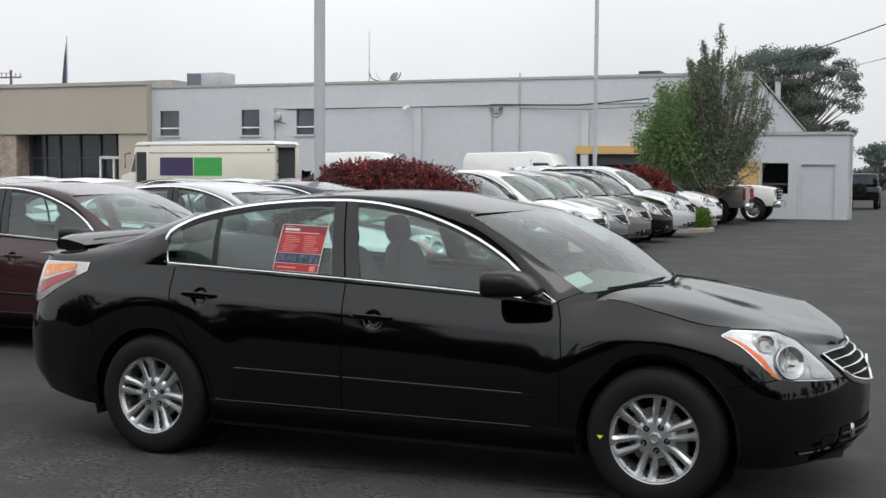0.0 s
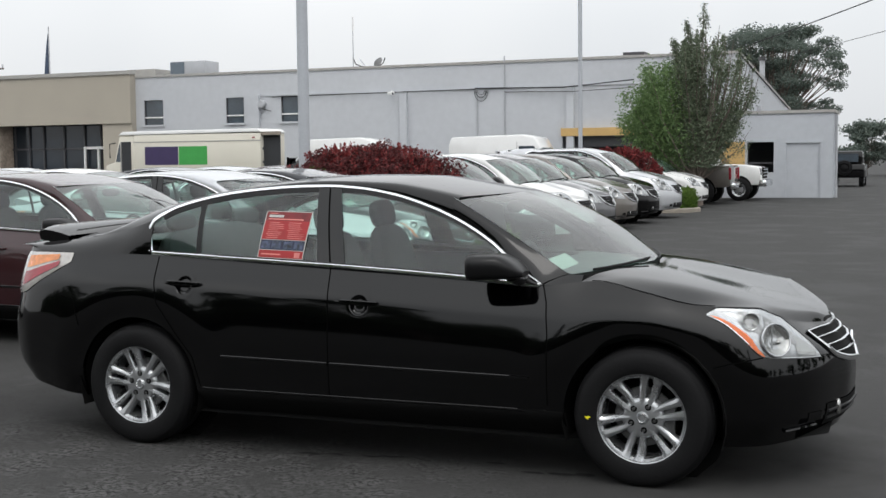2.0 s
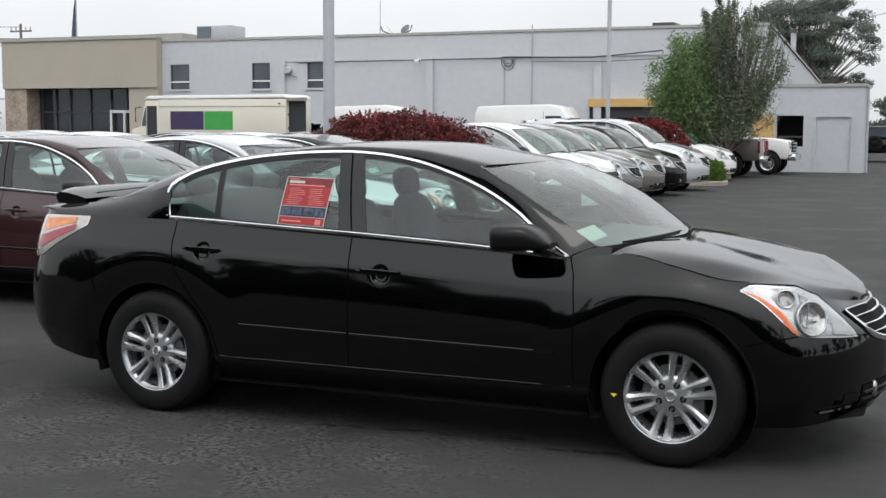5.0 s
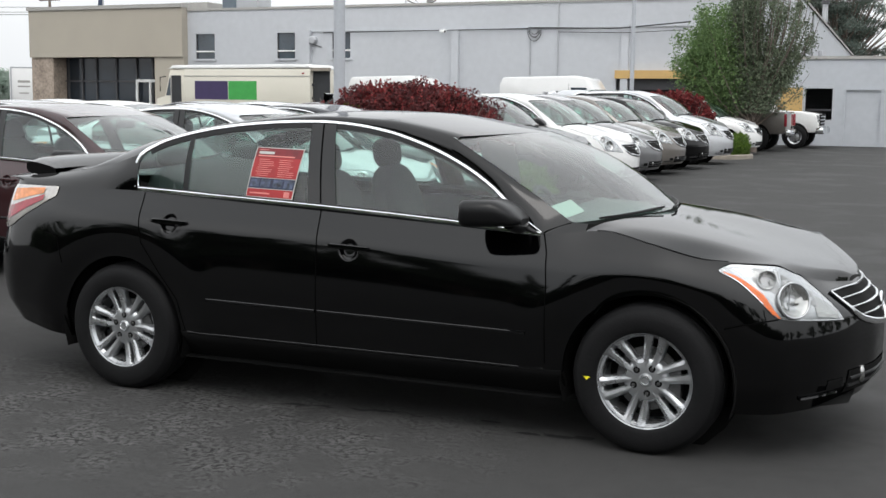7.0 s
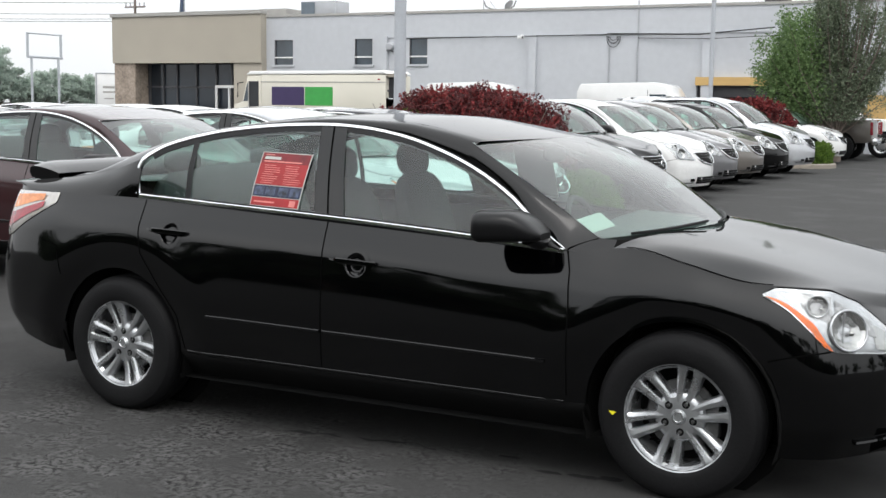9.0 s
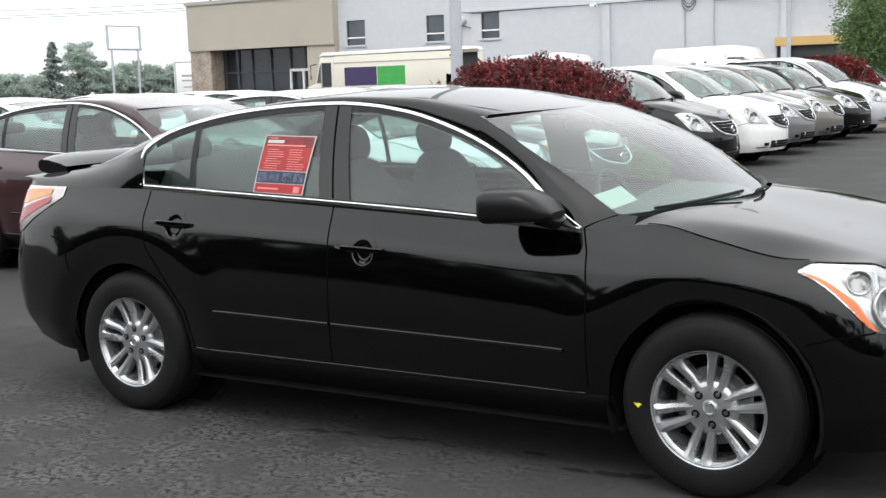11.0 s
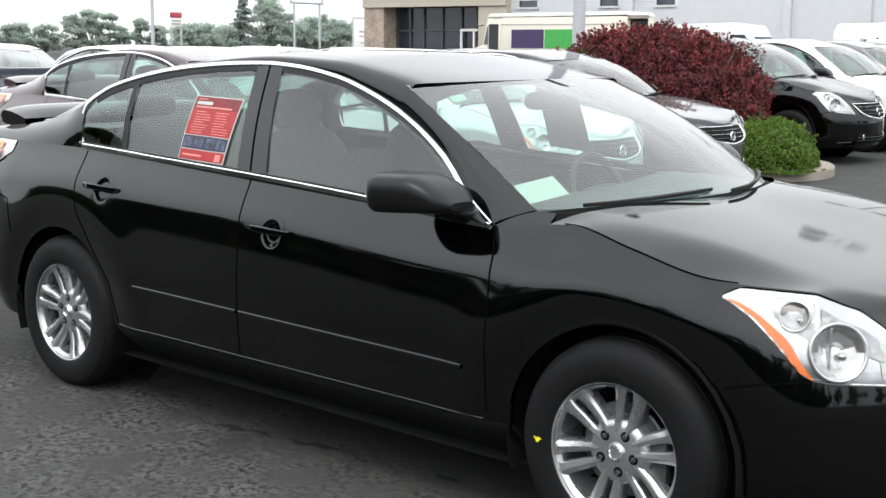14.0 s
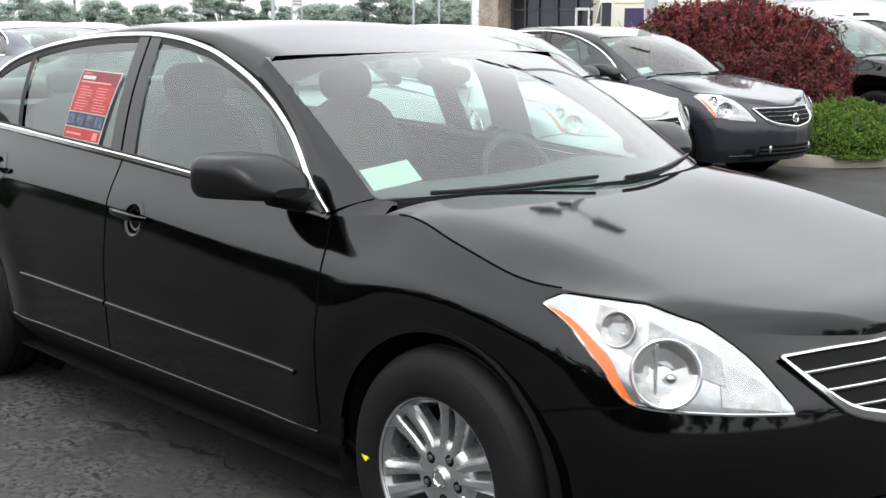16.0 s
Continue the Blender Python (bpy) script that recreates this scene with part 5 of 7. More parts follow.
# ---- the other cars on the lot ----
def suv_warp(up, long, rear=-2.30):
    """Turns the saloon's shape into a taller one with a long roof."""
    def f(p):
        x, y, z = p
        if z > 1.04 and x < -.3:
            top = ROOF_MID(x) if x > -1.05 else 1.375 + (1.12 - 1.375) * min(1, (-1.05 - x) / .75)
            h = min(1.05, (z - 1.04) / max(top - 1.04, .03))
            z = 1.04 + h * (1.45 - .06 * ((x + .3) / 1.9) ** 2 - 1.04)
            x = -.3 + (x + .3) * ((-rear - .3) / 1.75 if x > -2.05 else (-rear - .3) / (-x - .3))
        z = z * 1.06 if z < .33 else .35 + (z - .33) * up
        return (x * long, y, z)
    return f


SUV = car_kit(suv_warp(1.165, .965), 1.07, False, (-1.34, 1.34))
VAN = car_kit(suv_warp(1.31, 1.05), 1.05, False, (-1.457, 1.457))


def suv(label, body, at, kit=None, name="suv", group="row of parked suvs"):
    root = thing(name, label, "car", group, at)
    (kit or SUV).make(root, {**car_mats(body), "amber": M_GREYLENS})
    return root


maroon = sedan("sedan", "dark maroon four-door sedan parked in the row", P_MAROON, (-4.72, 2.75, 0))
sedan("sedan", "silver four-door sedan parked in the row", P_SILVER, (-4.62, 5.15, 0))
sedan("sedan", "charcoal grey four-door sedan beside the planted island", P_CHARCOAL, (-4.80, 7.5, 0))
suv("black compact suv parked beside the hedge", P_BLACK, (-5.1, 12.35, 0))
suv("white compact suv parked in a row", P_WHITE, (-5.08, 14.9, 0))
suv("mid grey compact suv parked in a row", P_GREY, (-5.3, 17.4, 0))
suv("taupe grey compact suv parked in a row", P_TAUPE, (-5.4, 19.9, 0))
suv("black compact suv beside a silver minivan", P_BLACK, (-5.4, 22.3, 0))
suv("silver minivan at the end of the row", P_SILVER, (-5.55, 25.0, 0), VAN, "minivan")
suv("white crossover parked beside the small tree", P_WHITE, (-5.7, 31.4, 0))
for x, y, body, word in ((-12.4, 3.6, P_BLUE, "slate grey"), (-12.2, 6.2, P_SILVER, "silver"), (-12.0, 8.8, P_GREY, "grey"), (-12.3, 11.4, P_WHITE, "white"), (-12.0, 14.0, P_CHARCOAL, "charcoal"), (-12.2, 16.6, P_SILVER, "silver"),
                         (-12.1, 19.2, P_MAROON, "maroon"), (-12.3, 0.8, P_WHITE, "white")):
    sedan("sedan", word + " four-door sedan in the second row, tail outward", body, (x - .2, y + .95, 0), 180.0, "second row of sedans")
for x, y, body, word in ((-20.0, 2.4, P_CHARCOAL, "charcoal"), (-20.2, 6.0, P_WHITE, "white"), (-19.9, 9.6, P_SILVER, "silver"), (-20.1, 13.2, P_GREY, "grey"), (-20.0, 16.8, P_WHITE, "white"), (-20.2, 20.4, P_SILVER, "silver")):
    sedan("sedan", word + " four-door sedan in the far row", body, (x, y, 0), 0.0, "far row of sedans")


def wheel_set(root, spots, r, w):
    """Plain steel wheels of a larger vehicle: (x, y) of each."""
    for x, y in spots:
        t = mesh_part("tyre", *lathe_data([(r * .6, -w / 2), (r * .72, -w / 2 - .004), (r * .93, -w * .46), (r, -w * .36), (r, w * .36), (r * .93, w * .46), (r * .6, w / 2)], 32), M_TYRE, root, "black tyre")
        t.matrix_basis = Matrix.Translation((x, y, r))
        mesh_part("rim", *lathe_data([(0, -w * .30), (r * .2, -w * .30), (r * .45, -w * .22), (r * .55, -w * .42), (r * .62, -w * .5), (r * .6, w * .4)], 32), M_ALLOY, t, "steel rim")


def profile_body(name, outline, y0, y1, mat, parent, label="", bevel=.03):
    """A side outline (x, z) drawn across from y0 to y1, its edges rounded."""
    bm = bmesh.new()
    vs = [bm.verts.new((x, y0, z)) for x, z in outline]
    f = bm.faces.new(vs)
    r = bmesh.ops.extrude_face_region(bm, geom=[f])
    for v in r["geom"]:
        if isinstance(v, bmesh.types.BMVert):
            v.co.y = y1
    bmesh.ops.recalc_face_normals(bm, faces=bm.faces[:])
    if bevel:
        bmesh.ops.bevel(bm, geom=bm.edges[:], offset=bevel, segments=2, affect="EDGES", profile=.5, clamp_overlap=True)
    return part(name, bm, mat, parent, label)


def pickup(label, body, at, turn):
    root = thing("pickup_truck", label, "truck", "pickups by the annex", at, turn)
    w = .98
    profile_body("cab", [(.45, .55), (.45, 1.25), (.05, 1.90), (-1.35, 1.92), (-1.55, 1.25), (-1.55, .55)], -w + .06, w - .06, body, root, "", .06)
    hood = profile_body("hood", [(.45, .55), (.45, 1.30), (1.2, 1.27), (1.72, 1.20), (1.80, 1.05), (1.80, .55)], -w, w, body, root, "", .07)
    profile_body("bed", [(-1.57, .55), (-1.57, 1.27), (-3.35, 1.27), (-3.38, .60), (-3.2, .55)], -w, w, body, root, "", .05)
    for sd in (-1, 1):
        profile_body("side_window", [(.22, 1.30), (-.02, 1.78), (-.55, 1.80), (-.55, 1.30)], sd * (w - .065), sd * (w - .05), M_WINGLASS, root, "", 0)
        profile_body("side_window", [(-.62, 1.30), (-.62, 1.80), (-1.25, 1.80), (-1.38, 1.30)], sd * (w - .065), sd * (w - .05), M_WINGLASS, root, "", 0)
        box("headlamp", 1.62, 1.815, sd * w * .98 - .14 * (sd > 0), sd * w * .98 + .14 * (sd < 0), .90, 1.15, M_LAMPIN, hood, "clear headlamp", .03)
        box("tail_lamp", -3.40, -3.30, sd * w - .07 * (sd > 0), sd * w + .07 * (sd < 0), .80, 1.20, M_TAILRED, root, "red tail lamp", .02)
        for xc in (1.05, -2.45):
            # black disc on the solid side stands in for the arch's shade
            mesh_part("wheel_arch_shade", *turned(disc_data((xc, sd * (w + .004), .45), (0, sd, 0), .44, 28), Matrix()), M_BLACK, root)
    mesh_part("windscreen", [(.47, -.85, 1.30), (.47, .85, 1.30), (.10, .75, 1.86), (.10, -.75, 1.86)], [(0, 1, 2, 3)], M_WINGLASS, root, "dark windscreen", False)
    gr = box("grille", 1.79, 1.83, -.62, .62, .78, 1.16, M_BLACK, root, "dark grille", .02)
    for z in (.86, .97, 1.08):
        box("grille_bar", 1.82, 1.85, -.6, .6, z, z + .035, M_CHROME, gr)
    box("front_bumper", 1.70, 1.98, -w, w, .50, .74, M_CHROME, root, "chrome bumper", .05)
    box("rear_bumper", -3.50, -3.36, -w, w, .50, .70, M_CHROME, root, "chrome bumper", .04)
    wheel_set(root, [(x, s * (w - .06)) for x in (1.05, -2.45) for s in (-1, 1)], .40, .27)
    return root


pickup("white pickup truck parked nose out by the annex", P_WHITE, (-4.42, 38.3, 0), 0)
pickup("taupe pickup truck parked tail out beside a white one", P_TAUPE, (-6.6, 35.2, 0), 180)

# ---- delivery truck ----
M_CREAM = surf("cream_truck_paint", (0.66, 0.63, 0.54), 0.45, var=0.05, scale=0.6)
M_PURPLE = surf("purple_vinyl", (0.045, 0.030, 0.095), 0.4)
M_GREENV = surf("green_vinyl", (0.05, 0.34, 0.07), 0.4)
dtruck = thing("delivery_truck", "cream step van with purple and green shapes on its side", "truck", at=(0, 0, 0))
TY0, TY1 = 41.35, 43.6
profile_body("cargo_body", [(-31.6, .55), (-31.6, 2.86), (-24.85, 2.86), (-24.85, .55)], TY0, TY1, M_CREAM, dtruck, "", .05)
profile_body("roof_cap", [(-32.45, 2.86), (-32.2, 3.02), (-25.0, 3.05), (-24.8, 2.90)], TY0 - .02, TY1 + .02, M_WHITE, dtruck, "white roof cap", .03)
profile_body("cab", [(-33.2, .5), (-33.2, 1.45), (-32.7, 1.6), (-32.4, 2.8), (-31.6, 2.8), (-31.6, .5)], TY0 + .02, TY1 - .02, M_CREAM, dtruck, "", .05)
# flat dark sheet in place of the shaded opening
box("cab_doorway", -32.3, -31.75, TY0 + .005, TY0 + .03, .8, 2.55, M_ROOMSHADE, dtruck, "dark panel for the shade of an open cab doorway")
mesh_part("windscreen", [(-32.72, TY0 + .2, 1.65), (-32.72, TY1 - .2, 1.65), (-32.44, TY1 - .2, 2.7), (-32.44, TY0 + .2, 2.7)], [(0, 1, 2, 3)], M_WINGLASS, dtruck, "", False)
tube("wing_mirror", [(-32.6, TY0 - .02, 2.5), (-32.75, TY0 - .25, 2.45), (-32.75, TY0 - .25, 1.8)], .03, M_RUBBER, dtruck, "black wing mirror")
box("rub_rail", -31.6, -24.85, TY0 - .015, TY0, 2.50, 2.54, M_TANTRIM, dtruck)
box("rear_doorway", -24.83, -24.0, TY0 + .25, TY0 + .3, .6, 2.75, M_ROOMSHADE, dtruck, "dark panel for the shade of an open rear doorway")
box("rear_lintel", -24.85, -23.95, TY0 + .05, TY0 + .3, 2.75, 2.9, M_KERB, dtruck)
# the side mark as plain shapes
for mat, a, b in ((M_PURPLE, -30.98, -29.17), (M_GREENV, -29.13, -27.62)):
    box("side_mark", a, b, TY0 - .008, TY0, 1.46, 2.30, mat, dtruck, "plain painted block")
# cab window, seat back and steps seen through the side
profile_body("side_window", [(-32.62, 1.62), (-32.40, 2.45), (-32.34, 2.45), (-32.34, 1.62)], TY0 + .005, TY0 + .03, M_WINGLASS, dtruck, "slanted cab window", 0)
box("door_rail", -32.33, -32.28, TY0 - .03, TY0 + .01, .8, 2.55, M_TANTRIM, dtruck)
box("roof_lamp", -25.25, -25.13, TY0 - .03, TY0 - .01, 2.62, 2.68, M_TAILRED, dtruck, "small red marker lamp")
for z in (.9, 1.5, 2.1):
    box("door_hinge", -24.87, -24.80, TY0 + .16, TY0 + .25, z, z + .10, M_FRAME, dtruck)
wheel_set(dtruck, [(x, y) for x in (-32.1, -26.6) for y in (TY0 + .15, TY1 - .15)], .42, .28)


def cargo_van(label, at, length):
    root = thing("cargo_van", label, "van", "white vans by the wall", at)
    L = length
    profile_body("body", [(0, .4), (-.03, 2.2), (.12, 2.55), (L - 1.5, 2.62), (L - .95, 2.52), (L - .45, 1.75), (L + .35, 1.35), (L + .5, .95), (L + .5, .4)], 0, 1.95, P_WHITE, root, "", .10)
    mesh_part("windscreen", [(L - .43, .12, 1.74), (L - .43, 1.83, 1.74), (L - .86, 1.75, 2.36), (L - .86, .2, 2.36)], [(0, 1, 2, 3)], M_WINGLASS, root, "dark windscreen", False)
    profile_body("side_window", [(L - .58, 1.55), (L - .98, 2.12), (L - 1.65, 2.12), (L - 1.65, 1.50)], -.012, .02, M_WINGLASS, root, "dark side window", 0)
    box("door_line", L - 1.75, L - 1.735, -.004, .01, .5, 2.3, M_SEAM, root)
    box("side_rail", .1, L - 1.8, -.012, .01, 1.25, 1.30, M_TANTRIM, root)
    wheel_set(root, [(x, y) for x in (.9, L - .35) for y in (.1, 1.85)], .36, .24)
    return root


cargo_van("white high-roof cargo van parked along the building", (-16.85, 43.9, 0), 4.9)
cargo_van("white high-roof cargo van partly hidden by the hedge", (-24.3, 43.9, 0), 4.6)

# ---- far vehicles ----
jeep = thing("off_road_car", "black off-road car with a spare wheel on its tail", "car", at=(-.9, 58, 0))
box("body", -.85, .85, 0, 3.6, .45, 1.15, M_GLOSSBLACK, jeep, "", .08)
box("cabin", -.75, .75, .05, 2.2, 1.13, 1.80, M_GLOSSBLACK, jeep, "", .10)
box("rear_window", -.55, .55, .03, .06, 1.25, 1.65, M_WINGLASS, jeep, "", .0)
mesh_part("spare_wheel", *turned(lathe_data([(0, -.18), (.15, -.18), (.2, -.14), (.24, -.2), (.36, -.18), (.38, -.08), (.36, 0)], 28), Matrix.Translation((-.1, -.02, .95))), M_TYRE, jeep, "spare wheel on the tailgate")
wheel_set(jeep, [(x, y) for x in (-.70, .70) for y in (.5, 3.0)], .40, .26)
for wheel in jeep.children:
    if wheel.name.startswith("tyre"):
        wheel.matrix_basis = wheel.matrix_basis @ Matrix.Rotation(radians(90), 4, "Z")

M_REDBAR = surf("red_vinyl", (0.40, 0.06, 0.07), 0.5)

# ---- planting ----
def bush_data(cx, cy, z0, rx, ry, rz, count, size, seed, spiky=0.0, lump=0.22):
    """Leaves over an uneven mound, thick at the skin, with shoots sticking out of it."""
    rng = random.Random(seed)
    pts, nrm = [], []
    for _ in range(count):
        u, v = rng.uniform(0, 2 * math.pi), rng.uniform(-.25, 1)
        v = math.asin(max(-1, min(1, v)))
        d = Vector((math.cos(u) * math.cos(v), math.sin(u) * math.cos(v), math.sin(v)))
        k = 1 + lump * noise.noise(d * 2.3 + Vector((seed, 0, 0))) + .10 * noise.noise(d * 7 + Vector((0, seed, 0)))
        k *= 1.02 - .2 * rng.random() ** 1.6
        e = 2.6
        q = (abs(d.x) ** e + abs(d.y) ** e + abs(d.z) ** e) ** (-1 / e)
        if spiky and rng.random() < .12 and d.z > .1:
            k += rng.uniform(0, spiky)
        pts.append((cx + d.x * q * rx * k, cy + d.y * q * ry * k, max(z0 + .02, z0 + d.z * q * rz * k)))
        nrm.append(d)
    return leaves_data(pts, nrm, size, rng)


def hedge(name, label, cx, cy, z0, rx, ry, rz, count, size, mat, core, seed, spiky):
    root = thing(name, label, "hedge" if name == "hedge" else "shrub")
    leaves = bush_data(cx, cy, z0, rx, ry, rz, count, size, seed, 0.0, .15)
    rng = random.Random(seed + 5)
    vs, fs, pts, nrm = [], [], [], []
    # arching shoots that stand out of the mound
    for k in range(int(620 * spiky / .13) if name == "hedge" else 90):
        u, v = rng.uniform(0, 2 * math.pi), rng.uniform(.15, 1.3)
        d = Vector((math.cos(u) * math.cos(v), math.sin(u) * math.cos(v), math.sin(v)))
        q = (abs(d.x) ** 2.6 + abs(d.y) ** 2.6 + abs(d.z) ** 2.6) ** (-1 / 2.6)
        p = Vector((cx + d.x * q * rx * .93, cy + d.y * q * ry * .93, z0 + d.z * q * rz * .93))
        way = (d + Vector((rng.gauss(0, .35), rng.gauss(0, .35), .8 + rng.random()))).normalized() * rng.uniform(.10, .30) * (1 if name == "hedge" else .5)
        droop = Vector((way.x, way.y, 0)) * .4
        t = tube_data([p, p + way * .6, p + way + droop], [.004, .003, .001], 4)
        n = len(vs)
        vs += t[0]
        fs += [tuple(i + n for i in f) for f in t[1]]
        for j in range(26):
            w = rng.random()
            pts.append(p + way * w + droop * w * w + Vector((rng.gauss(0, .011), rng.gauss(0, .011), rng.gauss(0, .011))))
            nrm.append((rng.gauss(0, 1), rng.gauss(0, 1), .5))
    mesh_part("foliage", *leaves, mat, root, "", smooth=False)
    mesh_part("shoot_growth", *leaves_data(pts, nrm, size * 1.1, rng), M_REDTIP if mat is M_REDLEAF else mat, root, "brighter young shoots", smooth=False)
    for k in range(26 if name == "hedge" else 12):
        a, b = rng.uniform(-.5, .5), rng.uniform(-.5, .5)
        t = tube_data([(cx + a * rx, cy + b * ry, z0 - .05), (cx + a * 1.3 * rx, cy + b * 1.3 * ry, z0 + rz * .55), (cx + a * 1.7 * rx, cy + b * 1.7 * ry, z0 + rz * .92)], [.016, .011, .004], 5)
        n = len(vs)
        vs += t[0]
        fs += [tuple(i + n for i in f) for f in t[1]]
    mesh_part("twig_frame", vs, fs, M_BARK, root, "woody stems")
    # solid dark blob fills the mound, inner shade put into its colour
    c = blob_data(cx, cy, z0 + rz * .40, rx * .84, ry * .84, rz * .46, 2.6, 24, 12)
    mesh_part("inner_core", *c, core, root, "dense shaded twigs")
    return root


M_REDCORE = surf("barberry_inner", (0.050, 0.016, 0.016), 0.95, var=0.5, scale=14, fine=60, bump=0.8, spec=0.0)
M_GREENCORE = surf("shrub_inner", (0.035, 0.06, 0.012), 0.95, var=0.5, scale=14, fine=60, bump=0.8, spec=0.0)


def island(x0, x1, y0, y1, label):
    """A kerbed bed with a rounded end towards the drive lane."""
    root = thing("planting_island", label, "kerb")
    r = (y1 - y0) / 2
    out = [(x0, y0), (x1 - r * .8, y0)] + [(x1 - r * .8 + r * .8 * math.sin(t), (y0 + y1) / 2 - r * math.cos(t)) for t in np.linspace(.15, math.pi - .15, 14)] + [(x1 - r * .8, y1), (x0, y1)]
    c = np.array([(x0 + x1) / 2, (y0 + y1) / 2])
    vs, fs, n = [], [], len(out)
    for k in range(n):
        p = np.array(out[k])
        i = p + (c - p) / np.linalg.norm(c - p) * .17
        vs += [(*p, -.02), (*(p * .998 + i * .002), .10), (*(p * .85 + i * .15), .125), (*(p * .1 + i * .9), .125), (*i, .05)]
    for k in range(n):
        k2 = (k + 1) % n
        for j in range(4):
            fs.append((k * 5 + j, k2 * 5 + j, k2 * 5 + j + 1, k * 5 + j + 1))
    mesh_part("kerb", vs, fs, M_KERB, root, "worn tan concrete kerb")
    mesh_part("bed", [(*(np.array(p) + (c - np.array(p)) * .03), .09) for p in out], [tuple(range(n))], M_MULCH, root, "dark bark mulch", smooth=False)
    return root


island(-8.2, -2.55, 8.72, 11.05, "kerbed planting island with a rounded concrete end")
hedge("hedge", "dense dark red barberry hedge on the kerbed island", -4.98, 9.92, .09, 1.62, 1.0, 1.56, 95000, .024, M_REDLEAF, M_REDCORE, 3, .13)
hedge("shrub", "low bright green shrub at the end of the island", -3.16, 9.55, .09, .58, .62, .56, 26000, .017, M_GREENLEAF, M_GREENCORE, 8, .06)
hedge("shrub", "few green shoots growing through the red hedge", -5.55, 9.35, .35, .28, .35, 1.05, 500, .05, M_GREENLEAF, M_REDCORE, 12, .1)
island(-8.2, -3.25, 27.4, 29.6, "kerbed planting island under the small tree")
hedge("hedge", "second dark red barberry hedge behind the minivan", -5.55, 28.5, .09, 1.25, .85, 1.66, 9000, .045, M_REDLEAF, M_REDCORE, 23, .12)
hedge("shrub", "low green shrub on the second island", -3.62, 28.5, .09, .26, .45, .56, 6000, .026, M_GREENLEAF, M_GREENCORE, 28, .05)


def upright_tree():
    """A vase of dark stems, thinly leaved, with a denser green side growth."""
    root = thing("hornbeam_tree", "upright small tree with many dark stems and a leafy side", "tree", at=(-4.12, 33.2, 0))
    root.scale = (1.09, 1.09, 1.06)
    rng = random.Random(5)
    mesh_part("trunk", *tube_data([(0, 0, 0), (.02, 0, .5), (0, .02, 1.1)], [.17, .14, .12], 10), M_BARK, root, "short grey trunk")
    thin, thick = ([], []), ([], [])

    def stem(tip, lobe, r0):
        base = Vector((rng.uniform(-.08, .08), rng.uniform(-.08, .08), rng.uniform(.6, 1.05)))
        path = []
        for k in np.linspace(0, 1, 8):
            w = k ** .62 if lobe == "side" else .25 * k + .75 * math.sin(k * math.pi / 2) ** 1.1
            path.append(Vector((base.x + (tip.x - base.x) * w + rng.gauss(0, .02), base.y + (tip.y - base.y) * w + rng.gauss(0, .02), base.z + (tip.z - base.z) * k)))
        mesh_part("stem", *tube_data(path, [r0 * (1 - .88 * k / 7) for k in range(8)], 6), M_BARK, root)
        store = thick if lobe == "side" else thin
        edge = min(1.0, abs(tip.x) / 1.6)
        for j in range(1500 if lobe == "side" else 1350):
            q = rng.uniform(.14, 1.0) ** (.75 if lobe == "side" else .8)
            if lobe == "top" and tip.x > .1 and noise.noise(Vector((q * 7.0, tip.x * 5, tip.y * 3))) < -.05 + .16 * edge:
                continue
            i = min(int(q * 7), 6)
            p = path[i].lerp(path[i + 1], q * 7 - i)
            s = (.12 + .13 * math.sin(math.pi * min(1, q))) if lobe == "side" else (.045 + .10 * math.sin(math.pi * min(1, q * .93))) * (1.12 - .55 * q ** 4)
            o = Vector((rng.gauss(0, 1), rng.gauss(0, 1), rng.gauss(0, 1.1))) * s
            if (p + o).z < 1.05:
                continue
            store[0].append(p + o)
            store[1].append(o + Vector((0, 0, .15)))

    for k in range(34):
        x = -.75 + 2.45 * (k + rng.uniform(.1, .9)) / 34
        h = 5.15 - .36 * max(0, x) ** 2 - .25 * max(0, -x) + rng.uniform(-.5, .15)
        stem(Vector((x, rng.gauss(0, .55), h)), "top", .045)
    for x, h in ((-.33, 5.6), (-.25, 5.45), (.18, 6.0), (.22, 5.75), (.6, 5.4)):
        stem(Vector((x, rng.gauss(0, .1), h)), "top", .05)
    for k in range(15):
        x = -2.05 + 1.35 * (k + rng.uniform(.1, .9)) / 15
        stem(Vector((x, rng.gauss(0, .5), 4.25 - 1.5 * max(0, -x - 1.25) ** 1.3 + rng.uniform(-.5, .15))), "side", .035)
    for k in range(9):
        u = rng.uniform(-2.3, -1.2)
        stem(Vector((u, rng.gauss(0, .4), rng.uniform(2.2, 3.2))), "side", .025)
    for k in range(12):
        x = rng.choice((1, 1, -1)) * rng.uniform(.7, 1.65)
        stem(Vector((x, rng.gauss(0, .45), rng.uniform(2.2, 3.6))), "top", .025)
    for j in range(9000):
        p = Vector((rng.gauss(.15, .62), rng.gauss(0, .45), rng.uniform(1.15, 2.5)))
        if abs(p.x) < .25 + .75 * (p.z - .9):
            thin[0].append(p)
            thin[1].append(Vector((p.x, -.6, .2)))
    mesh_part("crown", *leaves_data(*thin, .036, rng), M_TREELEAF, root, "grey-green upright foliage", smooth=False)
    mesh_part("side_growth", *leaves_data(*thick, .042, rng), M_SIDELEAF, root, "brighter green side foliage", smooth=False)


upright_tree()


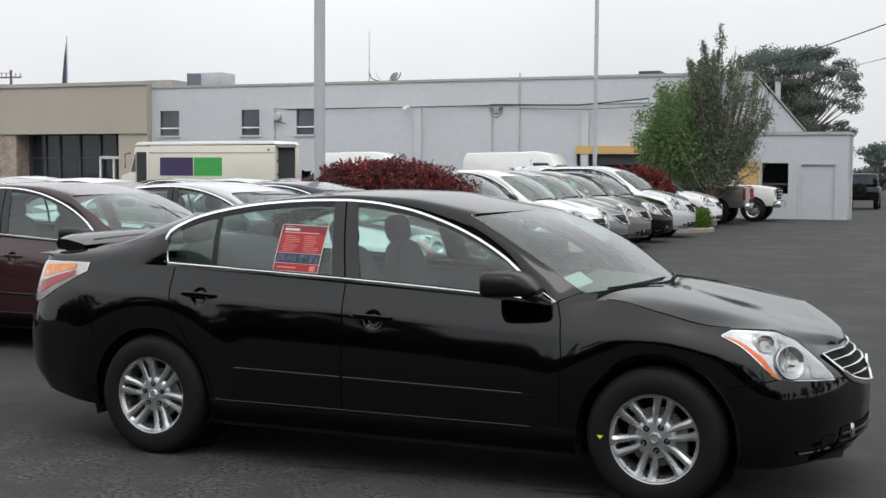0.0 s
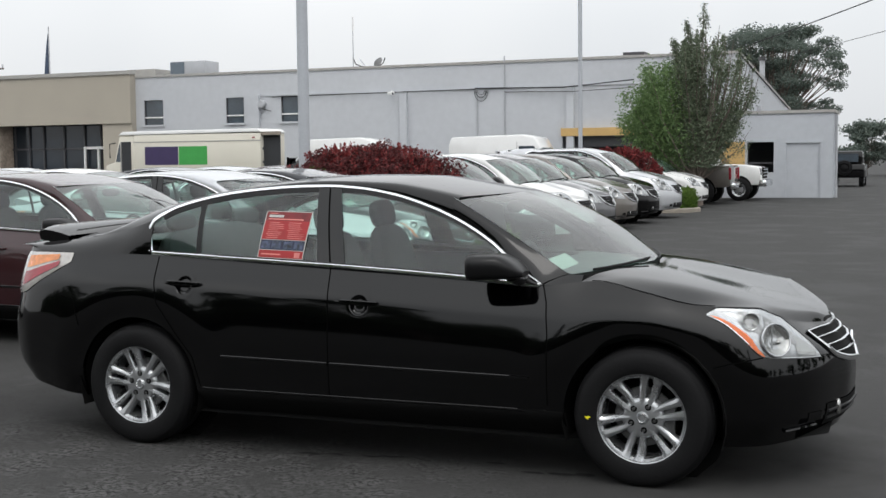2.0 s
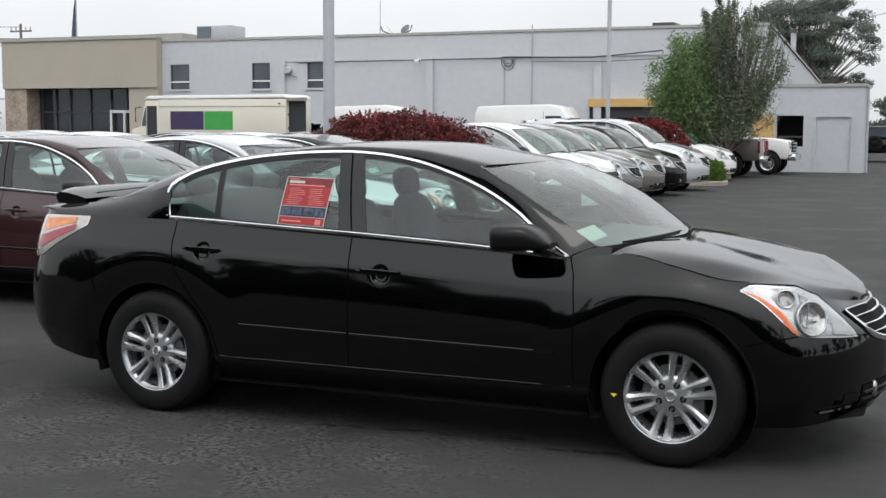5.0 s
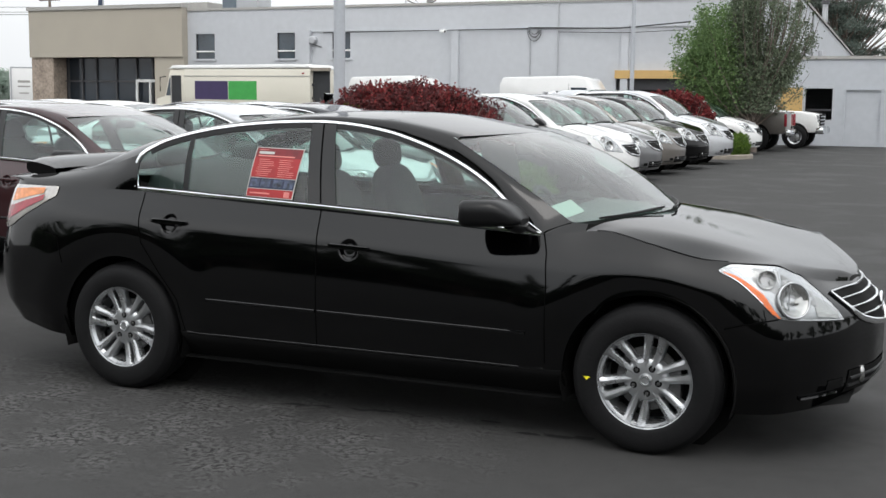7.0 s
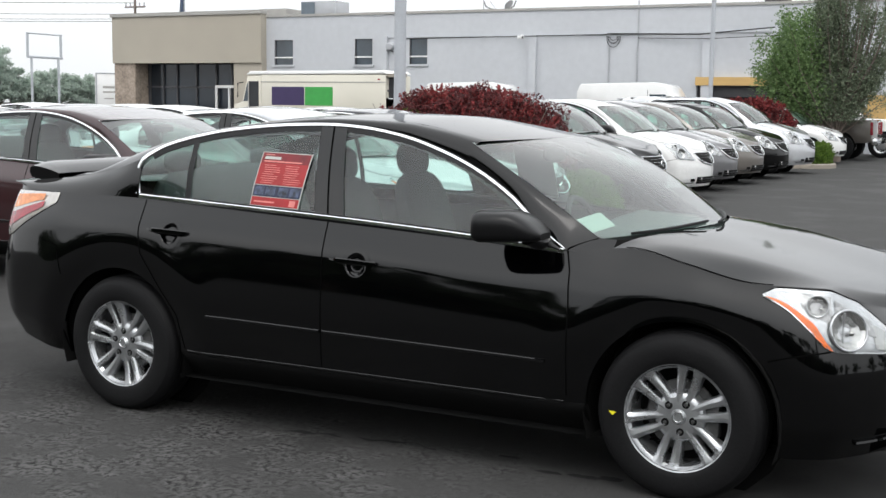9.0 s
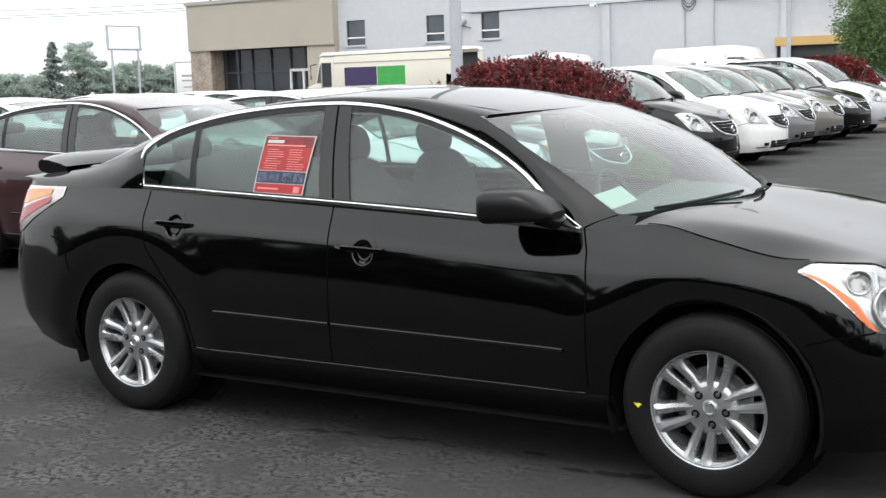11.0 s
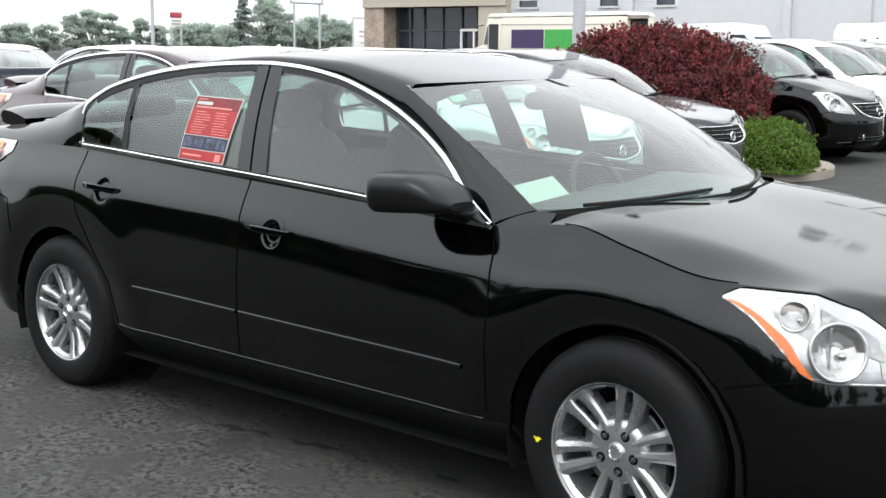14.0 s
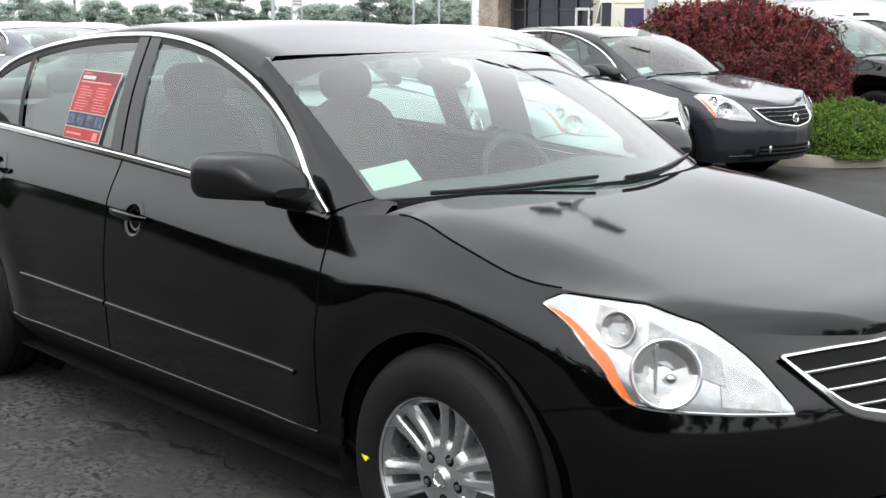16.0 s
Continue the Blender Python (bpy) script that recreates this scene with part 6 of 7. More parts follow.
def broad_tree(name, label, at, height, spread, seed, mat, count=9000, leaf_size=.22, clumps=34, flat=.55, bare=.35, group="", fill=1.0):
    """A trunk, forked limbs and many small clumps of leaves with gaps between."""
    root = thing(name, label, "tree", group, at)
    rng = random.Random(seed)
    h = height
    mesh_part("trunk", *tube_data([(0, 0, -.1), (.05 * h * .1, 0, h * .18), (0, .02 * h, h * bare)], [h * .035, h * .028, h * .022], 10), M_BARK, root, "grey-brown trunk")
    vs, fs, pts, nrm = [], [], [], []
    for k in range(clumps):
        u, r = rng.uniform(0, 2 * math.pi), math.sqrt(rng.random())
        zz = rng.uniform(bare + .12, .97)
        r *= math.sqrt(max(.05, 1 - ((zz - flat) / (1.02 - flat if zz > flat else flat - bare + .05)) ** 2))
        c = Vector((math.cos(u) * r * spread, math.sin(u) * r * spread, zz * h))
        s = Vector((0, 0, h * rng.uniform(bare * .75, bare)))
        b = tube_data([s, s.lerp(c, .45) + Vector((0, 0, h * .03)), c], [h * .008, h * .005, h * .0015], 6)
        n = len(vs)
        vs += b[0]
        fs += [tuple(i + n for i in f) for f in b[1]]
        cr = spread * rng.uniform(.14, .27) * fill * (.75 if clumps > 100 else 1)
        for j in range(count // clumps):
            d = Vector((rng.gauss(0, 1), rng.gauss(0, 1), rng.gauss(0, .6)))
            d = d.normalized() * cr * rng.random() ** (.45 if fill == 1 else .75)
            d.z *= .65
            pts.append(c + d)
            nrm.append(d + Vector((0, 0, .3 * cr)))
    mesh_part("branchwork", vs, fs, M_BARK, root, "forked limbs")
    mesh_part("crown", *leaves_data(pts, nrm, leaf_size, rng), mat, root, "", smooth=False)
    return root


def conifer(label, at, height, spread, seed, count=3500, group="far trees", mat=None):
    root = thing("conifer", label, "tree", group, at)
    rng = random.Random(seed)
    mesh_part("trunk", *tube_data([(0, 0, -.1), (0, 0, height * .98)], [height * .02, .02], 8), M_BARK, root, "straight trunk")
    pts, nrm = [], []
    for k in range(150):
        f = (k + rng.random()) / 150
        z = height * (.10 + .89 * f)
        r = spread * (1 - f) ** .85 * rng.uniform(.55, 1.12) + .12
        u = rng.uniform(0, 2 * math.pi)
        for j in range(count // 150):
            q = rng.random() ** .6
            w = .10 + .10 * r * (1 - q)
            pts.append((math.cos(u) * r * q + rng.gauss(0, w), math.sin(u) * r * q + rng.gauss(0, w), z - .22 * r * q * q + .06 * r * q ** 4 + rng.gauss(0, .09)))
            nrm.append((math.cos(u) * .4, math.sin(u) * .4, .8))
    mesh_part("crown", *leaves_data(pts, nrm, .24, rng), mat or M_CONIFER, root, "", smooth=False)
    return root


broad_tree("tree", "tall broad tree with an open crown behind the building", (-6.9, 80, 0), 10.5, 4.7, 41, M_MIDHAZELEAF, 60000, .085, 190, .64, .30, fill=1.0)
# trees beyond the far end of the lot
FAR = 2.3  # distance along the camera's sight lines, as a multiple of that at x = -60


# spot on the camera's sight line through (-60, yy), to fit its view
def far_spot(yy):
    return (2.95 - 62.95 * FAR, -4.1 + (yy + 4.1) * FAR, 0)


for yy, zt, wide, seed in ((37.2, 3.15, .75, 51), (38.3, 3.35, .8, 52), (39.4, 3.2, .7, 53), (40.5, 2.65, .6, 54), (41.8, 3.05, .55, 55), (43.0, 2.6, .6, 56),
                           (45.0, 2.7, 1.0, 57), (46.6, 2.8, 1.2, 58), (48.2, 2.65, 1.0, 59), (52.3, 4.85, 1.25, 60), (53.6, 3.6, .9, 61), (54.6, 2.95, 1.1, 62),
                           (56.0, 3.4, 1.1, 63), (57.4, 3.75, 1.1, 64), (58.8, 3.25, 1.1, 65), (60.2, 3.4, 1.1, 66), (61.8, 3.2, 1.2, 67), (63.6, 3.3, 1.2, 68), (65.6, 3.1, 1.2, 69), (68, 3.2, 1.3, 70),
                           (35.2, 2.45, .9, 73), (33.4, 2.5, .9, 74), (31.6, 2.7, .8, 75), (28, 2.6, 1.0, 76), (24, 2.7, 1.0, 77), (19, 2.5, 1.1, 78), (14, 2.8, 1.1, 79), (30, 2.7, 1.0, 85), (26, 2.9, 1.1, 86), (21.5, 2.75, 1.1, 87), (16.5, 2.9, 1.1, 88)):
    # height scaled from eye level, so the top keeps its place in view
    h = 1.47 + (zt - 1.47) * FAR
    broad_tree("tree", "green tree paled for haze beyond the far end of the lot", far_spot(yy), h, wide * FAR, seed, M_HAZYLEAF, 13000 if zt > 4 else 6000, .20, 80 if zt > 4 else 34, .45, .06, group="far trees", fill=2.1)
conifer("tall blue-green spruce paled for haze beyond the far end of the lot", far_spot(49.95), 1.47 + 3.35 * FAR, 3.1, 71, 6500, mat=M_HAZESPRUCE)
# trees to the right, past the annex
for x, y, h, seed in ((3, 92, 4.3, 81), (9, 95, 4.8, 82), (-1.5, 96, 4.2, 83), (15, 90, 5.0, 84)):
    broad_tree("tree", "green tree past the annex", (x, y, 0), h, h * .55, seed, M_MIDHAZELEAF, 9000, .13, 40, .5, .12, group="trees past the annex", fill=1.7)
# trees across the road, mirrored in the paint and panes
for i in range(26):
    rng = random.Random(200 + i)
    x = -62 + i * 5.2 + rng.uniform(-1, 1)
    if i % 4 == 2:
        conifer("dark spruce across the road", (x, -44 + rng.uniform(-3, 3), 0), rng.uniform(10.5, 14.5), 3.2, 300 + i, 2600, "trees across the road")
    else:
        h = rng.uniform(8.0, 11.5)
        broad_tree("tree", "leafy tree across the road", (x, -43 + rng.uniform(-3, 3), 0), h, h * .55, 400 + i, M_FARLEAF, 2600, .42, 24, .5, .12, group="trees across the road")
for i in range(11):
    rng = random.Random(600 + i)
    h = rng.uniform(4.5, 7.5)
    broad_tree("tree", "leafy tree along the side street", (52 + rng.uniform(-3, 3), -38 + i * 8.5, 0), h, h * .6, 620 + i, M_FARLEAF, 2200, .45, 22, .5, .12, group="trees along the side street")
def woods(x0, x1, y, h, seed, count):
    """A continuous belt of undergrowth and young trees with an uneven top."""
    rng = random.Random(seed)
    pts, nrm = [], []
    for _ in range(count):
        x = rng.uniform(x0, x1)
        top = h * (.78 + .30 * noise.noise(Vector((x * .11, seed, 0))) + .14 * noise.noise(Vector((x * .45, seed, 3))))
        pts.append((x, y + rng.gauss(0, 1.0), top * rng.random() ** .7))
        nrm.append((0, 1, .4))
    o = mesh_part("woodland_belt", *leaves_data(pts, nrm, 1.15, rng), M_FARLEAF, smooth=False)
    return tagged(o, "dense belt of trees across the road", "trees", kind="stuff")


woods(-95, 75, -49, 9.0, 77, 26000)
verge = mesh_part("verge", [(-120, -47.5, .03), (60, -47.5, .03), (60, -39, .03), (-120, -39, .03)], [(0, 1, 2, 3)], M_GRASS, smooth=False)
tagged(verge, "mown grass verge under the trees", "grass", kind="structure")

# ---- poles, wires and signs ----
def lot_lamp(label, x, y, top, r, heads):
    root = thing("lamp_post", label, "lamp post", "lot lamp posts", (x, y, 0))
    mesh_part("footing", *turned(lathe_data([(0, .55), (.24, .55), (.26, .53), (.27, 0)], 20), Matrix.Rotation(radians(90), 4, "X")), M_KERB, root, "round concrete footing")
    tube("post", [(0, 0, .45), (0, 0, top * .5), (0, 0, top)], [r, r * .98, r * .92], M_POLE, root, "grey painted steel post", 20)
    for a in heads:
        d = Vector((math.cos(radians(a)), math.sin(radians(a)), 0))
        arm = tube("arm", [(0, 0, top - .12), tuple(d * .35 + Vector((0, 0, top - .02))), tuple(d * .55 + Vector((0, 0, top)))], .035, M_FRAME, root)
        bm = box_bm(.5, 1.15, -.22, .22, top - .08, top + .14, .04)
        bmesh.ops.rotate(bm, verts=bm.verts[:], cent=(0, 0, 0), matrix=Matrix.Rotation(radians(a), 3, "Z"))
        hd = part("lamp_head", bm, M_FRAME, root, "dark shoebox lamp head")
        bm = box_bm(.56, 1.08, -.17, .17, top - .095, top - .08)
        bmesh.ops.rotate(bm, verts=bm.verts[:], cent=(0, 0, 0), matrix=Matrix.Rotation(radians(a), 3, "Z"))
        part("lens", bm, M_TRIMLIGHT, hd)
    return root


lot_lamp("tall grey lamp post rising out of the red hedge", -5.98, 9.8, 6.6, .085, (20, 140, 260))
lot_lamp("slim grey lamp post beyond the minivan", -7.15, 30.0, 9.5, .065, (0, 180))
lot_lamp("distant pale lamp post with twin heads", -72.5, 52.2, 8.0, .13, (60, 240))


def wire(label, points, r=.02, sag=.0):
    pts = []
    a, b = Vector(points[0]), Vector(points[1])
    for k in np.linspace(0, 1, 14):
        p = a.lerp(b, k)
        p.z -= sag * 4 * k * (1 - k)
        pts.append(tuple(p))
    o = tube("overhead_wire", pts, r, M_CABLE, None, "", 6)
    return tagged(o, label, "cable", "overhead wires")


upole = thing("utility_pole", "wooden utility pole with a crossarm behind the showroom", "utility pole", at=(-69.4, 75, 0))
tube("pole", [(0, 0, 0), (0, 0, 10.1)], [.16, .11], M_BARK, upole)
tube("crossarm", [(-1.1, 0, 9.5), (1.1, 0, 9.5)], .07, M_BARK, upole)
for x in (-1.0, -.5, .5, 1.0):
    tube("insulator", [(x, 0, 9.55), (x, 0, 9.85)], .06, M_GALV, upole)
upole2 = thing("utility_pole", "wooden utility pole far along the road", "utility pole", at=(-150, 76, 0))
tube("pole", [(0, 0, 0), (0, 0, 14.4)], [.18, .12], M_BARK, upole2)
tube("crossarm", [(0, -1.1, 13.6), (0, 1.1, 13.6)], .07, M_BARK, upole2)
for z0, z1 in ((13.9, 9.85), (12.6, 8.9), (11.6, 8.3), (11.9, 8.5)):
    wire("black overhead wire along the road", [(-150, 76, z0), (-69.4, 75, z1)], .022, .5)
upole3 = thing("utility_pole", "wooden utility pole past the annex", "utility pole", at=(14, 58, 0))
tube("pole", [(0, 0, 0), (0, 0, 14.6)], [.17, .12], M_BARK, upole3)
for z0, z1 in ((14.3, 7.7), (11.0, 6.6)):
    wire("black overhead wire into the tall tree", [(14, 58, z0 + .3), (-6.0, 62, z1)], .03 if z0 > 12 else .014, .3)

# empty sign frame and a small red-topped sign at the road
sgn = thing("sign_frame", "tall empty steel sign frame on two posts", "sign", at=(-75.3, 68.65, 0))
for y in (0, 3.7):
    tube("post", [(0, .35 + y * .81, 0), (0, .35 + y * .81, 5.2)], .10, M_POLE, sgn)
    tube("frame_side", [(0, y - .05, 5.05), (0, y - .05, 7.1)], .11, M_POLE, sgn)
tube("frame_bar", [(0, -.1, 5.12), (0, 3.8, 5.12)], .10, M_POLE, sgn)
tube("frame_bar", [(0, -.1, 7.05), (0, 3.8, 7.05)], .06, M_POLE, sgn)
rs = thing("road_sign", "small white roadside sign with a red top", "sign", at=(-78.5, 58.95, 0))
box("sign_face", -.05, .05, -.56, .56, 2.9, 4.0, M_WHITE, rs, "white sign face with grey bars", .03)
box("sign_top", -.06, .06, -.56, .56, 3.6, 4.05, M_REDBAR, rs, "red upper band", .02)
for z in (3.05, 3.3):
    box("lettering_bar", .05, .065, -.45, .45, z, z + .12, M_TANTRIM, rs)
for y in (-.5, .5):
    tube("post", [(0, y, 0), (0, y, 2.9)], .07, M_POLE, rs)

# box truck on the road, mostly behind the showroom
btruck = thing("box_truck", "white box truck with dark red lettering bars on its side", "truck", at=(-66.1, 67.0, 0), turn=46.0)
box("cargo_box", -.15, 7.2, 0, 2.3, .95, 3.75, M_WHITE, btruck, "white cargo box with rails", .03)
for z in (.95, 3.66):
    box("side_rail", -.17, 7.22, -.02, 0, z, z + .09, M_GALV, btruck)
box("corner_post", -.18, -.08, -.03, .05, .95, 3.75, M_GALV, btruck)
for a, b, z0, z1, mt in ((.35, 1.25, 2.55, 2.72, M_TANTRIM), (.35, 1.25, 2.2, 2.32, M_TANTRIM), (.45, 1.15, 1.7, 1.8, M_TANTRIM), (2.2, 5.3, 3.1, 3.35, M_REDBAR), (2.2, 5.3, 2.68, 2.92, M_REDBAR), (2.9, 4.8, 2.12, 2.32, M_FRAME)):
    box("lettering_bar", a, b, -.012, 0, z0, z1, mt, btruck, "lettering as a plain bar")
box("side_door", 5.75, 6.6, -.014, 0, 1.05, 3.1, M_GALV, btruck, "side door outline")
profile_body("cab", [(7.3, .6), (7.3, 2.7), (8.3, 2.7), (8.75, 1.75), (9.5, 1.5), (9.6, .6)], .15, 2.15, M_WHITE, btruck, "", .06)
profile_body("side_window", [(7.6, 1.75), (7.6, 2.45), (8.2, 2.45), (8.55, 1.75)], .13, .16, M_WINGLASS, btruck, "", 0)
wheel_set(btruck, [(x, y) for x in (1.6, 8.6) for y in (.15, 2.15)], .45, .28)

# ---- on the building ----
fl = thing("flagpole", "thin flagpole with a furled dark flag", "flagpole", at=(-43.45, 50.2, 6.0))
tube("pole", [(0, 0, 0), (0, 0, 3.3)], [.05, .03], M_GALV, fl)
fv, ff = tube_data([(-.02, 0, 2.9), (-.10, .03, 2.2), (-.14, 0, 1.3), (-.2, .02, .55)], [.03, .09, .13, .16], 10)
mesh_part("flag", fv, ff, surf("dark_blue_cloth", (0.05, 0.07, 0.11), 0.9, var=.3, scale=5), fl, "furled dark blue flag")
an = thing("roof_antenna", "thin whip antenna on the roof", "antenna", at=(-24.25, 49.8, 6.0))
tube("mast", [(0, 0, 0), (0, 0, 2.75)], [.03, .015], M_GALV, an)
tube("tip", [(0, 0, 2.1), (0, 0, 2.8)], .045, M_WHITE, an)
for x, lean in ((-23.85, -1), (-22.95, 1)):
    ds = thing("satellite_dish", "grey satellite dish seen from the side on the roof", "dish", "roof dishes", (x, 50, 6.0))
    tube("mast", [(0, 0, 0), (0, 0, .35)], .05, M_FRAME, ds)
    A = [[(r * math.cos(t), .35 * r * r, r * math.sin(t)) for r in np.linspace(0, .27, 5)] for t in np.linspace(0, 2 * math.pi, 21)]
    o = mesh_part("dish", *turned(grid_data(A), Matrix.Translation((0, 0, .5)) @ Matrix.Rotation(radians(75 * lean), 4, "Z") @ Matrix.Rotation(radians(38), 4, "X")), M_GALV, ds)
    tube("feed_arm", [(0, 0, .30), (.32 * lean, -.1, .45), (.42 * lean, -.12, .70)], .03, M_FRAME, ds)
wc = thing("wall_cable", "dark cable run clipped along the white wall", "cable")
tube("run", [(-28.5, FY - .06, 4.87), (-21.3, FY - .26, 4.90), (-17.4, FY - .08, 4.93)], .018, M_CABLE, wc)
tube("run", [(-17.4, FY - .08, 4.97), (-13.0, FY - .3, 4.86), (-9.6, FY - .5, 5.1)], .03, M_CABLE, wc)
tube("run", [(-15.9, FY - .08, 4.75), (-12.5, FY - .3, 4.66), (-9.6, FY - .5, 4.75)], .016, M_CABLE, wc)
for k in range(4):
    r = .15 + .045 * k
    tube("loop", [(-17.1 + r * math.cos(t) * 1.2, FY - .07, 4.85 + r * min(0, math.sin(t)) * (1.3 + .5 * (k % 2))) for t in np.linspace(-math.pi, 0, 12)], .014, M_CABLE, wc)
for x, z0, z1 in ((-17.3, 0, 4.95), (-15.92, 0, 6.45)):
    o = tube("conduit", [(x, FY - .05, z0), (x, FY - .05, z1)], .03, M_GALV)
    tagged(o, "grey conduit up the white wall", "pipe", "wall conduits")
sc = thing("security_camera", "small white security camera on the wall", "camera", at=(-21.7, 48.7, 4.9))
tube("bracket", [(0, .3, .05), (0, .05, .05)], .025, M_WHITE, sc)
box("housing", -.16, .16, -.1, .06, -.12, .02, M_WHITE, sc, "", .02)
box("lens", .1, .17, -.12, -.1, -.12, -.02, M_FRAME, sc)
vf = thing("wall_fan", "round grey vent fan between two windows", "vent", at=(-29.05, 48.85, 4.5))
mesh_part("housing", *lathe_data([(0, -.12), (.16, -.12), (.22, -.05), (.22, .15)], 20), M_GALV, vf)
tube("stay", [(0, -.05, -.2), (.5, .1, -.35)], .02, M_FRAME, vf)
st = thing("flue", "grey flue pipe on the sloping roof edge", "pipe", at=(-5.3, 60, 0))
tube("pipe", [(0, 0, 4.4), (0, 0, 6.6)], .14, M_GALV, st)
tube("cap", [(0, 0, 6.6), (0, 0, 6.8)], .2, M_FRAME, st)

# ---- papers and marks on the cars ----
M_RED = surf("red_print", (0.31, 0.012, 0.014), 0.45, var=0.12, scale=8)
M_PAPER = surf("white_paper", (0.44, 0.45, 0.43), 0.6, var=0.04)
M_PRINTDARK = surf("dark_print", (0.015, 0.02, 0.05), 0.5, var=0.5, scale=22, fine=60)
M_DARKRED = surf("dark_red_print", (0.15, 0.006, 0.010), 0.45, var=0.25, scale=8)
M_PINK = surf("pale_print", (0.62, 0.20, 0.18), 0.6, var=0.1)


def pane_sheet(u0, u1, v0, v1, off):
    """A rectangle of the leaflet on the rear door's glass, in shares of its width and height."""
    A = []
    for u in np.linspace(u0, u1, 5):
        A.append([pane_at((-.671 + .270 * u) + .018 * v, 1.022 + .008 * (1 - u) + .243 * v, off) for v in np.linspace(v0, v1, 7)])
    return grid_data(A)


leaflet = thing("leaflet", "red printed leaflet taped to the rear door window", "poster")
mesh_part("sheet", *pane_sheet(0, 1, 0, 1, .0015), M_PAPER, leaflet)
mesh_part("red_field", *pane_sheet(.02, .98, .40, .80, .0028), M_RED, leaflet)
mesh_part("title_field", *pane_sheet(.02, .98, .80, .985, .0028), M_DARKRED, leaflet, "dark red title band")
mesh_part("red_field", *pane_sheet(.02, .98, .015, .17, .0028), M_RED, leaflet)
mesh_part("picture_strip", *pane_sheet(.02, .98, .185, .385, .0028), M_PRINTDARK, leaflet, "dark blue photographs")
mesh_part("title_bar", *pane_sheet(.08, .40, .865, .915, .0040), M_PAPER, leaflet)
mesh_part("title_bar", *pane_sheet(.08, .26, .94, .955, .0040), M_PINK, leaflet)
mesh_part("title_bar", *pane_sheet(.08, .84, .815, .84, .0040), M_PINK, leaflet)
rng = random.Random(17)
for k in range(9):
    v = .43 + .040 * k
    for u0, u1 in ((.10, .48), (.54, .93)):
        a, b = u0 + rng.uniform(0, .04), u1 - rng.uniform(0, .14)
        mesh_part("text_bar", *pane_sheet(a, b, v, v + .011, .0040), M_PINK, leaflet)
mesh_part("stamp", *pane_sheet(.80, .92, .03, .14, .0040), M_PINK, leaflet)
mesh_part("footer_bar", *pane_sheet(.08, .5, .07, .10, .0040), M_PINK, leaflet)
M_PHOTO = surf("blue_photo", (.05, .065, .11), .5, var=.8, scale=34)
for a, b in ((.05, .24), (.27, .47), (.53, .72), (.76, .95)):
    mesh_part("photograph", *pane_sheet(a, b, .21, .36, .0040), M_PHOTO, leaflet)


def screen_paper(owner, a0, a1, b0, b1, label):
    o = thing("dash_paper", label, "paper", "windscreen papers")
    o.matrix_world = owner.matrix_world.copy()
    A = [[ws_point(a0 + (a1 - a0) * u, b0 + .04 * u + (b1 - b0 - .005 * u) * v) + np.array((-.03, 0, -.02)) for v in np.linspace(0, 1, 4)] for u in np.linspace(0, 1, 5)]
    mesh_part("sheet", *grid_data(A), M_PAPER, o)
    return o


bpy.context.view_layer.update()
screen_paper(black_sedan, -.955, -.785, .08, .205, "white paper behind the windscreen of the black sedan")
for c in list(scene.objects):
    if c.parent is None and c.name.startswith("sedan.") and c.location.x > -6 and c is not black_sedan:
        screen_paper(c, -.93, -.77, .08, .2, "white paper behind a parked sedan's windscreen")
price = thing("price_sheet", "white price sheet inside the far front window", "paper")
mesh_part("sheet", *grid_data([[(x, -side_patch(x, v)[1] - .012, side_patch(x, v)[2]) for v in np.linspace(.12, .82, 5)] for x in np.linspace(-.02, .20, 4)]), M_PAPER, price)
chk = thing("tyre_mark", "yellow paint dab on the front tyre", "paint mark")
mesh_part("dab", [(x - .012, y, z - .010) for x, y, z in ((1.132, -.8868, .336), (1.142, -.8868, .324), (1.150, -.8868, .318), (1.156, -.8868, .328), (1.165, -.8866, .330), (1.155, -.8868, .336), (1.146, -.8868, .334))], [(0, 1, 2, 3, 4, 5, 6)],
          surf("yellow_paint", (0.80, 0.72, 0.02), 0.5), chk, smooth=False)

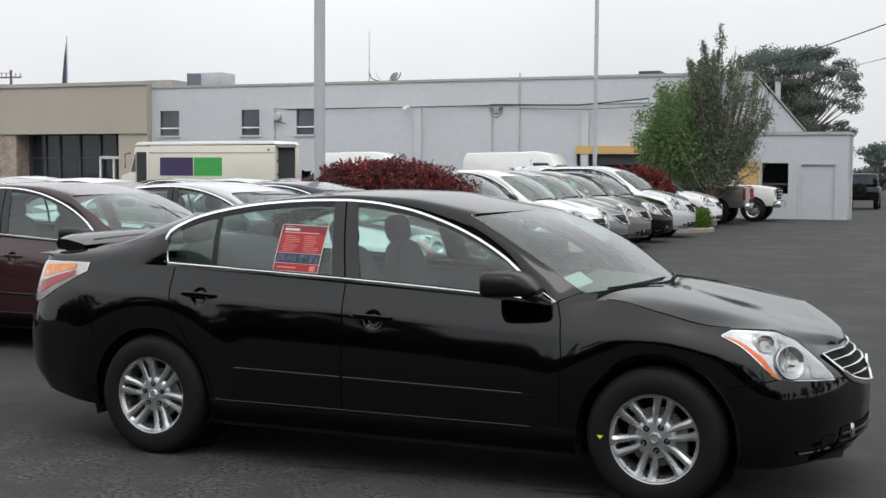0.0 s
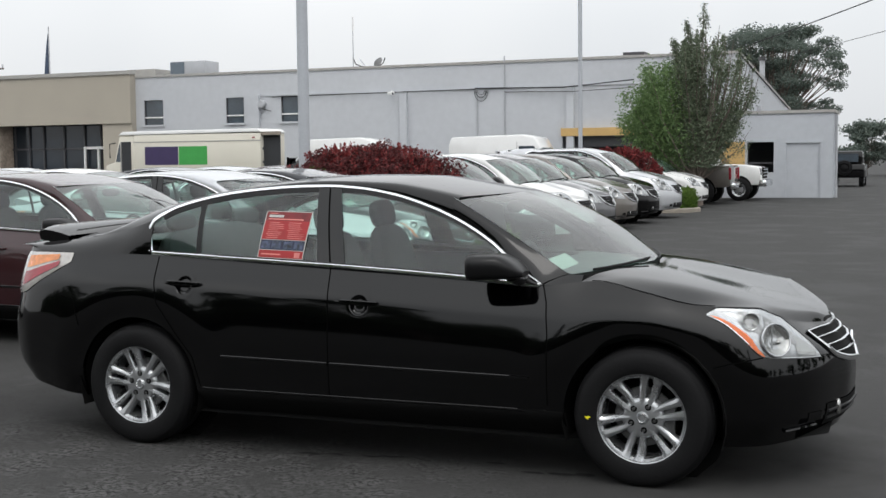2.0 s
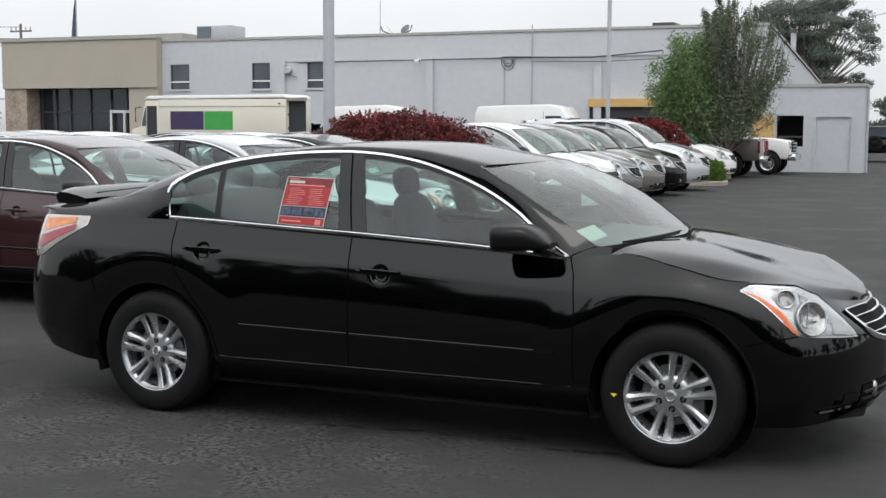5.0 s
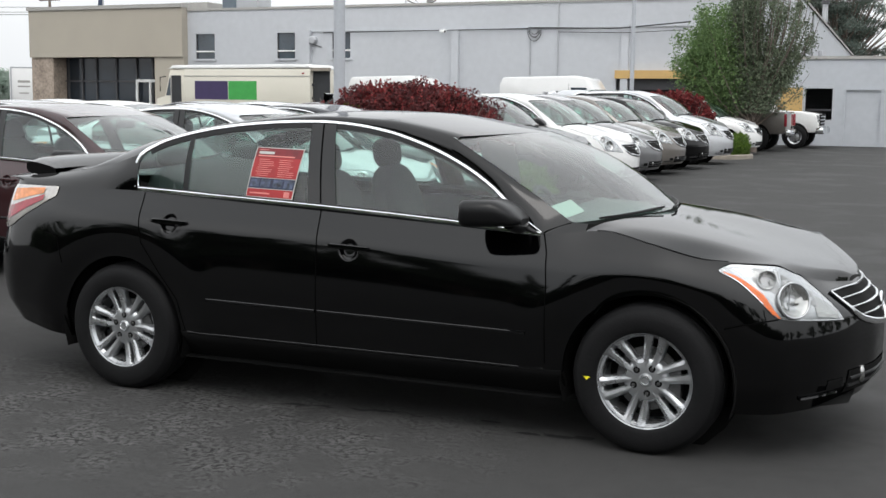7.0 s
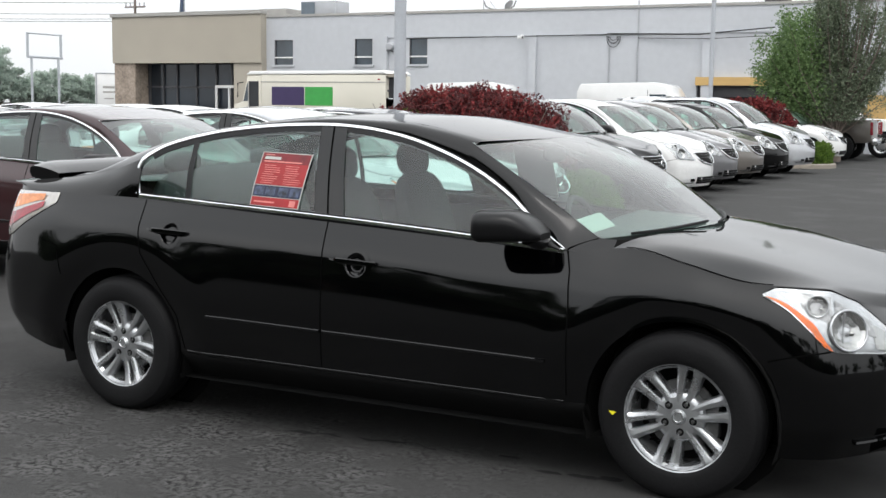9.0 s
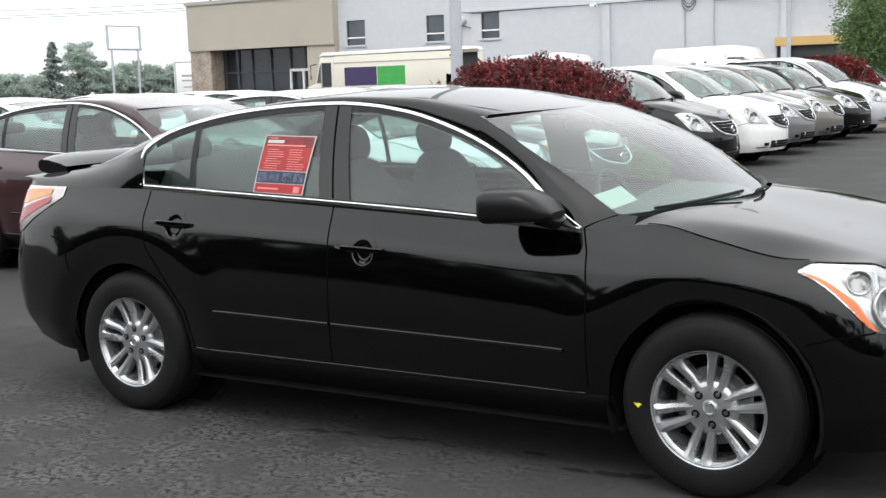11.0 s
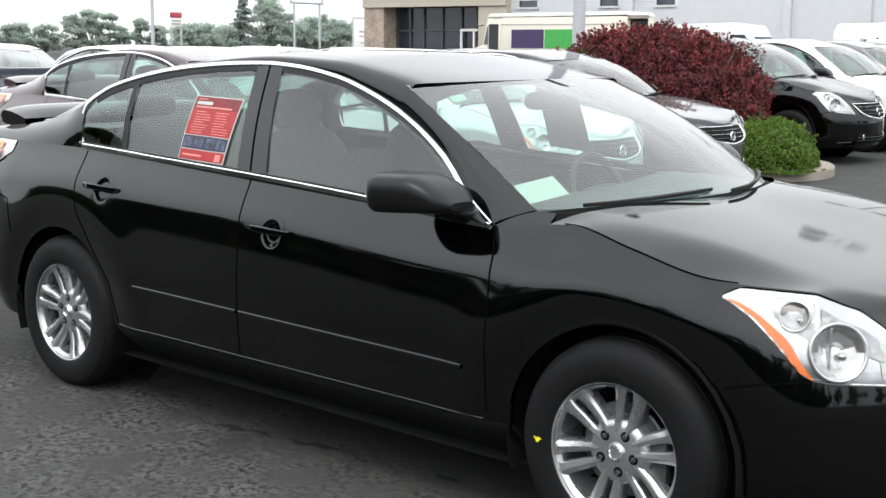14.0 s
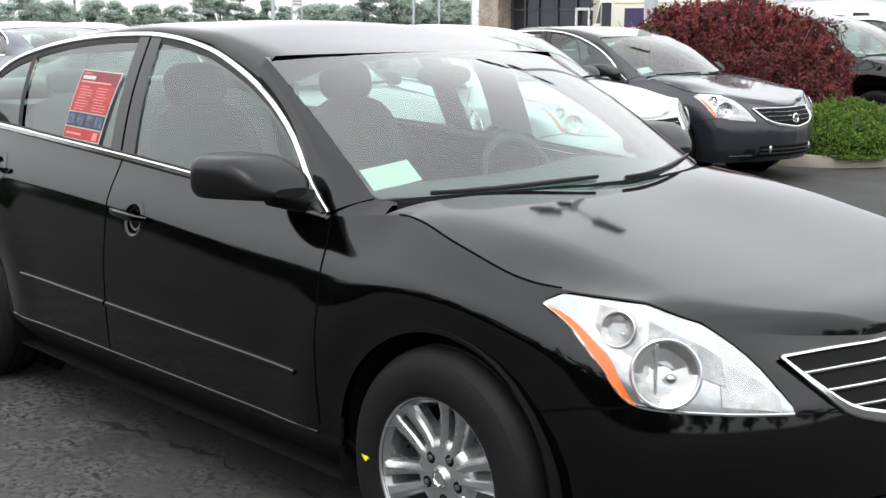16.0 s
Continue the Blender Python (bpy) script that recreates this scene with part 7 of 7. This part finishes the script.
# ---- marks on the asphalt ----
def ground_patch(name, label, cx, cy, rx, ry, mat, seed, z=.004, turn=0.0, n=56, rough=.35):
    rng = random.Random(seed)
    vs = [(cx, cy, z)]
    for k in range(n):
        t = 2 * math.pi * k / n
        q = 1 + rough * noise.noise(Vector((math.cos(t) * 2.4, math.sin(t) * 2.4, seed * 3.1))) + rough * .5 * rng.uniform(-1, 1)
        a, b = rx * q * math.cos(t), ry * q * math.sin(t)
        vs.append((cx + a * math.cos(turn) - b * math.sin(turn), cy + a * math.sin(turn) + b * math.cos(turn), z))
    o = mesh_part(name, vs, [(0, 1 + k, 1 + (k + 1) % n) for k in range(n)], mat, smooth=False)
    return tagged(o, label, "ground", kind="structure")


def crack(pts, width, seed, gap=.25):
    """A broken tar line: short uneven blots along a path."""
    rng = random.Random(seed)
    vs, fs, run = [], [], 0
    for (x0, y0), (x1, y1) in zip(pts, pts[1:]):
        n = max(4, int(math.hypot(x1 - x0, y1 - y0) / .022))
        for k in range(n):
            x, y = x0 + (x1 - x0) * k / n, y0 + (y1 - y0) * k / n
            w = width * (.08 + 1.25 * max(0, noise.noise(Vector((x * 9, y * 9, seed))) + .25))
            j = .035 * noise.noise(Vector((x * 11, seed, y * 11)))
            if noise.noise(Vector((x * 3.3, seed * 2.0, 1))) < -gap:
                run = 0
                continue
            vs += [(x, y + j + w * rng.uniform(.6, 1.3), .004), (x, y + j - w * rng.uniform(.6, 1.3), .004)]
            if run:
                m = len(vs)
                fs.append((m - 4, m - 3, m - 1, m - 2))
            run += 1
    o = mesh_part("crack", vs, fs, M_SEAM2, smooth=False)
    return tagged(o, "dark broken tar line in the asphalt", "ground", kind="structure")


M_SEAM2 = surf("crack_tar", (0.016, 0.016, 0.016), 0.9, var=.3, scale=20, spec=0.15)
crack([(-.72, -.815), (-.45, -.80), (-.15, -.745), (.13, -.70), (.30, -.72)], .024, 4, .10)
for x, y, rx, ry, seed in ((.83, -.78, .055, .018, 31), (.98, -.765, .075, .022, 32), (1.09, -.74, .05, .03, 33), (.60, -.66, .05, .015, 34)):
    ground_patch("oil_stain", "small dark oil stain on the asphalt", x, y, rx, ry, M_SEAM2, seed, rough=.3)
